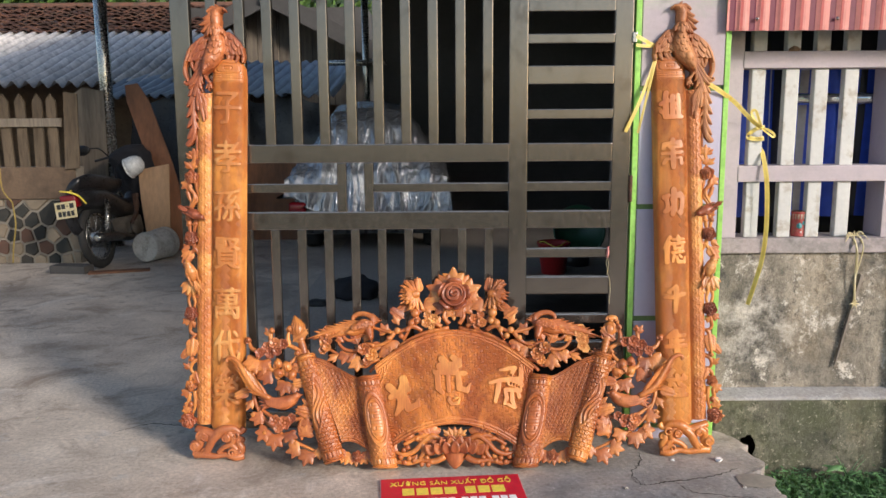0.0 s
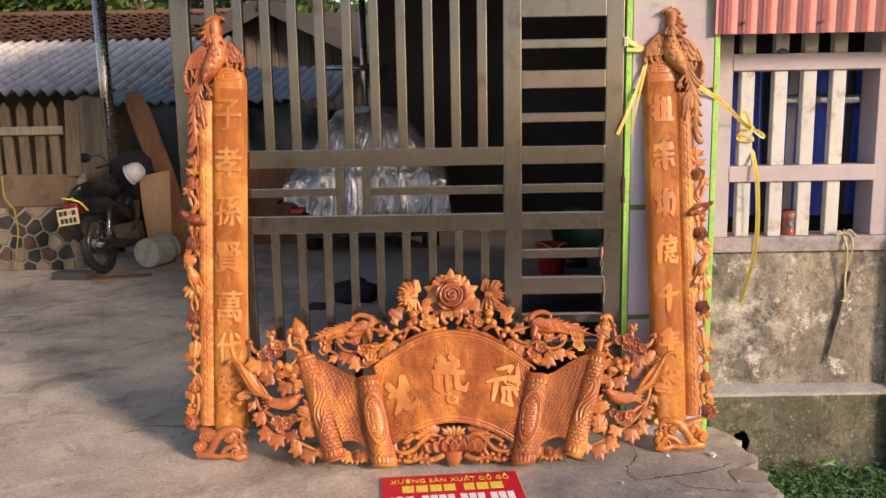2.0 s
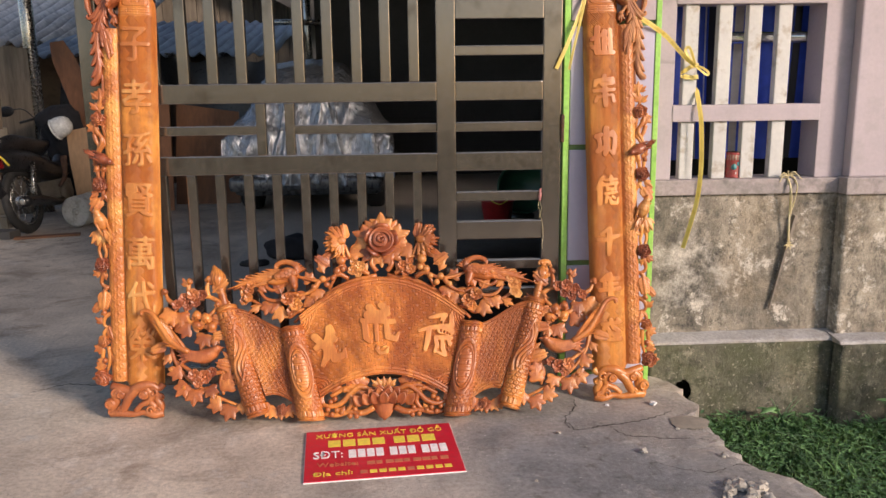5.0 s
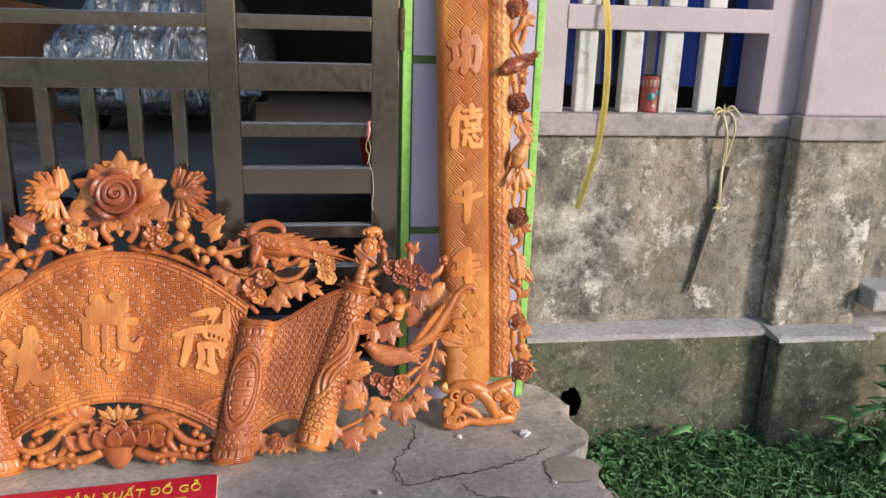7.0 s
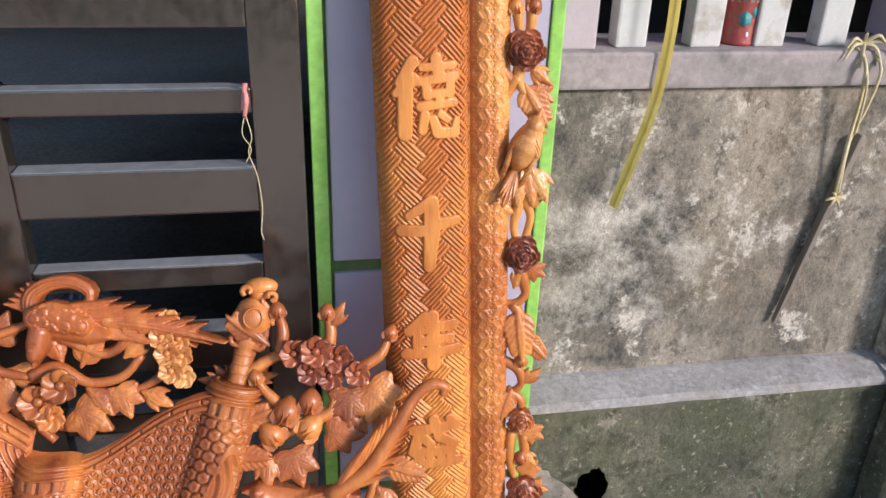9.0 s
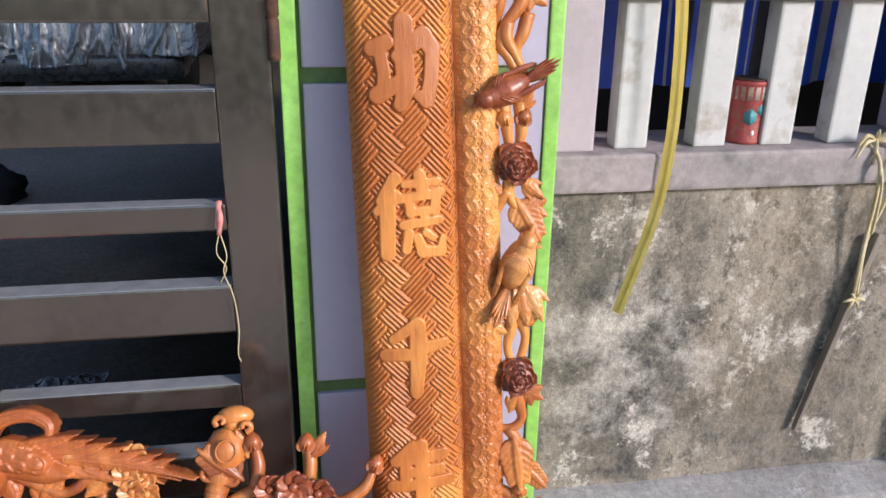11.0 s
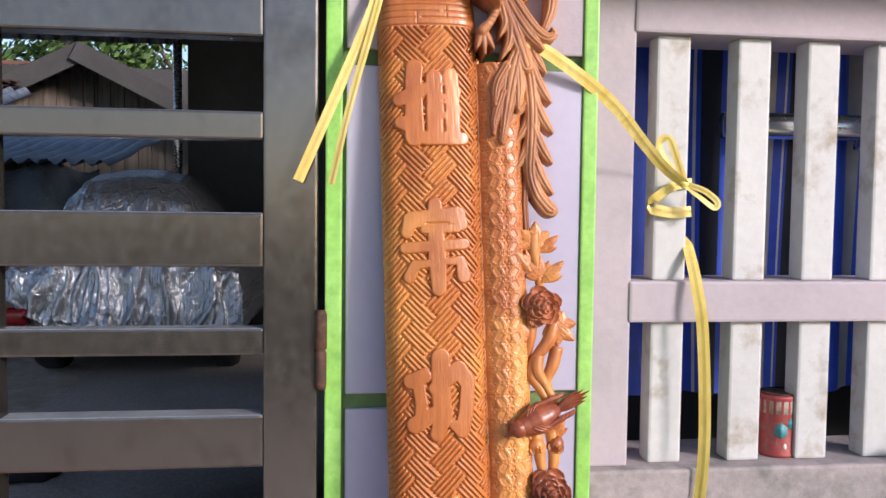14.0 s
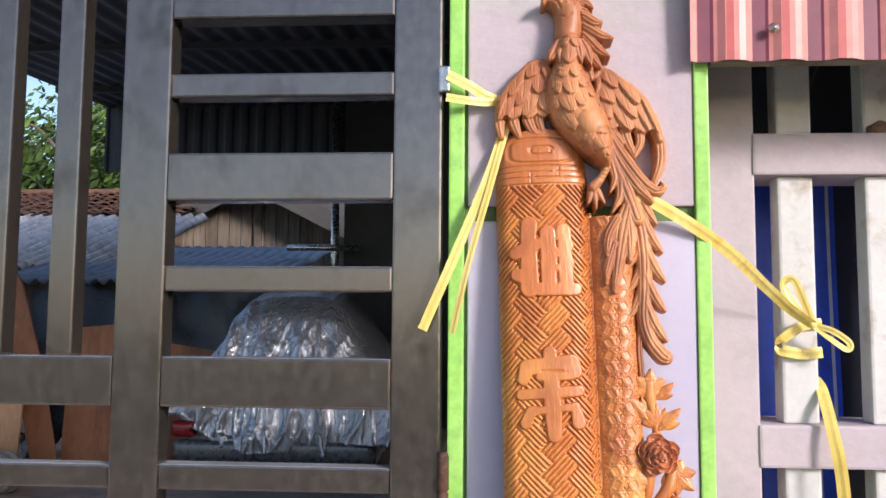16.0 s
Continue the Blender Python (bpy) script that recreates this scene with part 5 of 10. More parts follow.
def leaf_mesh(kind):
    """A carved leaf with incised veins: its length runs along y, its front looks to z."""
    c = Carving().begin(-0.052, 0.052, -0.026, 0.076, 0.0017)
    if kind == "lobed":
        for t, l in ((98, 0.70), (-98, 0.70), (46, 0.90), (-46, 0.90), (0, 1.04)):
            x, y = math.sin(radians(t)), math.cos(radians(t))
            L = 0.046 * l
            for s in (-1, 1):
                a = radians(t + 34 * s)
                for f in (0.36, 0.62):
                    c.stroke(((x * L * f * 0.7, 0.014 + y * L * f * 0.7, 0.0045), (x * L * f + 0.021 * (1.2 - f) * math.sin(a), 0.014 + y * L * f + 0.021 * (1.2 - f) * math.cos(a), 0.0012)), 0.001, 0.0036, 2, 0.0014)
            c.stroke(((0, 0.013, 0.011), (x * L * 0.42, 0.014 + y * L * 0.42, 0.0135), (x * L * 0.74, 0.014 + y * L * 0.74, 0.0080), (x * L, 0.014 + y * L, 0.0010)), 0.002, 0.0046, 6, 0.0018)
        droop, y0 = 3.0, 0.014
    elif kind == "serrated":
        for k in range(6):
            y = 0.004 + 0.0092 * k
            r_ = 0.023 * (1 - 0.085 * k)
            for s in (-1, 1):
                c.stroke(((0, y, 0.0045), (s * 0.55 * r_, y + 0.35 * r_, 0.0072), (s * r_, y + 0.85 * r_, 0.0012)), 0.001, 0.0042, 3, 0.0016)
        c.stroke(((0, -0.004, 0.004), (0, 0.030, 0.0062), (0, 0.056, 0.0046), (0.001, 0.073, 0.0010)), 0.003, 0.0048, 2, 0.0018)
        droop, y0 = 2.2, 0.03
    else:
        for s in (-1, 1):
            c.stroke(((s * 0.003, 0.002, 0.004), (s * 0.013, 0.020, 0.0078), (s * 0.021, 0.040, 0.0010)), 0.001, 0.0042, 4, 0.0016)
        c.stroke(((0, -0.003, 0.005), (0, 0.022, 0.0125), (0, 0.042, 0.0088), (0.001, 0.061, 0.0010)), 0.003, 0.0058, 6, 0.0018)
        droop, y0 = 2.6, 0.02
    c.H = np.where(c.H > -0.5, c.H - droop * (c.U ** 2 + (c.V - y0) ** 2), c.H)
    return relief_bmesh(*c.shell(0.0065, 1, False))


def rose_mesh(r=0.028):
    """An open rose facing z: rings of cupped petals, their rims standing up, round a tight wound heart."""
    c = Carving().begin(-1.15 * r, 1.15 * r, -1.15 * r, 1.15 * r, 0.045 * r)
    for n, rad, size, base, cup, ph in ((5, 0.58, 0.50, 0.30, 0.26, 0.2), (5, 0.44, 0.44, 0.52, 0.30, 0.8), (4, 0.28, 0.38, 0.72, 0.30, 0.3), (3, 0.15, 0.30, 0.88, 0.28, 0.9)):
        for k in range(n):
            a = 2 * math.pi * (k + ph) / n + 0.12 * math.sin(2.3 * k)
            u, v = rad * r * math.cos(a), rad * r * math.sin(a)
            q = size * r * (1 + 0.06 * math.sin(1.7 * k + n))
            c.stroke(((u * 0.94, v * 0.94, q), (u * 1.06, v * 1.06, q)), base * r, -cup * r)
    c.stroke(((0, 0, 0.20 * r), (0.01 * r, 0, 0.20 * r)), 0.72 * r, 0.22 * r)
    c.incise([(0.022 * k * r * math.cos(0.9 * k), 0.022 * k * r * math.sin(0.9 * k)) for k in range(9)], 0.10 * r, 0.030 * r)
    return relief_bmesh(*c.shell(0.42 * r, 1, False))


def rosebud_mesh(r=0.028):
    """A half-open rose facing z: a smooth cup wrapped by broad petals, its heart wound in a spiral."""
    bm = bmesh.new()
    lathe(bm, [(0.30 * r, -0.10 * r), (0.72 * r, 0.06 * r), (0.95 * r, 0.34 * r), (1.0 * r, 0.62 * r), (0.93 * r, 0.74 * r), (0.84 * r, 0.70 * r), (0.72 * r, 0.60 * r), (0.2 * r, 0.66 * r), (0.02 * r, 0.70 * r)], None, 30)
    for k in range(5):
        a = 72 * k + 10
        blade(bm, pose(0, 0, 0.04 * r, 0, 0, a) @ pose(0, 0.55 * r, 0, 48 + 5 * (k % 2), 0, 0), 0.95 * r, 1.25 * r, cup=-0.12, thick=0.08 * r, rise=0.10 * r, curl=-0.22 * r, shape="round", ridge=0.0, nl=10)
    for turns, rad, z in ((0.0, 0.70, 0.70), (2.0, 0.52, 0.76), (4.1, 0.36, 0.82), (1.0, 0.21, 0.86)):
        tube(bm, [((rad * (1 - 0.035 * k)) * r * math.cos(turns + k * 0.62), (rad * (1 - 0.035 * k)) * r * math.sin(turns + k * 0.62), (z + 0.010 * k) * r) for k in range(11)], [0.03 * r] + [0.085 * r] * 9 + [0.03 * r], 8, 4)
    ball(bm, (0, 0, 0.80 * r), (0.12 * r, 0.12 * r, 0.14 * r), seg=10)
    return bm


def blossom_mesh(r=0.02, n=6):
    """A small open flower: flat rounded petals round a beaded eye."""
    bm = bmesh.new()
    for k in range(n):
        a = 360 * k / n
        blade(bm, pose(0, 0, 0.10 * r, 0, 0, a) @ pose(0, 0.16 * r, 0, 14, 8, 0), 0.86 * r, 0.92 * r, cup=0.10, thick=0.14 * r, rise=0.06 * r, curl=0.10 * r, shape="round", ridge=-0.04, nl=6)
    ball(bm, (0, 0, 0.20 * r), (0.27 * r, 0.27 * r, 0.18 * r), seg=10)
    ball(bm, (0, 0, -0.05 * r), (0.4 * r, 0.4 * r, 0.2 * r), seg=8)
    return bm


def bud_mesh(r=0.016):
    bm = bmesh.new()
    lathe(bm, [(0.2 * r, -1.0 * r), (0.75 * r, -0.6 * r), (1.0 * r, 0.0), (0.85 * r, 0.6 * r), (0.4 * r, 1.1 * r), (0.05 * r, 1.3 * r)], seg=12)
    for k in range(5):
        blade(bm, pose(0, 0, 0, 0, 0, 72 * k) @ pose(0, 0.62 * r, -0.8 * r, 82, 0, 0), 1.5 * r, 1.1 * r, cup=-0.3, thick=0.002, rise=0.004, ridge=0.05, nl=4)
    return bm


def peony_mesh():
    """A full peony seen from its side: rows of narrow toothed petals fan out along y, the inner rows proud of the outer."""
    c = Carving().begin(-0.066, 0.066, -0.034, 0.100, 0.0015)
    r = random.Random(5)
    for row, (n, spread, L) in enumerate(((11, 98, 0.088), (10, 82, 0.072), (8, 62, 0.056), (6, 42, 0.041))):
        for k in range(n):
            a = radians(spread * (2 * k / (n - 1) - 1) + r.uniform(-5, 5))
            l = L * r.uniform(0.82, 1.08)
            x, y, o = math.sin(a), math.cos(a), 0.006 * row
            bend = 0.010 * x
            for s in (-1, 1):
                c.stroke(((0.5 * l * x, o + 0.5 * l * y, 0.004), (0.76 * l * x + 0.0075 * s * y, o + 0.76 * l * y - 0.0075 * s * x, 0.001)), 0.002 + 0.0055 * row, 0.004)
            c.stroke(((0.1 * l * x, o + 0.1 * l * y, 0.004), (0.55 * l * x + bend * 0.4, o + 0.55 * l * y, 0.0068), (0.82 * l * x + bend * 0.3, o + 0.82 * l * y, 0.0052), (l * x, o + l * y, 0.0010)), 0.003 + 0.0055 * row, 0.0055, 3, 0.0018)
    c.stroke(((0, 0.006, 0.015), (0, 0.016, 0.014)), 0.018, 0.012, 6)
    c.H = np.where(c.H > -0.5, c.H - 1.2 * (c.U ** 2 + (c.V - 0.02) ** 2), c.H)
    return relief_bmesh(*c.shell(0.012, 1, False))


def bird_mesh():
    """A small perched songbird as a plain carved shape; its length runs along y, its back to z."""
    bm = bmesh.new()
    tube(bm, [(0, -0.040, -0.004), (0, -0.024, 0.0), (0, 0.0, 0.002), (0, 0.020, 0.006), (0, 0.034, 0.012), (0, 0.046, 0.012)], [0.008, 0.020, 0.026, 0.0215, 0.0145, 0.006], 18, 5)
    ball(bm, (0, 0.038, 0.013), (0.0150, 0.0165, 0.0150), seg=16)
    for sg_ in (-1, 1):
        tube(bm, [(sg_ * 0.0110, 0.042, 0.020), (sg_ * 0.0125, 0.046, 0.019), (sg_ * 0.0120, 0.047, 0.015), (sg_ * 0.0125, 0.043, 0.014), (sg_ * 0.0118, 0.040, 0.017)], 0.0012, 6, 3)
        ball(bm, (sg_ * 0.0118, 0.0435, 0.017), 0.0024, seg=8)
    tube(bm, [(0, 0.050, 0.013), (0, 0.060, 0.009), (0, 0.065, 0.004)], [0.0055, 0.0032, 0.0008], 10)
    tube(bm, [(0, 0.050, 0.009), (0, 0.057, 0.004), (0, 0.060, 0.000)], [0.0042, 0.0024, 0.0008], 8)
    for sgn in (-1, 1):
        for k in range(3):
            tube(bm, [(sgn * 0.010, 0.018 - 0.005 * k, 0.0235), (sgn * 0.021, 0.006 - 0.006 * k, 0.017), (sgn * 0.0245 - sgn * 0.002 * k, -0.010 - 0.004 * k, 0.006), (sgn * 0.017, -0.026 - 0.004 * k, 0.007)], [0.001, 0.0028, 0.0026, 0.001], 6, 5)
        for k in range(4):
            blade(bm, pose(sgn * 0.0185, -0.006 - 0.004 * k, 0.016 - 0.004 * k, -8, sgn * 48, 180 - sgn * 9), 0.036 + 0.004 * k, 0.011, cup=-0.2, thick=0.003, rise=0.002, shape="feather", ridge=0.10, nl=5)
    for k in range(5):
        blade(bm, pose(0, -0.030, 0.002, 5, 0, 180 + 6 * (k - 2)), 0.056 + 0.007 * (2 - abs(k - 2)), 0.011, cup=-0.2, thick=0.0045, curl=0.012, shape="leaf", ridge=0.16, nl=6)
    return bm


HIDDEN = {}


def carve(name, key, maker, material, parent, m, label=""):
    """One of the shared carved pieces at the pose m in its board's frame."""
    k = (key, material.name)
    if k not in HIDDEN:
        bm = maker()
        ob = part(name, bm, material, parent, label, smooth="keep")
        ob.matrix_local = m
        HIDDEN[k] = ob
        return ob
    return again(name, HIDDEN[k], m, parent, label)


def leaf(parent, u, v, ang, s=1.0, d=0.01, kind="lobed", material=None, tilt=8, roll=0):
    return carve("leaf", "leaf_" + kind, lambda: leaf_mesh(kind), material or WOOD, parent, facing(u, v, d, ang, tilt, roll, s * 1.18))


def rose(parent, u, v, s=1.0, d=0.02, material=None, ang=80, tilt=0):
    if s > 1.5:
        return carve("rose", "rosebud", rosebud_mesh, material or WOOD_RED, parent, facing(u, v, d, ang, tilt, 0, s * 0.88))
    return carve("rose", "rose", rose_mesh, material or WOOD_RED, parent, facing(u, v, d, ang, tilt, 0, s * 0.76))


def blossom(parent, u, v, s=1.0, d=0.015, material=None, ang=90):
    return carve("blossom", "blossom", blossom_mesh, material or WOOD, parent, facing(u, v, d, ang, 0, 0, s))


def bud(parent, u, v, ang=90, s=1.0, d=0.012, material=None):
    m = facing(u, v, d, ang) @ pose(0, 0, 0, -90, 0, 0) @ Matrix.Scale(s, 4)
    return carve("bud", "bud", bud_mesh, material or WOOD, parent, m)


def songbird(parent, u, v, ang, s=1.0, d=0.02, material=None, roll=0):
    return carve("carved_bird", "bird", bird_mesh, material or WOOD_RED, parent, facing(u, v, d, ang, 0, roll, s * 0.86))


def peony(parent, u, v, ang, s=1.0, d=0.02, material=None, tilt=22):
    return carve("peony", "peony", peony_mesh, material or WOOD, parent, facing(u, v, d, ang, tilt, 0, s))


def vine(parent, pts, r=0.006, material=None, d=0.0):
    bm = bmesh.new()
    for line in pts:
        n = len(line)
        tube(bm, [(p[0], -(p[2] if len(p) > 2 else d), p[1]) for p in line], [r * (1.15 - 0.45 * k / max(1, n - 1)) * (1 + 0.12 * math.sin(k * 2.3)) for k in range(n)], 7, 5)
    return part("vine", bm, material or WOOD, parent)


# ---- the couplet boards ----
ROLL_W, STRIP_W = 0.133, 0.060


def roll_depth(S):
    """The roll's depth across its half-width: nearly flat, falling off at both edges."""
    S = np.clip(np.abs(S), 0, 1)
    return 0.030 * (1 - 0.34 * S ** 2 - 0.66 * S ** 10)


# the raised signs as brush strokes: bounds, strokes of (x, y, half-width), holes, true width
SIGNS = {
    "祖": ((72, 345, 362, 675), (((155, 378, 32), (150, 430, 30), (150, 640, 36)), ((95, 498, 24), (170, 465, 28)), ((100, 585, 24), (150, 600, 34)), ((228, 415, 30), (228, 635, 30)), ((292, 408, 30), (298, 640, 28)), ((190, 646, 26), (334, 648, 24)), ((228, 470, 30), (295, 470, 36)), ((228, 540, 30), (295, 540, 36)), ((170, 470, 20), (228, 440, 20))), ((264, 462, 9, 22), (266, 532, 8, 20), (264, 592, 8, 15), (192, 545, 8, 55)), 0.106),
    "宗": ((133, 35, 315, 290), (((225, 53, 17), (225, 85, 18)), ((152, 124, 14), (164, 92, 20), (282, 82, 22), (294, 106, 16)), ((196, 118, 9), (282, 116, 10)), ((146, 164, 13), (300, 156, 14)), ((226, 120, 20), (228, 200, 22), (230, 270, 18)), ((212, 204, 8), (170, 208, 12), (156, 238, 15)), ((250, 200, 8), (288, 198, 12), (296, 238, 18))), ((230, 102, 60, 3),), 0.098),
    "功": ((105, 78, 405, 455), (((138, 208, 30), (190, 188, 30)), ((165, 210, 26), (180, 300, 24), (175, 370, 26)), ((152, 385, 34), (215, 350, 30), (255, 330, 28)), ((262, 115, 37), (260, 250, 38), (265, 360, 36), (240, 425, 28)), ((235, 240, 25), (335, 168, 36), (370, 215, 34)), ((374, 215, 30), (365, 330, 30), (345, 414, 30), (312, 392, 20))), (), 0.100),
    "德": ((640, 348, 798, 538), (((692, 366, 13), (662, 410, 9)), ((690, 404, 15), (654, 432, 8)), ((675, 428, 16), (672, 520, 15)), ((742, 360, 12), (748, 400, 13)), ((712, 379, 8), (779, 377, 9)), ((702, 408, 9), (785, 400, 10)), ((720, 414, 10), (722, 438, 10)), ((774, 410, 10), (772, 436, 10)), ((720, 436, 8), (774, 434, 9)), ((706, 462, 9), (781, 456, 9)), ((748, 436, 8), (748, 460, 8)), ((716, 480, 10), (710, 514, 9)), ((734, 490, 9), (744, 520, 12), (782, 522, 11), (787, 494, 6)), ((752, 480, 8), (766, 492, 8))), (), 0.106),
    "千": ((130, 380, 425, 740), (((290, 412, 34), (290, 560, 35), (276, 715, 26)), ((262, 420, 24), (190, 468, 20)), ((155, 536, 26), (245, 540, 26)), ((318, 515, 28), (404, 502, 22))), ((205, 497, 38, 3),), 0.100),
    "年": ((0, 0, 100, 104), (((52, 8, 10), (52, 94, 11)), ((40, 8, 8), (14, 32, 8)), ((22, 30, 9), (86, 26, 9)), ((27, 51, 8), (80, 49, 8)), ((9, 73, 9), (93, 70, 9)), ((28, 32, 8), (27, 72, 8))), (), 0.100),
    "盛": ((0, 0, 100, 104), (((14, 26, 9), (90, 21, 9)), ((26, 26, 9), (14, 70, 9)), ((50, 7, 9), (60, 42, 9), (86, 60, 8)), ((34, 43, 8), (44, 57, 8)), ((78, 7, 7), (84, 11, 6)), ((22, 70, 9), (80, 70, 9)), ((22, 70, 9), (24, 92, 9)), ((42, 70, 7), (42, 92, 7)), ((61, 70, 7), (61, 92, 7)), ((80, 70, 9), (79, 92, 9)), ((8, 94, 9), (93, 94, 9))), (), 0.098),
}


def scallops(s, x, deep, wide):
    """Shingled feathers: s runs from root to tip, x across; 0 at a root, 1 at a tip."""
    out = np.zeros_like(s)
    for r in range(int(math.ceil(max(0.0, float(s.max())) / deep)), -2, -1):
        sl = s / deep - r
        xl = (x / wide + 0.5 * (r % 2)) % 1.0 - 0.5
        m = (sl > -0.1) & (sl < 0.75 + 0.75 * np.sqrt(np.clip(1 - 4 * xl ** 2, 0, 1)))
        barb = 0.10 * np.abs(np.sin(xl * 22 + np.sign(xl) * sl * 4))
        out = np.where(m, 0.25 + 0.75 * np.clip(sl / 1.5, 0, 1) ** 1.5 - barb - 0.12 * np.exp(-(xl / 0.04) ** 2) - 0.5 * xl ** 2, out)
    return out


def phoenix(parent, sx):
    """The phoenix finial: one plain carved relief, perched on the roll, its plume hanging down the side."""
    c = Carving().begin(-0.008, 0.262, 1.205, 1.815, 0.0011 if sx > 0 else 0.0017)
    # the plume: a broad grooved stem with barbs swept down and outwards, a rounded tip, a lower stalk
    stem = ((0.180, 1.560, 0.010), (0.192, 1.505, 0.013), (0.203, 1.455, 0.013), (0.207, 1.407, 0.012), (0.205, 1.360, 0.011), (0.201, 1.313, 0.010), (0.208, 1.284, 0.011), (0.222, 1.264, 0.012), (0.227, 1.260, 0.011))
    c.stroke(stem, 0.014, 0.011, 4)
    mid = lambda v: float(np.interp(-v, [-p[1] for p in stem], [p[0] for p in stem]))
    for k in range(6):
        v = 1.492 - 0.0415 * k
        u = mid(v + 0.02)
        c.stroke(((u + 0.002, v + 0.050, 0.007), (u + 0.010, v + 0.026, 0.009), (u + 0.019, v + 0.008, 0.0075), (u + 0.0255, v - 0.002, 0.0035)), 0.015, 0.010, 3)
    for k, v in enumerate((1.432, 1.392, 1.357, 1.318)):
        u = mid(v)
        c.stroke(((u - 0.002, v + 0.034, 0.007), (u - 0.009, v + 0.016, 0.007), (u - 0.019, v + 0.002, 0.005), (u - 0.026, v - 0.006, 0.004)), 0.012, 0.009, 3)
    c.stroke(((0.199, 1.312, 0.006), (0.193, 1.280, 0.006), (0.193, 1.245, 0.0055), (0.195, 1.212, 0.006)), 0.008, 0.010, 2)
    # the lobed leaf lying over the head of the strip
    for line in (((0.190, 1.482, 0.008), (0.181, 1.450, 0.015), (0.172, 1.410, 0.012), (0.161, 1.352, 0.005)), ((0.186, 1.455, 0.009), (0.187, 1.425, 0.009), (0.184, 1.396, 0.004)), ((0.172, 1.455, 0.009), (0.158, 1.430, 0.009), (0.153, 1.402, 0.004)), ((0.165, 1.420, 0.008), (0.153, 1.385, 0.007), (0.150, 1.362, 0.003))):
        c.stroke(line, 0.023, 0.009, 4)
    # tail strands over the hip, one curling up, two hooked
    for line in (((0.162, 1.590, 0.006), (0.184, 1.548, 0.009), (0.208, 1.511, 0.009), (0.226, 1.495, 0.008), (0.238, 1.499, 0.0055), (0.234, 1.508, 0.002)), ((0.160, 1.582, 0.007), (0.178, 1.540, 0.009), (0.200, 1.503, 0.009), (0.220, 1.480, 0.005)), ((0.158, 1.575, 0.008), (0.172, 1.535, 0.010), (0.186, 1.495, 0.011), (0.198, 1.455, 0.010)), ((0.160, 1.560, 0.007), (0.168, 1.532, 0.008), (0.170, 1.512, 0.006), (0.162, 1.494, 0.002)), ((0.168, 1.555, 0.007), (0.177, 1.518, 0.009), (0.176, 1.488, 0.007), (0.163, 1.464, 0.002))):
        c.stroke(line, 0.024, 0.009, 3)
    # wings: shingled coverts under a rounded shoulder, then parted primaries
    for lead, foot, ang, prim in ((((0.146, 1.646), (0.150, 1.672), (0.163, 1.683), (0.191, 1.664), (0.218, 1.637), (0.232, 1.602), (0.238, 1.575)), (1.596, 1.582), 0.30, (((0.166, 1.615, 0.009), (0.170, 1.590, 0.008), (0.184, 1.567, 0.004)), ((0.186, 1.605, 0.009), (0.190, 1.575, 0.0085), (0.199, 1.550, 0.005)), ((0.206, 1.600, 0.009), (0.210, 1.570, 0.007), (0.200, 1.548, 0.005)), ((0.226, 1.605, 0.011), (0.237, 1.566, 0.0085), (0.236, 1.535, 0.008), (0.225, 1.507, 0.005)))), (((0.004, 1.612), (0.008, 1.643), (0.022, 1.662), (0.040, 1.683), (0.057, 1.698), (0.074, 1.698), (0.083, 1.680)), (1.612, 1.616), -0.12, (((0.012, 1.630, 0.009), (0.008, 1.605, 0.0085), (0.010, 1.584, 0.005)), ((0.030, 1.630, 0.010), (0.029, 1.605, 0.009), (0.036, 1.583, 0.005)), ((0.049, 1.630, 0.010), (0.050, 1.606, 0.009), (0.060, 1.586, 0.006), (0.072, 1.586, 0.004)), ((0.068, 1.630, 0.009), (0.066, 1.606, 0.008), (0.070, 1.590, 0.005))))):
        for line in prim:
            c.stroke(line, 0.024, 0.007, 3)
        top = np.interp(c.U, [p[0] for p in lead], [p[1] for p in lead], left=0, right=0)
        low = np.interp(c.U, [lead[0][0], lead[-1][0]], foot)
        depth = top - c.V
        s = depth * 0.93
        x = c.U + ang * (c.V - 1.66)
        h = 0.026 + 0.009 * np.sqrt(np.clip(1 - (1 - np.clip(depth / 0.018, 0, 1)) ** 2, 0, 1)) + 0.0085 * scallops(s + 0.010, x, 0.024, 0.0225) - 0.05 * np.clip(depth, 0, 0.12)
        edge = 0.006 * np.abs(np.sin(x / 0.0225 * math.pi))
        c.area((depth > 0) & (c.V > low - edge), h)
        c.stroke([(p[0] + 0.002 * (1 if ang < 0 else -1), p[1] - 0.006, 0.006) for p in lead[1:]], 0.028, 0.009)
    # body, scaled along its length
    spine = ((0.112, 1.715, 0.020), (0.110, 1.680, 0.023), (0.110, 1.648, 0.035), (0.119, 1.614, 0.037), (0.136, 1.584, 0.032), (0.150, 1.556, 0.018), (0.157, 1.536, 0.007))
    c.stroke(spine, 0.024, 0.036)
    win, f, off, w, run = c.near(spine, 0.001)
    sc = 0.0078 * scallops(run * 0.190 + 0.16 * (off * w) ** 2 / 0.01, off * w * (1 + 0.25 * off ** 2) + 0.0115, 0.0225, 0.024)
    c.H[win] = np.where(f < 0.97, np.maximum(c.H[win], 0.024 + 0.036 * np.sqrt(np.clip(1 - f ** 2, 0, 1)) + sc), c.H[win])
    # thigh, shank and claws
    c.stroke(((0.133, 1.594, 0.020), (0.138, 1.586, 0.021)), 0.052, 0.016)
    c.stroke(((0.136, 1.588, 0.022), (0.147, 1.566, 0.017), (0.155, 1.543, 0.007)), 0.048, 0.013, 5)
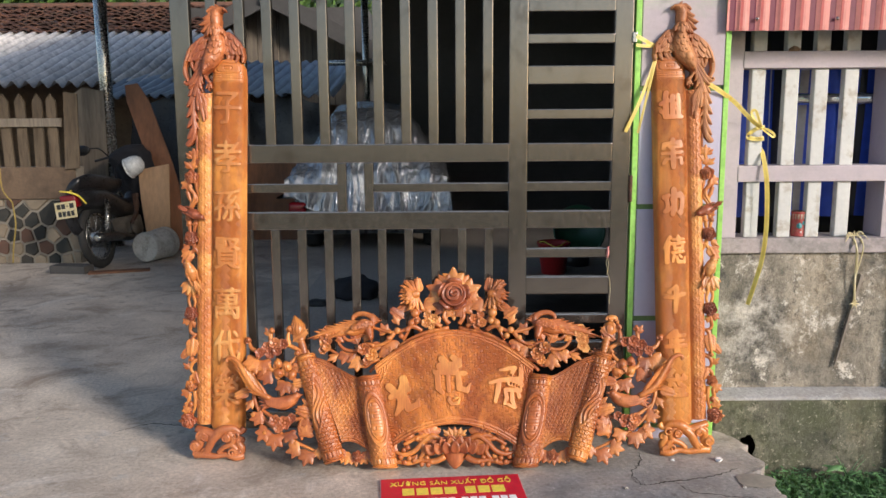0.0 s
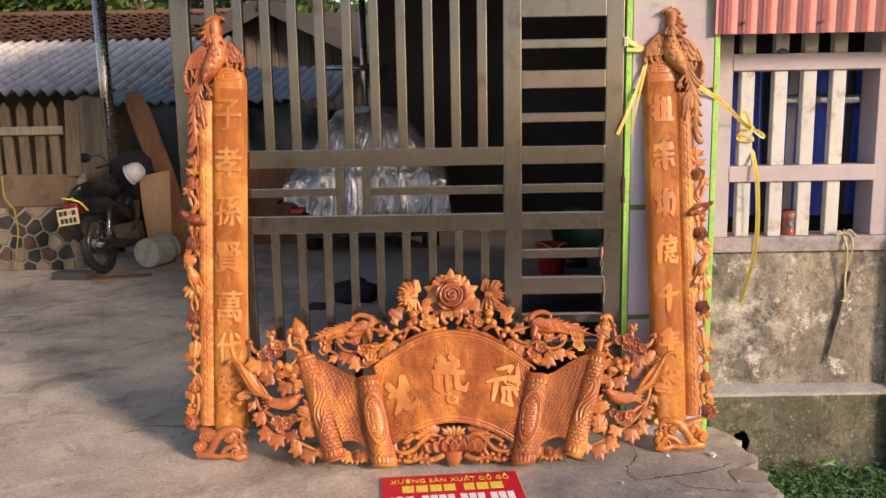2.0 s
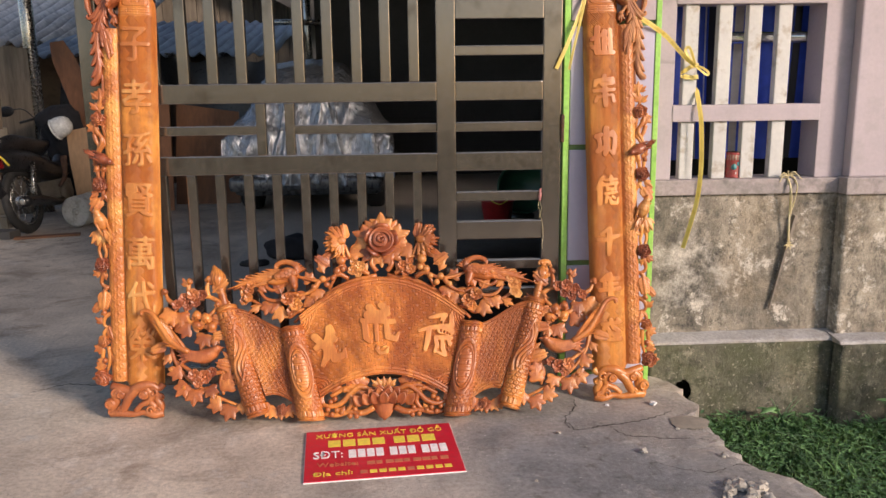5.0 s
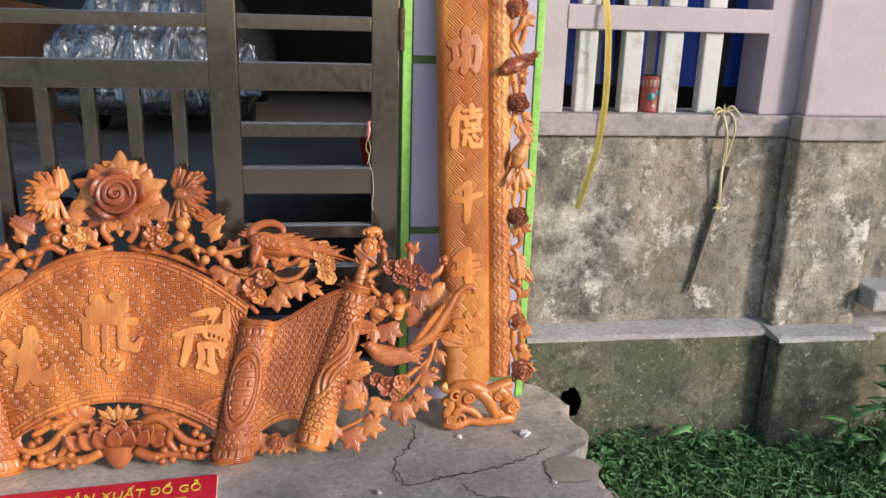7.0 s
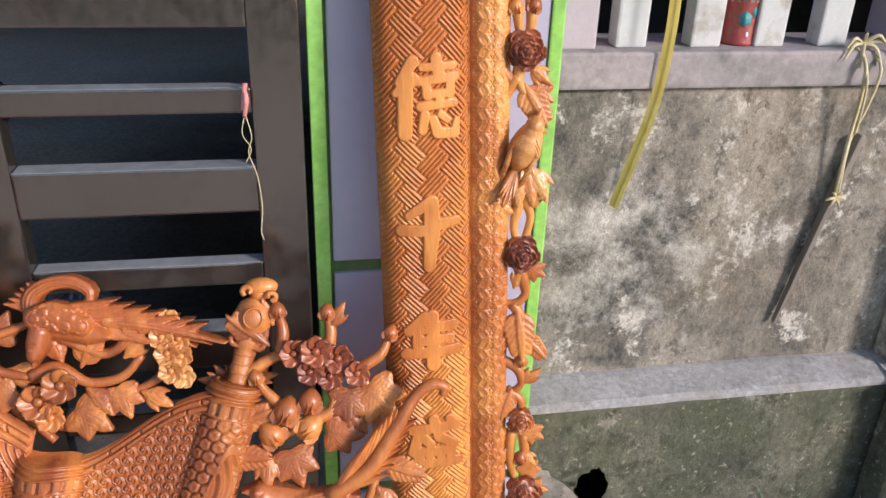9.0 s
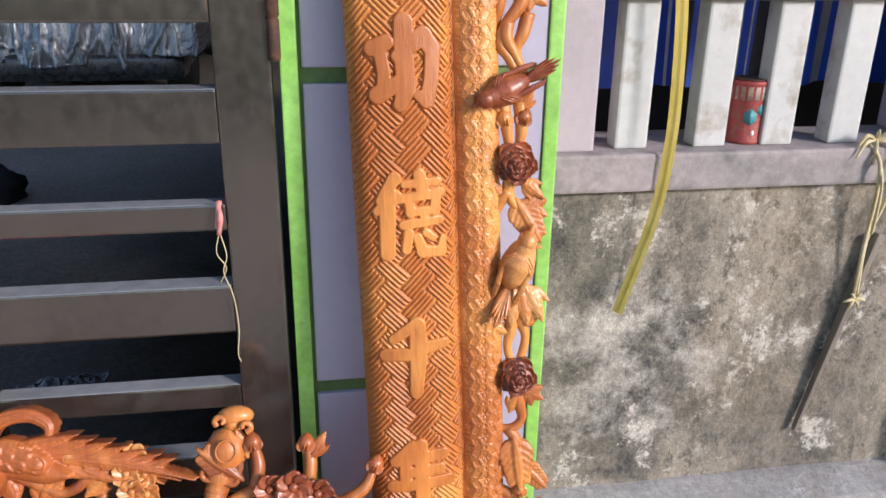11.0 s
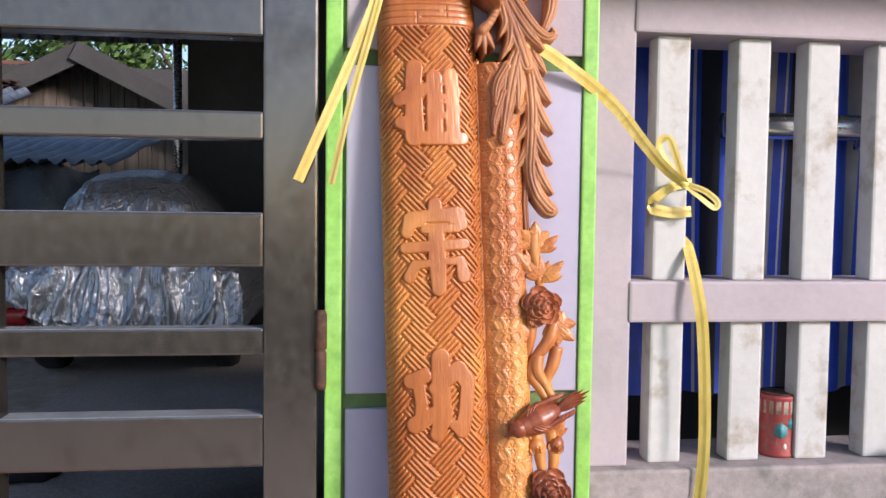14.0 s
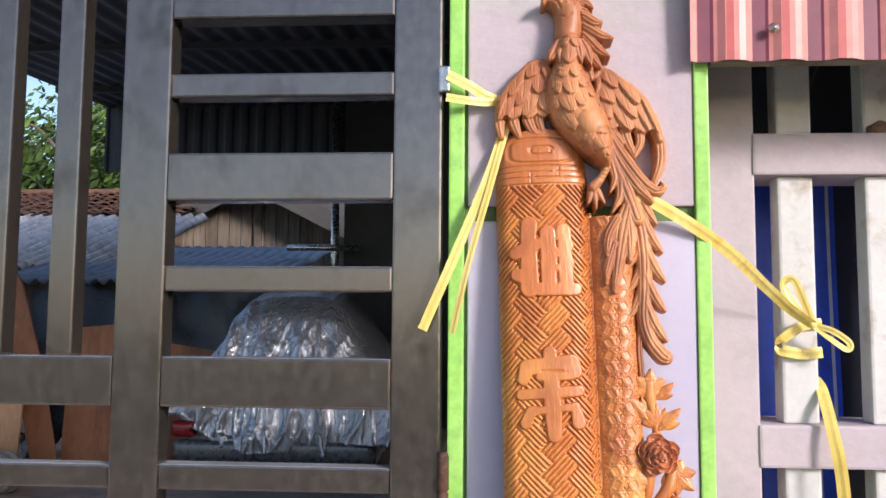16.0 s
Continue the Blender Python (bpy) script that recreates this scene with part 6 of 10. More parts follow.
    c.stroke(((0.154, 1.546, 0.008), (0.157, 1.530, 0.006), (0.150, 1.515, 0.006), (0.138, 1.502, 0.008)), 0.030, 0.009)
    for k in range(5):
        c.incise(((0.148 + 0.0016 * k, 1.512 + 0.006 * k), (0.160, 1.510 + 0.006 * k)), 0.0012, 0.0009)
    for tip in ((0.130, 1.478), (0.141, 1.470), (0.153, 1.478)):
        c.stroke(((0.139, 1.503, 0.007), ((0.139 + tip[0]) / 2, 1.492, 0.006), (*tip, 0.0025)), 0.026, 0.008)
    # mane locks behind the cheek, and the pointed ruff under it
    for k, tip in enumerate(((0.143, 1.664), (0.157, 1.679), (0.169, 1.695), (0.175, 1.722), (0.160, 1.746))):
        v = 1.712 + 0.012 * k
        c.stroke(((0.122, v, 0.006), (0.136, v - 0.010 + 0.002 * k, 0.0085), (0.4 * 0.136 + 0.6 * tip[0], 0.35 * (v - 0.01) + 0.65 * tip[1], 0.0085), (*tip, 0.0035)), 0.030 + 0.003 * k, 0.010, 3)
    for k, tip in enumerate(((0.081, 1.688), (0.142, 1.676), (0.096, 1.683), (0.128, 1.680), (0.112, 1.678))):
        u = 0.096 + 0.55 * (tip[0] - 0.081)
        c.stroke(((u, 1.716, 0.006), ((u + tip[0]) / 2, 1.700, 0.0095), (*tip, 0.001)), 0.046 + 0.002 * k, 0.008, 2)
    # head, hooked beak, crest
    c.stroke(((0.111, 1.730, 0.020), (0.114, 1.752, 0.0215), (0.113, 1.770, 0.021), (0.101, 1.781, 0.0145), (0.087, 1.785, 0.0085), (0.079, 1.783, 0.006), (0.076, 1.777, 0.003)), 0.034, 0.024)
    for line in (((0.104, 1.786, 0.008), (0.110, 1.796, 0.006), (0.115, 1.804, 0.002)), ((0.116, 1.786, 0.009), (0.126, 1.791, 0.007), (0.135, 1.790, 0.003)), ((0.124, 1.778, 0.009), (0.138, 1.781, 0.008), (0.148, 1.773, 0.004)), ((0.126, 1.768, 0.008), (0.136, 1.768, 0.006), (0.143, 1.763, 0.003))):
        c.stroke(line, 0.038, 0.009, 2)
    for line in (((0.077, 1.781), (0.088, 1.782), (0.097, 1.777), (0.101, 1.769)), ((0.100, 1.757), (0.108, 1.753), (0.117, 1.758)), ((0.124, 1.782), (0.129, 1.765), (0.132, 1.745), (0.130, 1.726)), ((0.094, 1.724), (0.105, 1.718), (0.118, 1.718), (0.128, 1.726)), ((0.104, 1.777), (0.110, 1.783), (0.118, 1.780), (0.122, 1.773))):
        c.incise(line, 0.0022, 0.0013)
    c.stroke(((0.110, 1.776, 0.0032), (0.112, 1.776, 0.0032)), 0.056, 0.003)
    return c.mesh("phoenix_finial", WOOD_BIRD if sx > 0 else WOOD_RED, parent, sx, 0.036)


def couplet_board(m, sx, text, res, label):
    """A low rounded roll with seven raised characters, a ring-patterned strip beside it and openwork flowers."""
    b = thing("couplet_board", m, label, "carved board", "pair of couplet boards")
    # the main roll
    v0, v1 = 0.118, 1.594
    nv, nu = int((v1 - v0) / res), int(0.150 / res)
    T, S = np.meshgrid(np.linspace(v0, v1, nv), np.linspace(-1, 1, nu), indexing="ij")
    S = np.sign(S) * (1 - (1 - np.abs(S)) ** 1.25)
    arch = np.clip((T - 1.512) / 0.082, 0, 1)
    half = ROLL_W / 2 * (1 - 0.20 * arch ** 2) * np.clip(1 - arch ** 9, 0.004, 1) ** 0.35
    X = S * half
    D = roll_depth(S) * (1 - 0.18 * arch ** 2)
    arc = X * (1 + 0.10 * S ** 2)
    H = herringbone(arc, T, 0.0240, 4) * (T < 1.508) * (T > 0.128)
    e = np.sqrt((X / 0.047) ** 4 + ((T - 1.560) / 0.0185) ** 4) ** 0.5
    ring = groove(e - 1.0, 0.09) + groove(e - 0.33, 0.06) * ((X < 0.014) | (T > 1.560))
    cap = 1 - np.clip(ring + groove(T - 1.536, 0.0010) + groove(T - 1.5275, 0.0010) * (np.abs(X - 0.016) > 0.003) + groove(T - 1.519, 0.0010) * (np.abs(X + 0.014) > 0.003) + groove(T - 1.509, 0.0012) + groove(X - 0.024, 0.0008) * (T > 1.519) * (T < 1.536) + groove(X + 0.016, 0.0008) * (T > 1.509) * (T < 1.5275), 0, 1)
    H = np.where(T >= 1.507, 0.42 + 0.55 * cap, H)
    R = D + (0.0042 if sx > 0 else 0.0058) * H
    Pm = np.stack([sx * (X + ROLL_W / 2), -R, T], -1)
    if sx < 0:
        Pm = Pm[:, ::-1]
    sheet("roll", Pm, WOOD_GOLD, b, "low rounded roll carved with a herringbone weave", back=0.018)
    # the strip
    s0, s1 = 0.135, 1.462
    nv, nu = int((s1 - s0) / res), int(0.072 / res)
    T, S = np.meshgrid(np.linspace(s0, s1, nv), np.linspace(-1, 1, nu), indexing="ij")
    X = S * STRIP_W / 2
    D = 0.019 * np.sqrt(np.clip(1.02 - S ** 2, 0, 1)) + 0.004
    H = coins(X * (1 + 0.22 * S ** 2), T, 0.0344, 0.0226)
    Pm = np.stack([sx * (X + ROLL_W + STRIP_W / 2 - 0.001), -(D + 0.0027 * H), T], -1)
    if sx < 0:
        Pm = Pm[:, ::-1]
    sheet("strip", Pm, WOOD_GOLD, b, "narrow strip carved with interlocking rings", back=0.018)
    bm = bmesh.new()
    x0, x1 = sorted((sx * (ROLL_W - 0.003), sx * (ROLL_W + 0.003)))
    box(bm, x0, x1, -0.011, 0.016, 0.13, 1.47, 0.0015)
    part("bead", bm, WOOD_PALE, b)
    # the characters
    for ch, vc in zip(text, (1.404, 1.213, 1.021, 0.830, 0.632, 0.460, 0.280)):
        if ch in SIGNS and sx > 0:
            X, Y, sd = stroke_field(*SIGNS[ch][:3], 0.95 * SIGNS[ch][3])
            flat_sign("character", X + sx * ROLL_W / 2, Y + vc, roll_depth(X / (ROLL_W / 2)) + 0.0040, sd - 0.0010, 0.0030, WOOD_CHAR, b)
        else:
            X, Y, B = brush_field(ch, 0.104, 0.124, 0.0034, step=0.0014)
            raised("character", X + sx * ROLL_W / 2, Y + vc, roll_depth(X / (ROLL_W / 2)) + 0.0036, B, 0.0064, WOOD_PALE, b)
    phoenix(b, sx)
    tone = WOOD_GOLD if sx > 0 else WOOD
    # the openwork border, from the plume down to the foot
    q = ROLL_W + STRIP_W - 0.014
    A = lambda a: a if sx > 0 else 180 - a
    vine(b, [[(sx * (q + x), v, d) for x, v, d in line] for line in (
        ((0.024, 1.23, 0.012), (0.024, 1.205, 0.012), (0.028, 1.18, 0.012), (0.032, 1.15, 0.010)),
        ((0.018, 1.115, 0.010), (0.014, 1.085, 0.010), (0.008, 1.055, 0.006)),
        ((0.050, 1.115, 0.010), (0.040, 1.085, 0.014), (0.020, 1.060, 0.014), (0.014, 1.04, 0.012), (0.026, 1.02, 0.014), (0.040, 0.99, 0.014)),
        ((0.052, 1.075, 0.010), (0.044, 1.05, 0.012), (0.036, 1.03, 0.012), (0.042, 1.0, 0.014)),
        ((0.024, 1.065, 0.014), (0.022, 1.045, 0.016), (0.034, 1.022, 0.016), (0.048, 0.996, 0.014)),
        ((0.018, 0.965, 0.010), (0.022, 0.935, 0.012), (0.026, 0.90, 0.012)),
        ((0.040, 0.965, 0.010), (0.042, 0.93, 0.012), (0.036, 0.90, 0.012)),
        ((0.026, 0.87, 0.012), (0.024, 0.845, 0.012), (0.034, 0.825, 0.014)),
        ((0.024, 0.85, 0.012), (0.010, 0.83, 0.008), (0.004, 0.805, 0.004)),
        ((0.018, 0.69, 0.010), (0.026, 0.66, 0.012), (0.020, 0.63, 0.012), (0.026, 0.60, 0.012)),
        ((0.044, 0.70, 0.010), (0.038, 0.67, 0.012), (0.046, 0.64, 0.012), (0.036, 0.60, 0.012)),
        ((0.028, 0.565, 0.012), (0.036, 0.54, 0.012), (0.040, 0.515, 0.012), (0.026, 0.50, 0.010), (0.004, 0.50, 0.004)),
        ((0.020, 0.50, 0.008), (0.034, 0.475, 0.012), (0.030, 0.44, 0.012)),
        ((0.006, 0.40, 0.004), (0.030, 0.385, 0.012), (0.036, 0.355, 0.012), (0.014, 0.335, 0.006)),
        ((0.014, 0.345, 0.006), (0.036, 0.325, 0.012), (0.034, 0.29, 0.012)),
        ((0.022, 0.27, 0.010), (0.018, 0.22, 0.012), (0.028, 0.175, 0.012)),
        ((0.042, 0.26, 0.010), (0.046, 0.215, 0.010), (0.040, 0.17, 0.012)))], 0.0082, tone)
    for u, v, a, s, kind in ((0.026, 1.205, 86, 0.72, "lobed"), (0.034, 1.205, 40, 0.60, "spear"), (0.018, 1.180, 128, 0.70, "spear"), (0.036, 1.165, 42, 0.72, "spear"), (0.030, 1.165, 84, 0.6, "lobed"), (0.050, 1.110, -40, 0.75, "lobed"), (0.012, 1.110, 220, 0.75, "lobed"), (0.052, 1.08, 70, 0.55, "spear"), (0.006, 1.05, 200, 0.55, "spear"), (0.050, 0.955, 60, 0.55, "spear"), (0.012, 0.955, 130, 0.6, "spear"), (0.004, 0.895, 190, 0.75, "lobed"), (0.010, 0.865, 215, 0.7, "lobed"), (0.052, 0.862, -40, 0.7, "spear"), (0.036, 0.836, -62, 1.05, "serrated"), (0.046, 0.832, -30, 0.7, "lobed"), (0.052, 0.775, -12, 0.5, "spear"), (0.020, 0.650, 150, 0.6, "spear"), (0.048, 0.655, 60, 0.6, "spear"), (0.054, 0.56, -30, 0.6, "lobed"), (0.006, 0.575, 200, 0.7, "lobed"), (0.024, 0.53, 70, 0.6, "spear"), (0.030, 0.485, -86, 1.25, "serrated"), (0.016, 0.455, 235, 0.75, "serrated"), (0.044, 0.44, -50, 0.8, "serrated"), (0.040, 0.36, 40, 0.7, "spear"), (0.020, 0.345, -110, 0.8, "serrated"), (0.010, 0.285, 200, 0.7, "lobed"), (0.056, 0.27, -30, 0.7, "lobed"), (0.012, 0.235, 230, 0.7, "spear"), (0.052, 0.225, -50, 0.6, "spear"), (0.006, 0.16, 190, 0.8, "lobed"), (0.074, 0.150, -5, 0.8, "lobed"), (0.06, 0.18, 50, 0.7, "lobed")):
        leaf(b, sx * (q + min(u, 0.044) - 0.002), v, A(a), 0.80 * s, 0.013, kind, tone)
    for u, v, s, mt in ((0.030, 1.130, 1.25, WOOD_RED), (0.032, 0.887, 1.30, WOOD_DEEP), (0.032, 0.585, 1.28, WOOD_DEEP), (0.034, 0.292, 1.05, WOOD), (0.042, 0.150, 1.45, WOOD_RED)):
        rose(b, sx * (q + u), v, s, 0.020, mt, 80 + 20 * math.sin(v * 40))
    for u, v, a in ((0.018, 0.945, 100), (0.044, 0.945, 70), (0.034, 0.40, 95), (0.036, 0.215, 80)):
        bud(b, sx * (q + u), v, A(a), 0.70, 0.014, WOOD)
    songbird(b, sx * (q + 0.018), 0.982, A(205), 0.90, 0.028, WOOD_DEEP, 20 * sx)
    songbird(b, sx * (q + 0.032), 0.752, A(68), 1.05, 0.026, WOOD_PALE, -14 * sx)
    for k in range(5):
        leaf(b, sx * (q + 0.012 + 0.008 * k), 0.716, A(236 + 15 * k), 0.85, 0.012, "spear", WOOD_PALE)
    # the openwork foot
    bm = bmesh.new()
    G = lambda x, v, d: (sx * x, -d, v)
    for line, rad in ((((0.000, 0.012, 0.02), (0.030, 0.008, 0.034), (0.07, 0.016, 0.030), (0.11, 0.010, 0.034), (0.16, 0.016, 0.030), (0.195, 0.012, 0.022)), (0.014, 0.012, 0.009, 0.009, 0.013, 0.013)), (((-0.004, 0.125, 0.02), (0.012, 0.108, 0.026), (0.040, 0.124, 0.03), (0.08, 0.118, 0.034), (0.115, 0.100, 0.03), (0.150, 0.108, 0.028), (0.190, 0.118, 0.02)), (0.011, 0.009, 0.012, 0.016, 0.014, 0.014, 0.012)), (((0.010, 0.090, 0.02), (0.018, 0.066, 0.026), (0.006, 0.044, 0.024), (0.012, 0.018, 0.02)), (0.013, 0.011, 0.012, 0.013)), (((0.060, 0.112, 0.03), (0.040, 0.088, 0.03), (0.046, 0.060, 0.03), (0.076, 0.046, 0.03), (0.100, 0.022, 0.03)), (0.012, 0.012, 0.010, 0.009, 0.008)), (((0.046, 0.060, 0.03), (0.028, 0.040, 0.03), (0.030, 0.018, 0.03)), (0.010, 0.010, 0.010)), (((0.080, 0.116, 0.03), (0.118, 0.082, 0.034), (0.134, 0.050, 0.034), (0.150, 0.020, 0.030)), (0.016, 0.015, 0.013, 0.012)), (((0.150, 0.106, 0.03), (0.176, 0.082, 0.03), (0.170, 0.056, 0.026), (0.190, 0.030, 0.026)), (0.014, 0.013, 0.010, 0.012))):
        tube(bm, [G(*p) for p in line], [1.28 * k for k in rad], 12)
    for x, v, d, r_ in ((0.066, 0.088, 0.034, 0.020), (0.016, 0.024, 0.026, 0.018), (0.192, 0.050, 0.03, 0.022), (0.150, 0.088, 0.034, 0.018), (0.190, 0.020, 0.026, 0.015), (0.006, 0.075, 0.024, 0.013)):
        r_ *= 1.12
        ball(bm, G(x, v, d), (r_, r_ * 0.75, r_), seg=14)
        tube(bm, [Vector(G(x, v, d)) + Vector((r_ * 0.62 * math.cos(t), -r_ * 0.66, r_ * 0.62 * math.sin(t))) for t in (0, 1.2, 2.4, 3.6, 4.8)], r_ * 0.16, 6)
    for x, v, rr, turn in ((0.028, 0.094, 0.018, 1), (0.122, 0.092, 0.020, 1), (0.172, 0.092, 0.018, -1), (0.044, 0.026, 0.015, -1), (0.150, 0.026, 0.016, 1)):
        tube(bm, [G(x + turn * rr * (1 - q_ / 11) * math.cos(q_ * 0.95), v + rr * (1 - q_ / 11) * math.sin(q_ * 0.95), 0.036 + 0.0012 * q_) for q_ in range(9)], [0.0065 - 0.0004 * q_ for q_ in range(9)], 8, 3)
    part("foot", bm, WOOD_GOLD if sx > 0 else WOOD_RED, b, "openwork foot of carved scrolls")
    return b


RIGHT = pose(1.066, 3.262, 0.006, -6.0, 0, 0) @ pose(0, 0, 0, 0, -1.65, 0)
LEFT = pose(-0.628, 3.245, 0.006, -6.0, 0, 0) @ pose(0, 0, 0, 0, 1.5, 0)
couplet_board(RIGHT, 1, "祖宗功德千年盛", 0.0010, "varnished orange wooden couplet board with a phoenix, leaning on the pillar")
couplet_board(LEFT, -1, "子孝孫賢萬代榮", 0.0013, "varnished orange wooden couplet board with a phoenix, leaning on the gate")

# ---- the scroll plaque ----
SCROLL = pose(0.228, 3.115, 0.004, -21.8, 0, 0)
FAN_SIGNS = {
    "light": ((570, 403, 727, 578), (((650, 425, 17), (655, 445, 20), (640, 500, 20)), ((592, 458, 17), (612, 478, 15), (640, 492, 15)), ((600, 500, 14), (668, 468, 16)), ((645, 495, 18), (640, 540, 16), (622, 570, 8)), ((655, 500, 18), (672, 545, 17), (708, 532, 14), (712, 510, 7))), (), 0.150),
    "flow": ((748, 333, 915, 507), (((788, 352, 16), (800, 372, 18)), ((835, 346, 14), (858, 362, 16)), ((780, 384, 17), (858, 378, 17)), ((815, 396, 16), (845, 394, 14)), ((760, 408, 11), (885, 414, 12)), ((770, 420, 13), (774, 474, 13), (790, 492, 9)), ((815, 424, 9), (818, 486, 9)), ((856, 420, 12), (862, 474, 14), (892, 484, 12), (906, 458, 6))), (), 0.158),
    "virtue": ((88, 434, 280, 662), (((152, 458, 9), (200, 449, 13), (232, 447, 13)), ((228, 452, 13), (206, 490, 12)), ((262, 453, 13), (262, 492, 14)), ((99, 523, 10), (150, 509, 13), (262, 503, 15)), ((205, 522, 20), (256, 532, 21)), ((146, 520, 14), (138, 570, 15), (124, 618, 10)), ((180, 558, 13), (254, 562, 13)), ((178, 565, 11), (185, 600, 12), (172, 630, 9)), ((212, 570, 11), (213, 615, 13), (226, 648, 10)), ((242, 562, 12), (250, 596, 11)), ((186, 632, 9), (220, 648, 10))), ((206, 526, 8, 8), (222, 531, 7, 7), (237, 537, 7, 7), (249, 544, 6, 6), (206, 484, 14, 8)), 0.146),
    "hook": ((248, 340, 316, 390), (((262, 350, 7), (258, 362, 8), (274, 380, 9), (300, 376, 9), (309, 356, 5)), ((288, 352, 6), (298, 350, 6))), (), 0.058),
}


def roll_relief(parent, p0, p1, r, kind, label):
    """A turned roll from p0 (bottom) to p1 (top) in the plaque's plane, its skin carved."""
    n, k = 300, 120
    a, c = Vector((p0[0], -p0[2], p0[1])), Vector((p1[0], -p1[2], p1[1]))
    ax = (c - a).normalized()
    L = (c - a).length
    side = Vector((0, -1, 0)).cross(ax).normalized()
    frontv = ax.cross(side).normalized()
    if frontv.y > 0:
        frontv, side = -frontv, -side
    T, S = np.meshgrid(np.linspace(0, 1, n), np.linspace(0, 2 * np.pi, k + 1), indexing="ij")
    s = T * L
    w = S * r
    ends = np.maximum.reduce([groove(s - d, 0.0026) for d in (0.006, 0.016, 0.040, L - 0.006, L - 0.015, L - 0.024, L - 0.046)])
    key = np.where(((s > 0.018) & (s < 0.038)) | ((s > L - 0.044) & (s < L - 0.026)), 0.8 * (np.abs(np.mod(w / 0.017, 1) - 0.5) > 0.16), 0)
    front = (S - math.pi / 2) * r
    lean = front - (0.020 if kind == "shell" else 0.0) * np.sin((T - 0.5) * 7)
    e = np.sqrt((lean / (0.62 * r)) ** 2 + ((T - 0.55) / 0.27) ** 2)
    swirl = 0.5 + 0.5 * np.sin((lean + 0.010 * np.sin(s * 40)) / 0.0024)
    skin = hexnet(w, s, 0.0185)
    skin = np.where(e < 0.86, swirl, np.where(e < 1.0, 1.15, skin))
    inner = (s > 0.046) & (s < L - 0.050)
    R = r * (1 + 0.06 * (1 - T)) - 0.002 + 0.0070 * np.where(inner, skin, np.maximum(ends, key))
    A3 = np.array(a)
    P = A3 + s[..., None] * np.array(ax) + (R * np.cos(S))[..., None] * np.array(side) + (R * np.sin(S))[..., None] * np.array(frontv)
    bot = np.repeat(A3[None, None], k + 1, 1)
    rims = []
    for q, f in ((0.90, 0.003), (0.80, 0.003), (0.76, -0.004), (0.62, -0.004), (0.58, 0.002), (0.46, 0.002), (0.42, -0.003), (0.02, -0.002)):
        rims.append((np.array(c) + f * np.array(ax)) + q * (P[-1] - np.array(c)))
    P = np.concatenate([bot, P, np.stack(rims)], 0)
    return sheet("roll", P, WOOD, parent, label)


def fold_relief(parent, sg):
    """The half-round fold between the fan and a wing, with an oval medallion on it."""
    n, k = 260, 110
    T, S = np.meshgrid(np.linspace(0, 1, n), np.linspace(-1, 1, k), indexing="ij")
    v = 0.008 + T * (0.364 - 0.016 * S * np.abs(S) - 0.008)
    c = 0.272 + 0.072 * T
    r = 0.050 - 0.007 * T
    ang = S * radians(94)
    y = v - 0.008
    L = 0.37
    across = ang * r
    top = np.maximum.reduce([groove(y - d, 0.0025) for d in (0.005, 0.015, 0.038)] + [groove((1 - T) * L - d, 0.0025) for d in (0.004, 0.013, 0.022, 0.042)])
    key = np.where(((y > 0.017) & (y < 0.036)) | (((1 - T) * L > 0.024) & ((1 - T) * L < 0.040)), 0.8 * (np.abs(np.mod(across / 0.017, 1) - 0.5) > 0.16), 0)
    mv, mu = (T - 0.52) / 0.27, (across + 0.004) / 0.040
    e = np.sqrt(mu ** 2 + mv ** 2)
    bars = np.where((np.abs(np.mod(mv * 4.2, 1) - 0.5) < 0.30) & (np.abs(mu) < 0.55) & ~((np.abs(mu - 0.22) < 0.07) & (np.mod(mv * 4.2, 2) < 1)), 1.0, 0.15)
    ripple = 0.5 + 0.5 * np.sin(e * 34)
    skin = np.where(e < 0.70, bars, np.where(e < 1.0, ripple, np.where(e < 1.10, 1.2, rosettes(across, y, 0.0185))))
    H = np.where((y > 0.042) & ((1 - T) * L > 0.046), skin, np.maximum(top, key))
    rr = r - 0.002 + 0.0066 * H
    X = c + rr * np.sin(ang) * 0.98
    D = 0.022 + rr * np.cos(ang)
    P = np.stack([sg * X, -D, v], -1)
    if sg < 0:
        P = P[:, ::-1]
    return sheet("fold", P, WOOD, parent, "half-round fold carved with an oval medallion", back=-0.004)


def fan_weave(u, v):
    """Rows of three long level strips, broken by three short upright ones, each row stepped on from the last."""
    r = np.floor(v / 0.0145)
    a = np.mod(u + 0.0128 * r, 0.0365)
    long_ = np.abs(np.mod(v / 0.0145 * 3, 1) - 0.5) * 2
    short = np.abs(np.mod((a - 0.0255) / 0.011 * 3, 1) - 0.5) * 2
    fv = np.mod(v / 0.0145, 1)
    s = np.where(a < 0.0255, long_, short)
    end = np.where(a < 0.0255, np.minimum(a, 0.0255 - a) / 0.0145, np.minimum(fv, 1 - fv))
    return (1 - np.clip((s - 0.5) * 3.0, 0, 1)) * np.clip(end * 9 - 0.3, 0, 1)


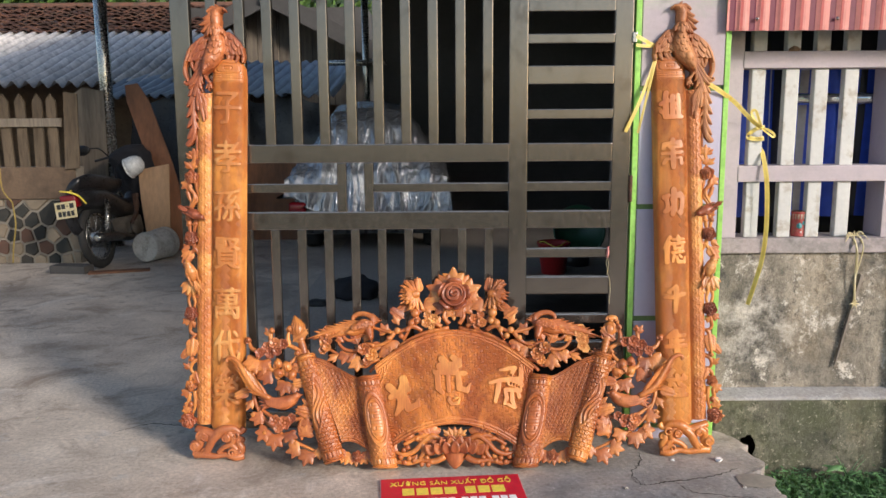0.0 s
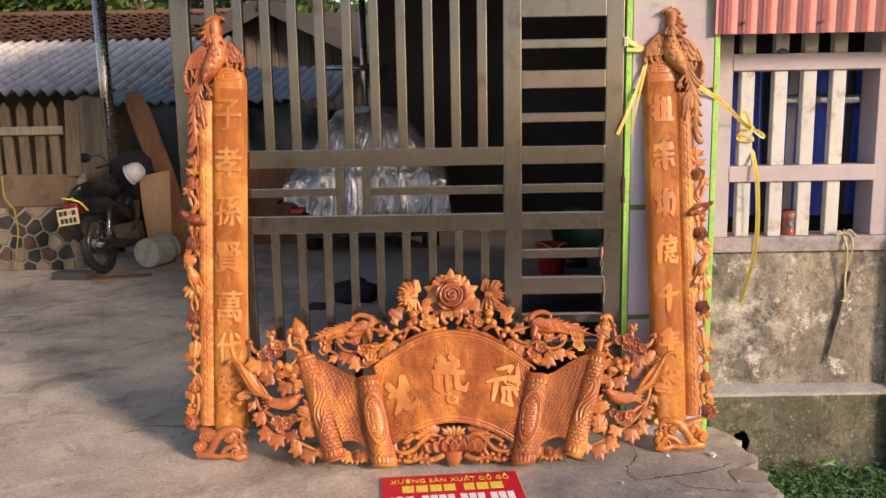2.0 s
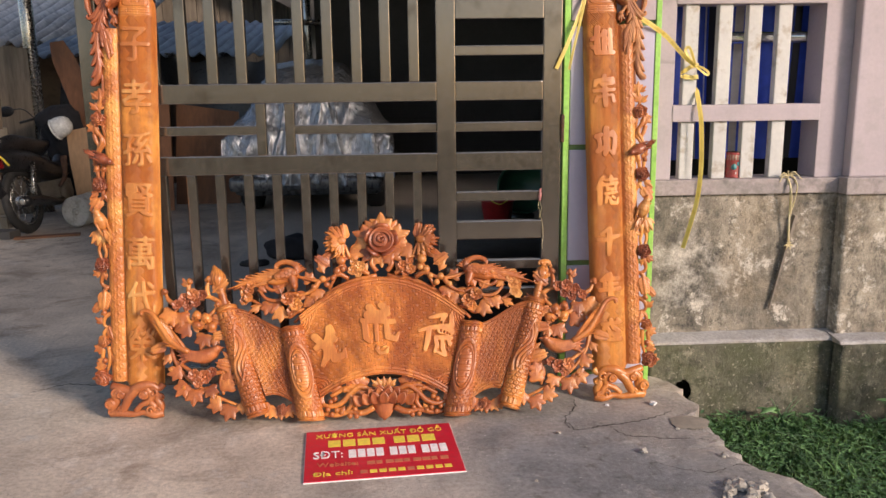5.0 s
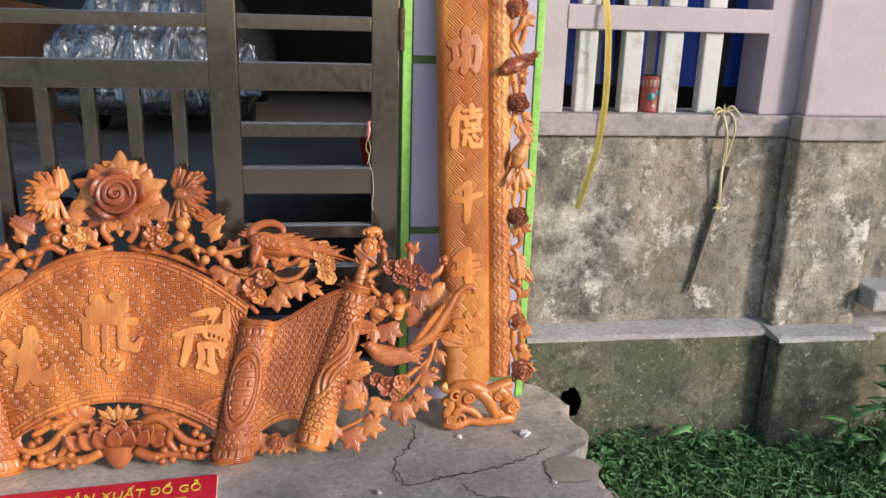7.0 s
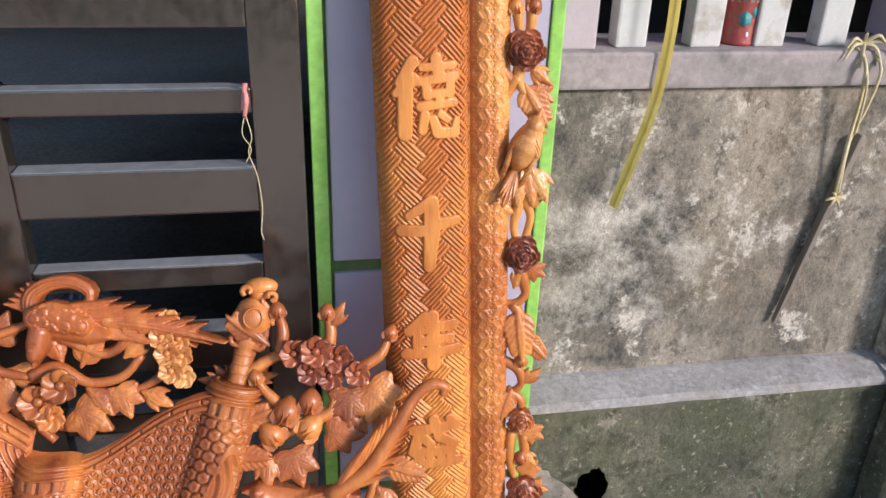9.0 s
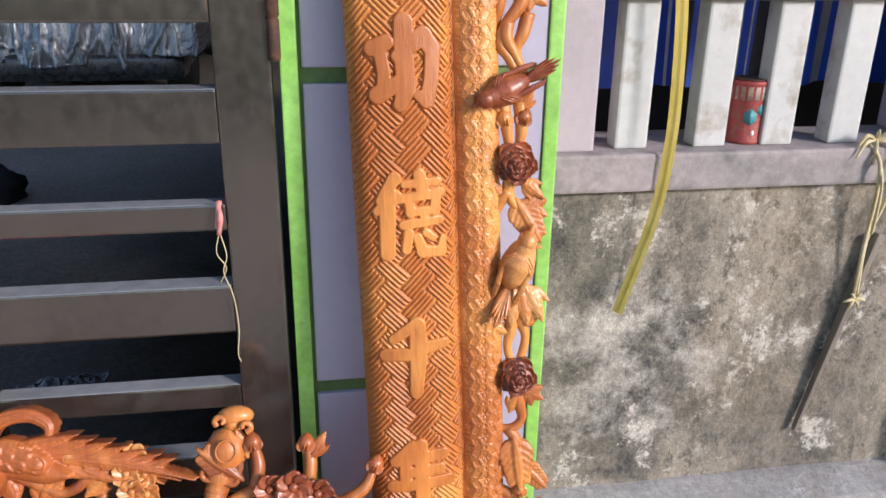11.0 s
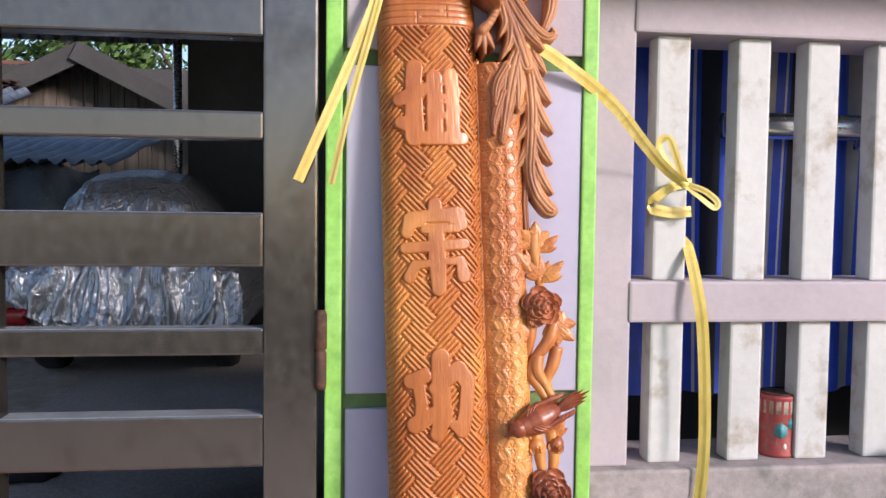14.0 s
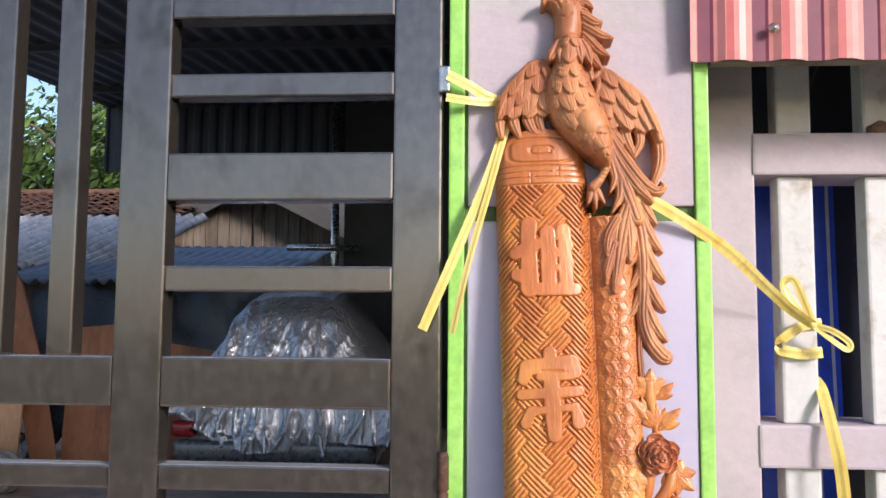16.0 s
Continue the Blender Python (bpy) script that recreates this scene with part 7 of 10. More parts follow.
def crown_bird(parent, sg):
    """The larger bird beside the crown: bowed head, raised wing curled over its back, parted feathers swept outwards."""
    c = Carving().begin(0.28, 0.60, 0.488, 0.628, 0.0013)
    for k in range(4):
        c.stroke(((0.405 + 0.010 * k, 0.552 - 0.006 * k, 0.007), (0.48 + 0.010 * k, 0.545 - 0.008 * k, 0.009), (0.592 - 0.022 * k, 0.512 - 0.003 * k, 0.0015)), 0.022 - 0.001 * k, 0.009, 2)
    for k in range(5):
        c.stroke(((0.335, 0.566 + 0.006 * k, 0.006), (0.318 + 0.004 * k, 0.578 + 0.006 * k, 0.007), (0.292 + 0.008 * k, 0.586 + 0.007 * k, 0.0015)), 0.022, 0.008, 2)
    c.stroke(((0.328, 0.566, 0.010), (0.331, 0.594, 0.012), (0.352, 0.609, 0.011), (0.382, 0.612, 0.010), (0.405, 0.600, 0.009), (0.406, 0.585, 0.006), (0.392, 0.580, 0.003)), 0.028, 0.011, 4)
    c.stroke(((0.338, 0.535, 0.015), (0.350, 0.553, 0.023), (0.378, 0.553, 0.025), (0.405, 0.539, 0.018), (0.432, 0.533, 0.006)), 0.028, 0.022)
    c.stroke(((0.372, 0.572, 0.012), (0.43, 0.556, 0.013), (0.50, 0.540, 0.010), (0.588, 0.511, 0.0015)), 0.030, 0.010, 4)
    for k in range(7):
        u, v = 0.368 + 0.024 * k, 0.578 - 0.0070 * k
        g = 1 - 0.05 * k
        c.stroke(((u - 0.012, v - 0.004, 0.009), (u + 0.026, v - 0.002, 0.0085), (u + 0.052 * g, v + 0.002, 0.0055), (u + 0.080 * g, v + 0.007, 0.0010)), 0.036 - 0.0014 * k, 0.009, 3)
    for k in range(4):
        u, v = 0.392 + 0.020 * k, 0.541 - 0.0040 * k
        c.stroke(((u, v + 0.006, 0.007), (u + 0.024, v - 0.005, 0.007), (u + 0.046, v - 0.010, 0.001)), 0.030, 0.009, 3)
    win, f, off, w, run = c.near(((0.340, 0.566, 0.016), (0.365, 0.566, 0.022), (0.398, 0.552, 0.014)), 0.001)
    c.H[win] = np.where(f < 1, np.maximum(c.H[win], 0.046 + 0.010 * np.sqrt(np.clip(1 - f ** 2, 0, 1)) + 0.006 * scallops(run * 0.066, off * w, 0.016, 0.015)), c.H[win])
    c.stroke(((0.342, 0.545, 0.016), (0.337, 0.526, 0.015), (0.334, 0.514, 0.011)), 0.040, 0.018)
    c.stroke(((0.335, 0.516, 0.009), (0.333, 0.504, 0.005), (0.331, 0.494, 0.001)), 0.040, 0.010)
    c.stroke(((0.331, 0.523, 0.003), (0.333, 0.523, 0.003)), 0.055, 0.004)
    c.incise(((0.322, 0.520), (0.328, 0.530), (0.338, 0.531)), 0.002, 0.0013)
    return c.mesh("carved_bird", WOOD, parent, sg, 0.026)


def spray_bird(parent, sg):
    """A plump bird on the side spray, its wing cut with fine parallel lines."""
    c = Carving().begin(0.59, 0.79, 0.215, 0.315, 0.0013)
    for k in range(4):
        c.stroke(((0.715, 0.268 - 0.004 * k, 0.007), (0.745, 0.272 - 0.009 * k, 0.008), (0.780 - 0.006 * k, 0.284 - 0.018 * k, 0.0015)), 0.030, 0.009, 2)
    c.stroke(((0.628, 0.284, 0.014), (0.650, 0.268, 0.024), (0.680, 0.258, 0.027), (0.710, 0.262, 0.019), (0.738, 0.270, 0.008)), 0.026, 0.026)
    for k in range(3):
        c.stroke(((0.655 + 0.008 * k, 0.266 - 0.006 * k, 0.010), (0.690, 0.266 - 0.009 * k, 0.013), (0.730, 0.274 - 0.010 * k, 0.010), (0.758 - 0.008 * k, 0.280 - 0.012 * k, 0.002)), 0.044 - 0.002 * k, 0.011, 6)
    c.stroke(((0.630, 0.282, 0.0155), (0.624, 0.287, 0.014)), 0.034, 0.020)
    c.stroke(((0.618, 0.288, 0.008), (0.608, 0.290, 0.005), (0.598, 0.291, 0.001)), 0.036, 0.008)
    c.stroke(((0.620, 0.292, 0.003), (0.622, 0.292, 0.003)), 0.050, 0.004)
    c.incise(((0.610, 0.289), (0.620, 0.285), (0.630, 0.290)), 0.0018, 0.0011)
    return c.mesh("carved_bird", WOOD_RED, parent, sg, 0.028)


def scroll_plaque():
    b = thing("scroll_plaque", SCROLL, "orange carved wooden scroll plaque with flowers, leaning on the gate", "carved plaque")

    def fan_depth(S, T):
        return 0.032 + 0.016 * (1 - S ** 2) + 0.010 * np.cos(T * math.pi) * (1 - S ** 2)

    def fan_edges(S):
        return 0.173 - 0.083 * S ** 2, 0.543 - 0.152 * S ** 2 + 0.010 * S ** 4

    # the fan-shaped centre
    nu, nv = 500, 300
    S, T = np.meshgrid(np.linspace(-1, 1, nu), np.linspace(0, 1, nv), indexing="xy")
    bot, top = fan_edges(S)
    half = 0.238 + 0.080 * T
    X = S * half
    V = bot + (top - bot) * T
    edge_v = np.minimum(T, 1 - T) * (top - bot)
    edge_u = (1 - np.abs(S)) * half
    run = X + 0.12 * V * np.sign(X)
    band = np.maximum.reduce([groove(edge_v - d, 0.0016) for d in (0.004, 0.0155, 0.027)])
    ticks = np.maximum(groove((np.mod(run / 0.052, 1) - 0.5) * 0.052, 0.0014) * (edge_v > 0.004) * (edge_v < 0.0155), groove((np.mod(run / 0.052 + 0.5, 1) - 0.5) * 0.052, 0.0014) * (edge_v > 0.0155) * (edge_v < 0.027))
    rim = 1 - np.maximum(band, ticks)
    field = fan_weave(X, V)
    corner = edge_u + edge_v
    arcs = 0.5 + 0.5 * np.sin(np.hypot(edge_u, edge_v - 0.028) / 0.0016)
    H = np.where(edge_v < 0.029, 1.1 * rim, 1.0 * field)
    H = np.where((corner < 0.085) & (edge_v >= 0.029), np.where(corner > 0.080, 1.1, arcs), H)
    P = np.stack([X, -(fan_depth(S, T) + 0.0062 * H), V], -1)
    sheet("centre_panel", P, WOOD, b, "fan-shaped centre carved with a woven ground", back=-0.012)
    # characters
    for ch, u, v in (("light", -0.205, 0.287), ("flow", -0.010, 0.362), ("virtue", 0.204, 0.312), ("hook", -0.004, 0.262)):
        X, Y, sd = stroke_field(*FAN_SIGNS[ch], step=0.0013)
        xx, vv = X + u, Y + v
        t_ = np.full_like(xx, 0.5)
        for _ in range(4):
            s_ = np.clip(xx / (0.238 + 0.080 * t_), -1, 1)
            bt, tp = fan_edges(s_)
            t_ = np.clip((vv - bt) / (tp - bt), 0, 1)
        flat_sign("character", xx, vv, fan_depth(s_, t_) + 0.0062, sd, 0.0046, WOOD_GOLD, b)
    for sg in (-1, 1):
        m_ = lambda x: sg * x
        # wing panels between the rolls
        nu, nv = 170, 260
        S, T = np.meshgrid(np.linspace(0, 1, nu), np.linspace(0, 1, nv), indexing="xy")
        xb, xt = 0.312 + 0.130 * S, 0.376 + 0.190 * S
        vb = 0.050 + 0.055 * np.sin(S * math.pi * 0.62) / math.sin(math.pi * 0.62)
        vt = 0.357 + 0.080 * (S * S * (3 - 2 * S)) ** 0.85
        X, V = xb + (xt - xb) * T, vb + (vt - vb) * T
        D = 0.020 + 0.010 * (2 * S - 0.9) ** 2
        ev = np.minimum(T, 1 - T) * (vt - vb)
        ln = np.maximum.reduce([groove(ev - d, 0.0015) for d in (0.004, 0.014, 0.024)])
        tk = groove((np.mod(X / 0.044 + np.floor(ev / 0.0145) * 0.5, 1) - 0.5) * 0.044, 0.0013) * (ev > 0.004) * (ev < 0.024)
        H = np.where(ev < 0.026, 1 - np.maximum(ln, tk), rosettes(X + V * 0.2, V, 0.0185))
        P = np.stack([m_(X), -(D + 0.0072 * H), V], -1)
        if sg < 0:
            P = P[:, ::-1]
        sheet("wing_panel", P, WOOD, b, back=-0.004)
        fold_relief(b, sg)
        roll_relief(b, (m_(0.470), 0.032, 0.024), (m_(0.598), 0.446, 0.012), 0.0365, "shell", "slim end roll carved like turtle shell")
    # brush and sceptre finials
    for sg, prof, lab in ((-1, [(0.013, 0), (0.0135, 0.012), (0.012, 0.016), (0.0135, 0.020), (0.012, 0.040), (0.0135, 0.044), (0.012, 0.062), (0.018, 0.070), (0.012, 0.078), (0.014, 0.084), (0.024, 0.108), (0.023, 0.122), (0.014, 0.145), (0.003, 0.166)], "brush-tip finial"), (1, [(0.013, 0), (0.0135, 0.012), (0.012, 0.016), (0.0135, 0.030), (0.012, 0.034), (0.0135, 0.052), (0.012, 0.058), (0.017, 0.064), (0.013, 0.072), (0.014, 0.078), (0.0215, 0.090), (0.0235, 0.104), (0.0195, 0.120), (0.010, 0.128), (0.009, 0.132)], "knobbed finial")):
        bm = bmesh.new()
        ax = math.degrees(math.atan2(0.128, 0.434)) * sg
        m0 = Matrix.Translation((sg * 0.598, -0.012, 0.440)) @ pose(0, 0, 0, 0, ax, 0) @ Matrix.Diagonal((1.22, 1.22, 1.06, 1))
        lathe(bm, prof, m0, 18)
        if sg < 0:
            for k in range(9):
                a = math.pi * k / 8
                tube(bm, [m0 @ Vector((-r_ * math.cos(a + 0.25 * q), -r_ * math.sin(a + 0.25 * q), z)) for q, (r_, z) in enumerate(((0.0155, 0.086), (0.0245, 0.108), (0.0225, 0.126), (0.0125, 0.147)))], 0.0018, 5)
        else:
            for s2 in (-1, 1):
                tube(bm, [m0 @ Vector((s2 * (0.0135 + 0.0075 * (1 - 0.12 * k) * math.cos(0.9 * k - 1.2)), -0.012 - 0.001 * k, 0.138 + 0.0075 * (1 - 0.12 * k) * math.sin(0.9 * k - 1.2))) for k in range(7)], [0.0048 - 0.0003 * k for k in range(7)], 7)
                tube(bm, [m0 @ Vector((s2 * (0.012 + 0.008 * math.cos(t)), -0.008, 0.068 + 0.008 * math.sin(t))) for t in (-2.2, -1.0, 0.2, 1.4, 2.4)], 0.0042, 7)
            ball(bm, m0 @ Vector((0, -0.002, 0.146)), (0.025, 0.016, 0.014), seg=16)
            ball(bm, m0 @ Vector((0, -0.002, 0.136)), (0.014, 0.014, 0.012), seg=12)
            tube(bm, [m0 @ Vector((0.011 * math.cos(t), -0.0215, 0.104 + 0.014 * math.sin(t))) for t in (0, 0.8, 1.6, 2.4, 3.2, 4.0, 4.8, 5.6, 6.28)], 0.0016, 6)
        for k in range(4):
            tube(bm, [m0 @ Vector((0.0135 * math.cos(t), 0.0135 * math.sin(t), 0.010 + 0.013 * k)) for t in (-2.6, -2.1, -1.57, -1.0, -0.5)], 0.0016, 6, 3)
        part("finial", bm, WOOD, b, lab)
        bm = bmesh.new()
        lathe(bm, [(0.0375, -0.012), (0.0385, -0.004), (0.0375, 0.002), (0.0345, 0.004), (0.0325, 0.001), (0.0300, 0.004), (0.0275, 0.001), (0.0250, 0.004), (0.0220, 0.001), (0.0190, 0.005), (0.001, 0.006)], Matrix.Translation((sg * 0.598, -0.012, 0.444)) @ pose(0, 0, 0, 0, ax, 0), 30)
        part("roll_end", bm, WOOD, b, "roll end turned with rings")
        for k in range(5):
            leaf(b, sg * (0.574 + 0.013 * k), 0.446, 90 + 40 * (2 - k), 0.5, -0.012, "spear")
    # crown: the central rose on pointed leaves, a peony to each side
    for k, (a, s) in enumerate(((90, 1.30), (56, 1.10), (124, 1.10), (22, 1.25), (158, 1.25), (-12, 1.15), (192, 1.15), (-46, 1.1), (226, 1.1), (-90, 1.0))):
        leaf(b, 0.034 * math.cos(radians(a)), 0.684 + 0.030 * math.sin(radians(a)), a, s, 0.012 - 0.004 * (k % 2), "lobed", WOOD if k % 3 else WOOD_PALE, 6, 12 * (k % 2) - 6)
    rose(b, 0.0, 0.686, 2.05, 0.026, WOOD_DEEP, 75)
    for sg in (-1, 1):
        A = lambda a: a if sg > 0 else 180 - a
        peony(b, sg * 0.148, 0.690, A(-14), 0.98, 0.024, WOOD, 12)
        for u, v, a, s, kind in ((0.142, 0.700, 84, 0.80, "serrated"), (0.165, 0.705, 48, 0.75, "serrated"), (0.178, 0.652, -30, 0.80, "serrated"), (0.125, 0.655, 205, 0.9, "lobed"), (0.150, 0.642, -95, 0.7, "spear")):
            leaf(b, sg * u, v, A(a), s, 0.012, kind, WOOD if s > 0.78 else WOOD_RED, 8)
        # blossoms in the arch, on knotted stems
        for k, (u, v, f) in enumerate(((0.082, 0.588, 1.05), (0.112, 0.572, 1.0), (0.092, 0.560, 0.8), (0.108, 0.604, 0.8))):
            blossom(b, sg * u, v, 1.05 * f, 0.028 + 0.005 * (k % 2), WOOD_PALE if sg < 0 else WOOD, 30 * k)
        for k, (u, v, f) in enumerate(((0.330, 0.446, 1.15), (0.362, 0.468, 1.1), (0.345, 0.422, 0.9))):
            blossom(b, sg * u, v, 1.2 * f, 0.030 + 0.006 * (k % 2), WOOD, 25 * k)
        for k, (u, v) in enumerate(((0.510, 0.548), (0.500, 0.526), (0.522, 0.522), (0.506, 0.502), (0.524, 0.496), (0.510, 0.476), (0.526, 0.466))):
            blossom(b, sg * u, v, 0.95, 0.024 + 0.006 * (k % 2), WOOD_PALE if sg > 0 else WOOD, 40 * k)
        vine(b, [[(sg * x, v, d) for x, v, d in line] for line in (
            ((0.02, 0.570, 0.012), (0.04, 0.600, 0.016), (0.03, 0.632, 0.016), (0.02, 0.650, 0.014)),
            ((0.05, 0.560, 0.012), (0.085, 0.575, 0.018), (0.125, 0.575, 0.020), (0.150, 0.600, 0.022), (0.158, 0.640, 0.022), (0.150, 0.665, 0.022)),
            ((0.130, 0.545, 0.014), (0.165, 0.560, 0.026), (0.200, 0.545, 0.028), (0.240, 0.535, 0.028), (0.290, 0.545, 0.024), (0.335, 0.560, 0.02)),
            ((0.150, 0.600, 0.022), (0.170, 0.575, 0.028), (0.190, 0.530, 0.026), (0.205, 0.505, 0.018)),
            ((0.240, 0.535, 0.028), (0.262, 0.505, 0.028), (0.285, 0.490, 0.026), (0.320, 0.480, 0.024)),
            ((0.320, 0.480, 0.024), (0.355, 0.490, 0.020), (0.395, 0.465, 0.018), (0.440, 0.470, 0.016), (0.470, 0.500, 0.016)),
            ((0.33, 0.545, 0.014), (0.37, 0.530, 0.018), (0.415, 0.505, 0.018), (0.445, 0.520, 0.018), (0.44, 0.548, 0.016), (0.415, 0.555, 0.014)),
            ((0.39, 0.41, 0.008), (0.420, 0.440, 0.014), (0.465, 0.450, 0.012), (0.50, 0.470, 0.012)),
            ((0.30, 0.43, 0.004), (0.33, 0.42, 0.010), (0.36, 0.40, 0.008), (0.40, 0.42, 0.008)),
            ((0.02, 0.556, 0.0), (0.12, 0.535, 0.0), (0.22, 0.485, 0.0), (0.30, 0.42, 0.0), (0.34, 0.38, 0.0)))], 0.0088)
        for u, v, r_ in ((0.156, 0.612, 0.019), (0.172, 0.572, 0.015), (0.188, 0.545, 0.012), (0.212, 0.520, 0.012), (0.150, 0.580, 0.013), (0.228, 0.542, 0.014), (0.262, 0.512, 0.011), (0.430, 0.556, 0.012)):
            bm = bmesh.new()
            ball(bm, (sg * u, -0.032, v), (r_, 0.8 * r_, r_), seg=12)
            part("knob", bm, WOOD_PALE if sg > 0 else WOOD, b)
        for u, v, a, s, kind in ((0.045, 0.612, 160, 0.7, "lobed"), (0.058, 0.575, 60, 0.6, "spear"), (0.205, 0.595, 35, 0.85, "serrated"), (0.225, 0.570, 60, 0.7, "spear"), (0.245, 0.508, -75, 0.8, "lobed"), (0.275, 0.530, 65, 0.7, "lobed"), (0.292, 0.490, -20, 0.75, "spear"), (0.300, 0.462, 200, 0.7, "lobed"), (0.372, 0.430, -35, 0.9, "lobed"), (0.388, 0.492, 65, 0.8, "serrated"), (0.395, 0.455, -50, 0.75, "spear"), (0.432, 0.458, -70, 0.75, "lobed"), (0.448, 0.500, 40, 0.65, "spear"), (0.470, 0.445, -30, 0.7, "spear"), (0.36, 0.50, 110, 0.6, "spear")):
            leaf(b, sg * u, v, A(a), s, 0.016, kind, WOOD_RED if kind == "serrated" and sg < 0 else WOOD)
        crown_bird(b, sg)
        W = lambda x, v, d: Vector((sg * x, -d, v))
        # side spray: a ring of vine with blossoms, fruit buds and a long-tailed bird
        vine(b, [[(sg * x, v, d) for x, v, d in line] for line in (
            ((0.565, 0.42, 0.010), (0.61, 0.455, 0.016), (0.66, 0.485, 0.018), (0.72, 0.485, 0.018), (0.775, 0.455, 0.018), (0.80, 0.40, 0.018), (0.802, 0.33, 0.018), (0.785, 0.25, 0.018), (0.735, 0.18, 0.018), (0.655, 0.125, 0.016), (0.575, 0.085, 0.012), (0.51, 0.06, 0.008)),
            ((0.56, 0.32, 0.005), (0.60, 0.33, 0.012), (0.65, 0.36, 0.020), (0.70, 0.385, 0.022), (0.705, 0.42, 0.022)),
            ((0.65, 0.36, 0.020), (0.66, 0.405, 0.020), (0.635, 0.44, 0.018), (0.625, 0.47, 0.018)),
            ((0.70, 0.385, 0.022), (0.735, 0.395, 0.020), (0.745, 0.43, 0.018), (0.755, 0.46, 0.018)),
            ((0.53, 0.20, 0.005), (0.58, 0.205, 0.014), (0.635, 0.195, 0.020), (0.70, 0.195, 0.022), (0.75, 0.225, 0.020), (0.785, 0.25, 0.018)),
            ((0.60, 0.200, 0.016), (0.612, 0.16, 0.018), (0.60, 0.115, 0.016)),
            ((0.735, 0.485, 0.018), (0.740, 0.52, 0.018), (0.732, 0.555, 0.016)),
            ((0.665, 0.488, 0.018), (0.670, 0.52, 0.018), (0.664, 0.552, 0.016)),
            ((0.775, 0.455, 0.018), (0.812, 0.475, 0.018), (0.828, 0.505, 0.016)),
            ((0.64, 0.13, 0.014), (0.625, 0.09, 0.014), (0.59, 0.055, 0.012)))], 0.0090)
        for k, (u, v, f) in enumerate(((0.685, 0.490, 1.0), (0.716, 0.492, 1.1), (0.748, 0.478, 1.05), (0.706, 0.462, 0.9), (0.735, 0.452, 0.95), (0.775, 0.455, 0.9))):
            blossom(b, sg * u, v, 1.15 * f, 0.034 + 0.006 * (k % 2), WOOD_DEEP if sg > 0 else WOOD_RED, 33 * k)
        for k, (u, v, f) in enumerate(((0.668, 0.182, 1.45), (0.705, 0.190, 1.25), (0.640, 0.200, 1.0), (0.690, 0.160, 1.0))):
            blossom(b, sg * u, v, f, 0.034 + 0.005 * (k % 2), WOOD_RED, 20 * k)
        for u, v, a, s in ((0.668, 0.400, 70, 1.30), (0.700, 0.374, 40, 1.25), (0.648, 0.368, 130, 1.25), (0.704, 0.412, 80, 1.15), (0.628, 0.455, 100, 0.7), (0.664, 0.552, 95, 0.75), (0.735, 0.545, 80, 0.75), (0.828, 0.508, 65, 0.75), (0.795, 0.215, 10, 0.6), (0.745, 0.145, -30, 0.6)):
            bud(b, sg * u, v, A(a), s, 0.026)
        for u, v, a, s, kind in ((0.645, 0.505, 140, 0.9, "serrated"), (0.655, 0.535, 110, 0.6, "spear"), (0.742, 0.525, 60, 0.6, "spear"), (0.790, 0.435, -55, 1.05, "lobed"), (0.765, 0.430, -95, 0.9, "lobed"), (0.590, 0.385, 20, 0.85, "serrated"), (0.580, 0.34, -5, 0.85, "serrated"), (0.640, 0.335, -95, 0.8, "spear"), (0.672, 0.345, -75, 0.9, "lobed"), (0.725, 0.365, -10, 0.85, "lobed"), (0.555, 0.215, 15, 1.0, "serrated"), (0.57, 0.245, 40, 0.7, "spear"), (0.735, 0.160, -50, 0.9, "lobed"), (0.705, 0.140, -85, 0.95, "lobed"), (0.655, 0.150, -110, 0.8, "lobed"), (0.755, 0.205, -10, 0.8, "lobed"), (0.605, 0.165, 160, 0.85, "lobed"), (0.585, 0.125, 95, 0.85, "lobed"), (0.570, 0.075, -70, 0.9, "lobed"), (0.605, 0.085, -15, 0.85, "lobed"), (0.54, 0.085, -140, 0.8, "lobed"), (0.815, 0.305, -20, 0.8, "serrated"), (0.800, 0.270, -60, 0.7, "spear"), (0.785, 0.36, 130, 0.6, "spear")):
            leaf(b, sg * u, v, A(a), s, 0.020, kind)
        spray_bird(b, sg)
        bm = bmesh.new()
        tube(bm, [W(0.725, 0.275, 0.048), W(0.785, 0.312, 0.055), W(0.828, 0.372, 0.060), W(0.858, 0.418, 0.06), W(0.884, 0.434, 0.06), W(0.902, 0.428, 0.06), W(0.898, 0.416, 0.06)], [0.011, 0.012, 0.010, 0.009, 0.009, 0.008, 0.006], 10)
        for k in range(8):
            t = k / 7
            a = 36 + 22 * t
            for s2 in (-1, 1):
                blade(bm, facing(sg * (0.735 + 0.085 * t), 0.282 + 0.072 * t, 0.054, A(a + s2 * 20), 4), 0.085 * (1 - 0.40 * t), 0.013, cup=-0.2, thick=0.005, rise=0.004, shape="leaf", ridge=0.18, nl=6)
        part("bird_tail", bm, WOOD_CHAR if sg < 0 else WOOD, b, smooth="keep")
        # below the wing panels
        rose(b, sg * 0.382, 0.052, 1.0, 0.018, WOOD_RED)
        for k in range(5):
            leaf(b, sg * (0.352 + 0.018 * k), 0.062, A(200 + 34 * k), 0.7, 0.010, "lobed")
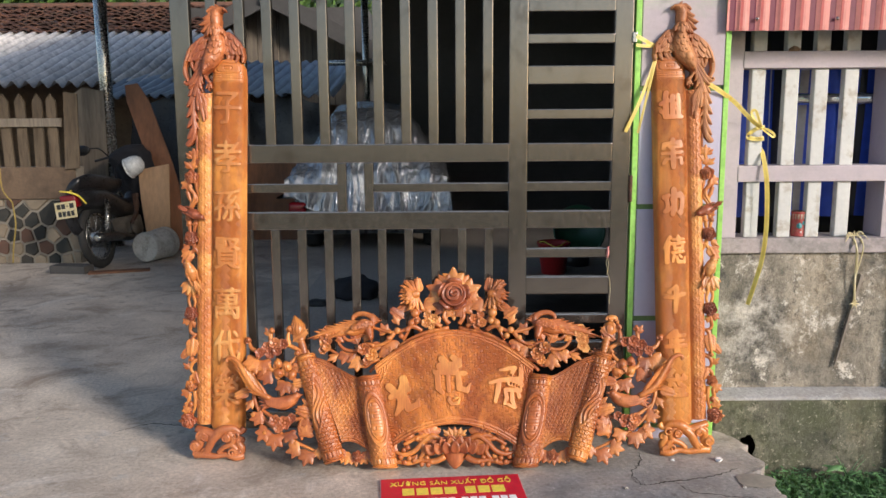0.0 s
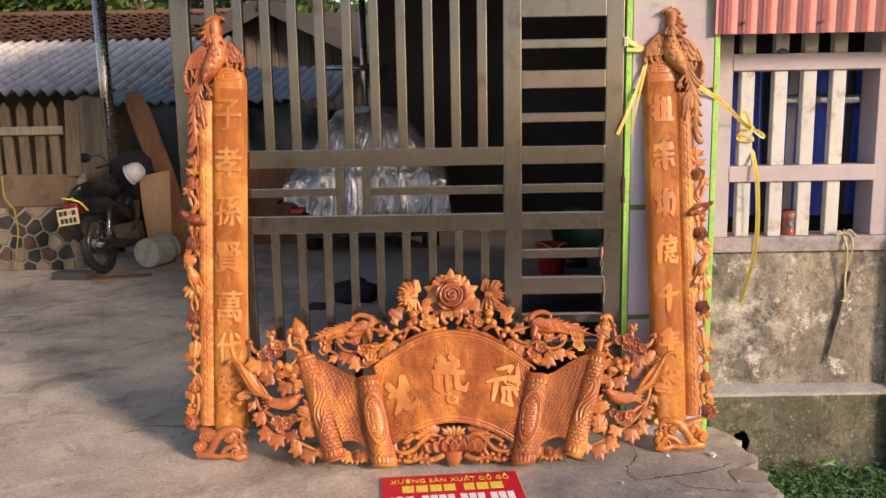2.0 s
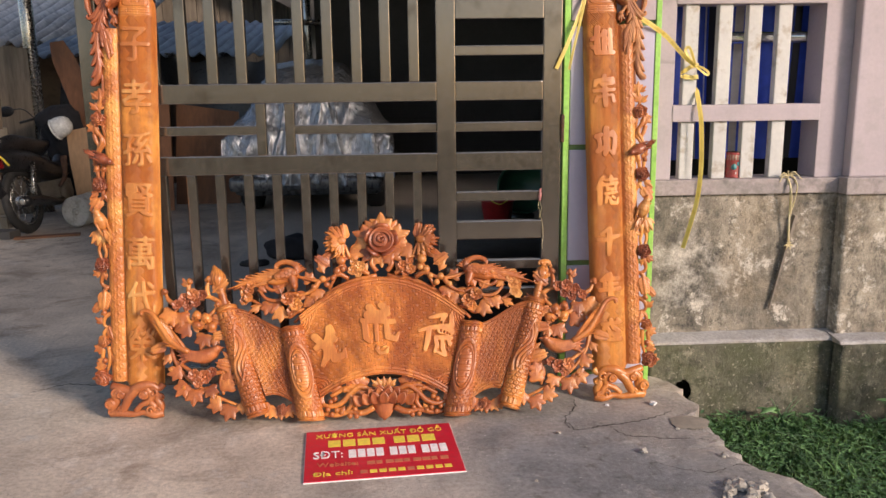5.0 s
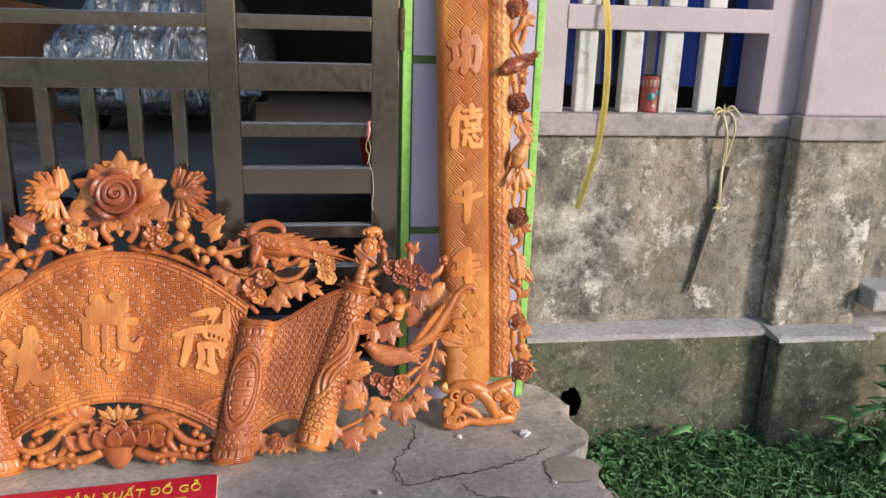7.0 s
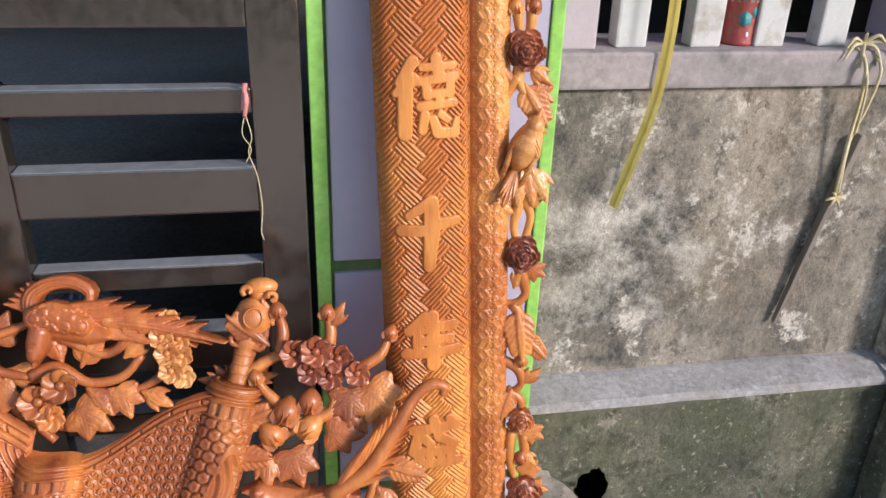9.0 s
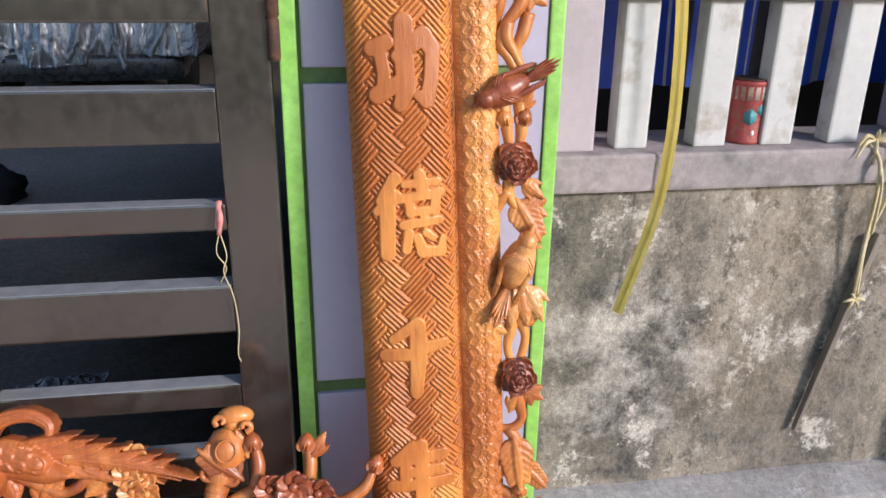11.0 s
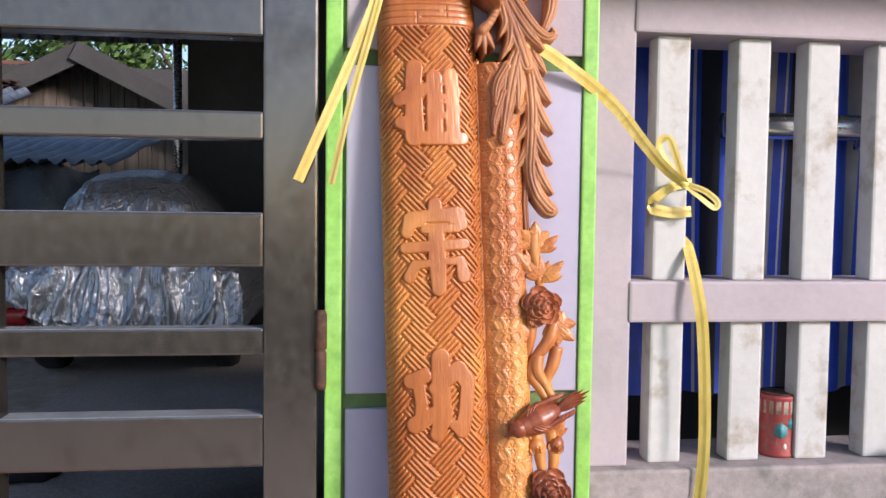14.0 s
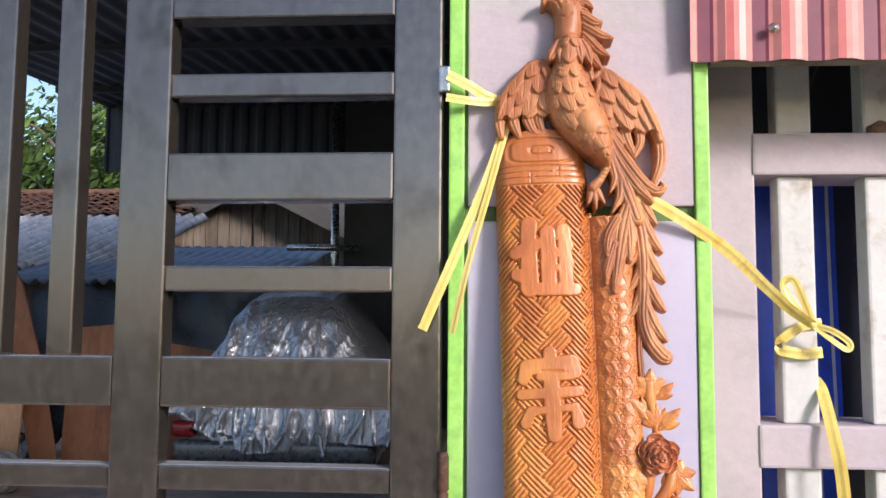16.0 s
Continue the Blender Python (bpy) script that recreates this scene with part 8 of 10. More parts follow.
        # lotus arms
        vine(b, [[(sg * x, v, d) for x, v, d in line] for line in (
            ((0.05, 0.110, 0.02), (0.09, 0.128, 0.028), (0.125, 0.105, 0.030), (0.160, 0.070, 0.028), (0.20, 0.058, 0.024), (0.235, 0.068, 0.018)),
            ((0.04, 0.05, 0.02), (0.08, 0.032, 0.022), (0.13, 0.036, 0.022), (0.18, 0.026, 0.020), (0.23, 0.032, 0.014)),
            ((0.10, 0.125, 0.026), (0.125, 0.130, 0.024), (0.165, 0.115, 0.022), (0.20, 0.095, 0.018)),
            ((0.13, 0.100, 0.026), (0.12, 0.07, 0.024), (0.14, 0.040, 0.022)))], 0.0115)
        for u, v, a, s, kind in ((0.075, 0.125, 50, 0.95, "lobed"), (0.090, 0.110, 15, 0.9, "lobed"), (0.165, 0.110, 40, 0.6, "lobed"), (0.225, 0.085, -10, 0.75, "lobed"), (0.15, 0.055, -60, 0.6, "spear"), (0.085, 0.06, 30, 0.7, "spear"), (0.235, 0.042, -20, 0.75, "lobed")):
            leaf(b, sg * u, v, A(a), s, 0.018, kind)
        for u, v in ((0.09, 0.030), (0.11, 0.046), (0.105, 0.020), (0.16, 0.034), (0.178, 0.044), (0.196, 0.028), (0.212, 0.048), (0.13, 0.022), (0.185, 0.085), (0.200, 0.075), (0.148, 0.118)):
            bm = bmesh.new()
            ball(bm, (sg * u, -0.026, v), 0.011, seg=10)
            part("berry", bm, WOOD, b)
    # the lotus vase under the fan
    bm = bmesh.new()
    lathe(bm, [(0.004, -0.004), (0.022, 0.010), (0.036, 0.032), (0.045, 0.056), (0.052, 0.066), (0.046, 0.072), (0.064, 0.088), (0.070, 0.098), (0.060, 0.104)], Matrix.Translation((0, -0.012, 0.006)) @ Matrix.Diagonal((1, 0.5, 1, 1)), 24)
    for r_, n, z, l in ((0.080, 7, 0.062, 0.052), (0.058, 6, 0.082, 0.046), (0.032, 4, 0.098, 0.040)):
        for k in range(n):
            t = (k / (n - 1) - 0.5) * 2
            pb = bmesh.new()
            blade(pb, facing(t * r_, z, 0.030 + 0.022 * (1 - t * t), 90 - 48 * t, 10), l, 0.040, cup=0.2, thick=0.004, rise=0.008, curl=0.006, shape="leaf", ridge=0.05, nl=6)
            part("petal", pb, WOOD_RED, b)
    for k in range(5):
        leaf(b, (k - 2) * 0.010, 0.128, 90 - 24 * (k - 2), 0.55, 0.022, "spear", WOOD_PALE)
    part("lotus", bm, WOOD_RED, b)
    for sg in (-1, 1):
        for k in range(4):
            leaf(b, sg * (0.060 + 0.008 * k), 0.098, (12 + 18 * k) if sg > 0 else 168 - 18 * k, 1.15, 0.016, "serrated", WOOD)
    return b


scroll_plaque()

# ---- things on and by the slab ----
def ribbon(bm, pts, width, facing_dir=(0, -1, 0), twist=0.0, smooth=5, crease=0.0006):
    """A flat plastic tape along a line, with a shallow fold down its middle."""
    line = smooth_line(pts, smooth)
    rows = []
    n = len(line)
    for i, p in enumerate(line):
        d = (line[min(i + 1, n - 1)] - line[max(i - 1, 0)]).normalized()
        f = Vector(facing_dir)
        f = (f - d * f.dot(d)).normalized()
        f = Matrix.Rotation(twist * i / n, 3, d) @ f
        s = d.cross(f)
        rows.append([bm.verts.new(p + s * width * a / 2 + f * c) for a, c in ((-1, 0), (-0.3, crease), (0.3, -crease * 0.4), (1, 0.0), (0.3, -crease * 0.4 - 0.0008), (-0.3, crease - 0.0008))])
    for a, b in zip(rows, rows[1:]):
        for k in range(6):
            bm.faces.new((a[k], a[(k + 1) % 6], b[(k + 1) % 6], b[k]))
    bm.faces.new(rows[0])
    bm.faces.new(rows[-1][::-1])
    return bm


def tapes():
    t = thing("tape", pose(0, 0, 0), "yellow plastic tape tying the couplet board to the fence", "tape")

    def strip(name, pts, w, **k):
        bm = bmesh.new()
        ribbon(bm, pts, w, **k)
        part(name, bm, TAPE, t, smooth=False)

    strip("tail", [(1.050, 3.420, 1.640), (1.036, 3.416, 1.60), (1.01, 3.400, 1.52), (0.965, 3.385, 1.41), (0.918, 3.392, 1.302)], 0.014)
    strip("tail", [(1.052, 3.418, 1.630), (1.036, 3.412, 1.59), (1.012, 3.392, 1.50), (0.985, 3.372, 1.40), (0.962, 3.368, 1.298)], 0.010, twist=0.5)
    strip("loop", [(0.952, 3.395, 1.675), (0.985, 3.398, 1.658), (1.015, 3.412, 1.644), (1.075, 3.420, 1.632)], 0.015)
    strip("loop", [(0.95, 3.39, 1.640), (0.985, 3.396, 1.636), (1.02, 3.412, 1.638), (1.075, 3.418, 1.646)], 0.012, twist=0.3)
    strip("span", [(1.225, 3.392, 1.498), (1.29, 3.405, 1.462), (1.36, 3.435, 1.420), (1.44, 3.515, 1.370), (1.49, 3.555, 1.336), (1.528, 3.568, 1.312)], 0.018, twist=0.9)
    strip("bow", [(1.525, 3.572, 1.312), (1.496, 3.566, 1.347), (1.483, 3.566, 1.377), (1.498, 3.562, 1.384), (1.515, 3.564, 1.347), (1.528, 3.568, 1.314)], 0.012, twist=0.4)
    strip("bow", [(1.528, 3.568, 1.312), (1.555, 3.555, 1.302), (1.577, 3.550, 1.284), (1.572, 3.550, 1.274), (1.550, 3.555, 1.290), (1.529, 3.568, 1.310)], 0.010, twist=0.6)
    strip("wrap", [(1.486, 3.600, 1.280), (1.487, 3.588, 1.288), (1.520, 3.586, 1.310), (1.551, 3.590, 1.315)], 0.016)
    strip("wrap", [(1.486, 3.600, 1.274), (1.487, 3.588, 1.270), (1.520, 3.586, 1.265), (1.551, 3.590, 1.268)], 0.018)
    strip("hanging_end", [(1.553, 3.632, 1.226), (1.551, 3.602, 1.212), (1.549, 3.576, 1.182), (1.552, 3.560, 1.14), (1.559, 3.552, 1.08), (1.566, 3.551, 0.96), (1.566, 3.550, 0.86), (1.557, 3.554, 0.75), (1.537, 3.568, 0.64), (1.514, 3.574, 0.548)], 0.019, twist=0.8)
    bm = bmesh.new()
    ball(bm, (1.528, 3.568, 1.312), (0.008, 0.006, 0.007))
    part("knot", bm, TAPE, t)


tapes()


def paint_can():
    c = thing("paint_can", pose(1.738, WY + 0.046, 0.842), "small rusty red paint can on the fence sill", "can")
    bm = bmesh.new()
    r, h = 0.030, 0.108
    lathe(bm, [(r - 0.002, 0), (r + 0.001, 0.002), (r + 0.001, 0.006), (r, 0.008), (r, h - 0.008), (r + 0.001, h - 0.006), (r + 0.001, h - 0.001), (r - 0.001, h)], None, 28)
    part("body", bm, surface("rusty_red_tin", (0.36, 0.055, 0.05), (0.29, 0.05, 0.045), (0.24, 0.11, 0.07), rough=0.55, s1=25, s2=120, third_amt=(0.52, 0.66)), c)
    bm = bmesh.new()
    lathe(bm, [(r - 0.003, 0), (r - 0.002, 0.003), (r - 0.006, 0.002), (0.001, 0.0015)], Matrix.Translation((0, 0, h)), 28)
    part("lid", bm, RUST, c)

    def patch(name, a0, a1, z0, z1, mat, cut=False):
        bm = bmesh.new()
        n = 8
        rows = []
        for i in range(n + 1):
            a = radians(a0 + (a1 - a0) * i / n)
            k = 1 - abs(2 * i / n - 1) if cut else 1
            zm = (z0 + z1) / 2
            q = 0.5 + 0.5 * k
            rows.append([bm.verts.new(((r + e) * math.sin(a), -(r + e) * math.cos(a), zm + (zz - zm) * q)) for e, zz in ((0.0004, z0), (0.0004, z1), (0.0, z1), (0.0, z0))])
        for x, y in zip(rows, rows[1:]):
            for k in range(4):
                bm.faces.new((x[k], y[k], y[(k + 1) % 4], x[(k + 1) % 4]))
        part(name, bm, mat, c)

    teal = surface("teal_print", (0.05, 0.22, 0.25), (0.07, 0.28, 0.30), None, rough=0.5, s1=30, s2=90)
    patch("label_band", -95, 95, 0.076, 0.099, surface("rusty_pale_tin", (0.42, 0.36, 0.30), (0.30, 0.20, 0.13), (0.20, 0.11, 0.07), rough=0.6, s1=40, s2=140))
    patch("label_mark", -36, 6, 0.034, 0.062, teal, True)
    patch("label_mark", 8, 30, 0.050, 0.070, teal, True)
    patch("label_mark", -6, 4, 0.016, 0.026, PALEPRINT, True)


paint_can()


def hung_stick():
    s = thing("hanging_stick", pose(0, 0, 0), "weathered stick hung on raffia from a baluster", "stick")
    bm = bmesh.new()
    a, b = Vector((1.999, 3.572, 0.680)), Vector((1.912, 3.575, 0.265))
    d = (b - a).normalized()
    m = Matrix.Translation(a) @ d.to_track_quat("Z", "Y").to_matrix().to_4x4()
    L = (b - a).length
    box(bm, -0.011, 0.011, -0.005, 0.006, 0, L, 0.002, m)
    for v in bm.verts:
        t = (v.co - a).dot(d) / L
        c = a + d * (t * L)
        v.co = c + (v.co - c) * (1.15 - 0.6 * t)
    part("stick", bm, STICKM, s, smooth=False)
    bm = bmesh.new()
    k = a + d * 0.13
    tube(bm, [(1.946, 3.580, 0.846), (1.952, 3.548, 0.82), (1.960, 3.548, 0.76), (1.965, 3.558, 0.66), (k.x, k.y - 0.008, k.z)], 0.0035, 6)
    tube(bm, [(1.975, 3.580, 0.846), (1.986, 3.548, 0.81), (1.976, 3.546, 0.74), (1.968, 3.558, 0.67), (k.x + 0.004, k.y - 0.01, k.z)], 0.003, 6)
    tube(bm, [(1.955, 3.575, 0.85), (1.958, 3.540, 0.79), (1.962, 3.54, 0.71), (1.960, 3.54, 0.69)], 0.0028, 6)
    part("raffia", bm, STRING, s)
    bm = bmesh.new()
    for i in range(7):
        an = i * 0.9
        tube(bm, [(1.955, 3.572, 0.853), (1.955 + 0.03 * math.cos(an), 3.560, 0.858 + 0.014 * math.sin(an)), (1.958 + 0.052 * math.cos(an), 3.556, 0.846 + 0.024 * math.sin(an) - 0.010)], [0.0045, 0.004, 0.002], 5, flat=0.5)
    part("knot", bm, STRING, s)
    bm = bmesh.new()
    for i in range(6):
        an = i * 1.05
        tube(bm, [(k.x, k.y - 0.010, k.z), (k.x + 0.014 * math.cos(an), k.y - 0.014, k.z + 0.012 * math.sin(an)), (k.x + 0.022 * math.cos(an), k.y - 0.012, k.z + 0.018 * math.sin(an) - 0.004)], [0.004, 0.003, 0.0015], 5)
    part("knot", bm, STRING, s)


hung_stick()


def ground_sign():
    """The red sign on the slab; its name, number and address lines are plain bars."""
    tl, tr, br, bl = Vector((-0.052, 3.022)), Vector((0.470, 3.080)), Vector((0.500, 2.668)), Vector((-0.030, 2.640))
    c = (tl + tr + br + bl) / 4
    ang = math.degrees(math.atan2(*((tr - tl + br - bl).yx)))
    W, H = 0.527, 0.385
    s = thing("sign_board", pose(c.x, c.y, 0.001, 0, 0, ang), "red printed workshop sign lying on the concrete", "sign")
    bm = bmesh.new()
    box(bm, -W / 2, W / 2, -H / 2, H / 2, 0, 0.006, 0.002)
    part("board", bm, SIGNRED, s, smooth=False)
    bm = bmesh.new()
    box(bm, -W / 2 - 0.0015, W / 2 + 0.001, -H / 2 - 0.002, H / 2, 0, 0.0035, 0.0005)
    part("backing", bm, PALEPRINT, s, "pale worn edge", smooth=False)

    def step_islands(me):
        """Strokes that cross in one letter lie a hair above each other."""
        root = list(range(len(me.vertices)))

        def find(a):
            while root[a] != a:
                root[a] = root[root[a]]
                a = root[a]
            return a

        for e in me.edges:
            root[find(e.vertices[0])] = find(e.vertices[1])
        order = {}
        for v in me.vertices:
            v.co.z += 0.0004 * (order.setdefault(find(v.index), len(order)) % 3)
        return me

    def words(text, size, x0, x1, y, mat):
        me = step_islands(letters(text, size, 0.0005, 0, 0.0))
        me.materials.append(mat)
        o = new("lettering", me)
        o.parent = s
        xs = [v.co.x for v in me.vertices]
        k = (x1 - x0) / (max(xs) - min(xs))
        o.matrix_local = Matrix.Translation((x0 - min(xs) * k, y, 0.007)) @ Matrix.Diagonal((k, 1.0, 1, 1))

    me = letters("XƯỞNG SẢN XUẤT ĐỒ GỖ", 0.043, 0.0005, 0, 0.0, 1.04)
    step_islands(me)
    me.materials.append(YELLOW)
    o = new("lettering", me)
    o.parent = s
    k = 0.46 / max(0.01, o.dimensions.x) if o.dimensions.x else 1
    xs = [v.co.x for v in me.vertices]
    k = 0.455 / (max(xs) - min(xs))
    o.matrix_local = Matrix.Translation((0.0, 0.140, 0.007)) @ Matrix.Diagonal((k, 1.0, 1, 1))

    def bar(x0, x1, y0, y1, mat):
        bm = bmesh.new()
        box(bm, x0, x1, y0, y1, 0.005, 0.0068, 0.0006)
        part("bar", bm, mat, s, smooth=False)

    for x0, x1 in ((-0.150, -0.108), (-0.098, -0.056), (-0.046, -0.004), (0.006, 0.048), (0.082, 0.120), (0.130, 0.172), (0.182, 0.228)):
        bar(x0 - 0.035, x1 - 0.033, 0.052, 0.106, YELLOW)
    me = letters("SĐT:", 0.072, 0.0005, 0, 0.0)
    step_islands(me)
    me.materials.append(PALEPRINT)
    o = new("lettering", me)
    o.parent = s
    o.matrix_local = Matrix.Translation((-0.185, -0.012, 0.007)) @ Matrix.Diagonal((0.72, 1, 1, 1))
    x = -0.115
    for n in (4, 3, 3):
        for i in range(n):
            bar(x, x + 0.026, -0.040, 0.022, PALEPRINT)
            x += 0.0315
        x += 0.016
    words("Website:", 0.042, -0.222, -0.085, -0.085, DIMPRINT)
    for i in range(5, 14):
        w = 0.020 + 0.012 * ((i * 7) % 3)
        bar(-0.21 + 0.031 * i, -0.21 + 0.031 * i + min(w, 0.027), -0.098, -0.074, DIMPRINT)
    words("Địa chỉ:", 0.036, -0.235, -0.105, -0.150, YELLOW)
    for i in range(5, 15):
        bar(-0.235 + 0.031 * i, -0.235 + 0.031 * i + 0.024, -0.160, -0.138, YELLOW if i % 5 else DIMPRINT)


ground_sign()


def cracks():
    """Cracks and spalls in the slab near its broken corner."""
    def line(pts, w, seed):
        r = random.Random(seed)
        ln = smooth_line([(x, y, 0) for x, y in pts], 10)
        bm = bmesh.new()
        rows = []
        for i, p in enumerate(ln):
            d = (ln[min(i + 1, len(ln) - 1)] - ln[max(i - 1, 0)]).normalized()
            s = Vector((-d.y, d.x, 0))
            ww = w * (0.35 + 0.9 * r.random()) * math.sin(math.pi * (0.06 + 0.88 * i / len(ln)))
            q = p + s * (r.random() - 0.5) * 0.012
            rows.append([bm.verts.new(q + s * ww + Vector((0, 0, 0.0008))), bm.verts.new(q - s * ww + Vector((0, 0, 0.0008)))])
        for a, b in zip(rows, rows[1:]):
            bm.faces.new((a[0], b[0], b[1], a[1]))
        ob = part("crack", bm, surface("crack_dirt", (0.05, 0.045, 0.04), (0.08, 0.07, 0.06), None, rough=1.0, s1=30, s2=120) if "crack_dirt" not in bpy.data.materials else bpy.data.materials["crack_dirt"], smooth=False)
        tagged(ob, "dark crack in the concrete slab", "crack", kind="structure")

    line([(0.90, 3.05), (0.93, 2.98), (1.02, 3.00), (1.12, 3.02), (1.24, 3.06), (1.34, 3.12)], 0.0045, 1)
    line([(0.93, 2.98), (0.91, 3.08), (0.97, 3.18), (0.99, 3.28)], 0.003, 2)
    line([(1.06, 3.01), (1.10, 2.92), (1.24, 2.88), (1.38, 2.86)], 0.003, 3)
    line([(-1.3, 3.5), (-1.15, 3.62), (-1.0, 3.60), (-0.9, 3.66)], 0.004, 4)
    line([(1.12, 2.70), (1.28, 2.62), (1.42, 2.66), (1.5, 2.60)], 0.0025, 5)


cracks()


def stones():
    """Loose chips of concrete and stone on the slab and by the footing."""
    r = random.Random(11)
    for x, y, z, s, mt in ((1.285, 3.185, 0, 0.020, PALEPRINT), (1.12, 2.775, 0, 0.020, BROKEN), (0.86, 2.95, 0, 0.012, BROKEN), (1.34, 2.50, 0, 0.036, BROKEN), (1.385, 2.475, 0, 0.04, BROKEN), (1.30, 2.48, 0, 0.03, BROKEN), (1.36, 2.45, 0, 0.034, BROKEN), (1.315, 2.52, 0, 0.026, BROKEN), (1.41, 2.50, 0, 0.03, BROKEN), (1.35, 2.535, 0, 0.022, BROKEN), (1.28, 2.45, 0, 0.022, BROKEN), (1.40, 2.43, 0, 0.028, BROKEN), (1.33, 2.42, 0, 0.024, BROKEN), (1.47, 3.30, -0.235, 0.05, BROKEN), (1.52, 3.16, -0.235, 0.06, BROKEN), (1.50, 3.02, -0.235, 0.07, BROKEN), (1.10, 3.19, 0, 0.011, PALEPRINT), (0.30, 2.35, 0, 0.014, BROKEN), (-0.9, 2.6, 0, 0.012, BROKEN), (-1.7, 3.7, 0, 0.012, BROKEN), (0.72, 2.60, 0, 0.008, BROKEN), (1.38, 2.72, 0, 0.018, BROKEN), (1.30, 2.95, 0, 0.010, BROKEN)):
        bm = bmesh.new()
        bmesh.ops.create_icosphere(bm, subdivisions=2, radius=s)
        for v in bm.verts:
            v.co *= 0.72 + 0.5 * noise.noise(v.co / s * 1.3 + Vector((x * 9, y * 9, 0)))
            v.co.z *= 0.55
        lo = min(v.co.z for v in bm.verts)
        ob = part("stone_chip", bm, mt, smooth=False)
        ob.matrix_world = pose(x, y, z - lo - 0.001, 0, 0, r.random() * 360)
        tagged(ob, "loose chip of pale concrete on the ground", "stone", "loose chips")
    bm = bmesh.new()
    n = 26
    vs = []
    for i in range(n):
        a = 2 * math.pi * i / n
        rr = 0.075 * (1 + 0.4 * noise.noise((math.cos(a) * 2, math.sin(a) * 2, 5)))
        vs.append(bm.verts.new((1.365 + rr * math.cos(a) * 1.0, 3.00 + rr * 0.8 * math.sin(a), 0.0035)))
    c = bm.verts.new((1.365, 3.0, 0.008))
    for i in range(n):
        bm.faces.new((vs[i], vs[(i + 1) % n], c))
    tagged(part("mortar_patch", bm, MORTAR, smooth=True), "pale crumbling mortar patch on the slab edge", "mortar", kind="structure")


stones()


def grass():
    """Grass and low weeds between the slab and the footing."""
    r = random.Random(3)
    V, F = [], []
    for k in range(26000):
        x = 1.40 + 2.2 * r.random() ** 1.1
        y = 3.48 - 1.9 * r.random() ** 1.3
        if y > 3.40 and 2.15 < x < 2.52:
            y -= 0.1
        if x < edge_x(max(-5, min(3.5, y))) + 0.02 + 0.05 * (y > 3.0) * r.random():
            continue
        if y > 3.0 and x < 1.62 and r.random() < 0.75:
            continue
        h = 0.022 + (0.055 + 0.08 * max(0.0, noise.noise((x * 5, y * 5, 2)))) * r.random() ** 2
        a, b = r.random() * 6.28, r.random() * 6.28
        lean = h * (0.3 + 0.9 * r.random())
        w = 0.0016 + 0.0022 * r.random()
        s = Vector((math.cos(a), math.sin(a), 0)) * w
        t = Vector((math.cos(b), math.sin(b), 0)) * lean
        p = Vector((x, y, -0.245))
        i = len(V)
        V += [p - s, p + s, p + t * 0.35 + s * 0.9 + Vector((0, 0, h * 0.62)), p + t * 0.35 - s * 0.9 + Vector((0, 0, h * 0.62)), p + t + Vector((0, 0, h))]
        F += [(i, i + 1, i + 2, i + 3), (i + 3, i + 2, i + 4)]
    tagged(raw("grass", V, F, GRASSM, smooth=False), "short green grass along the footing", "grass", kind="stuff")
    V, F = [], []
    for k in range(17000):
        x = 1.48 + 1.9 * r.random()
        y = 3.44 - 1.8 * r.random() ** 1.2
        if x < edge_x(max(-5, min(3.5, y))) + 0.06 or (y > 3.36 and 2.1 < x < 2.55):
            continue
        a = r.random() * 6.28
        L, w = 0.014 + 0.034 * r.random() ** 1.5, 0.003 + 0.006 * r.random()
        d = Vector((math.cos(a), math.sin(a), 0.5 * (r.random() - 0.3))).normalized()
        s = Vector((-math.sin(a), math.cos(a), 0.3 * (r.random() - 0.5))) * w
        p = Vector((x, y, -0.24 + (0.05 + 0.07 * max(0.0, noise.noise((x * 6, y * 6, 9)) + 0.3)) * r.random()))
        i = len(V)
        V += [p, p + d * L * 0.45 + s, p + d * L, p + d * L * 0.45 - s, p + d * L * 0.5 - Vector((0, 0, 0.003))]
        F += [(i, i + 1, i + 4), (i + 1, i + 2, i + 4), (i + 2, i + 3, i + 4), (i + 3, i, i + 4)]
    tagged(raw("ground_weeds", V, F, WEEDM, smooth=False), "broad-leaved low weeds in the grass", "weeds", kind="stuff")


grass()


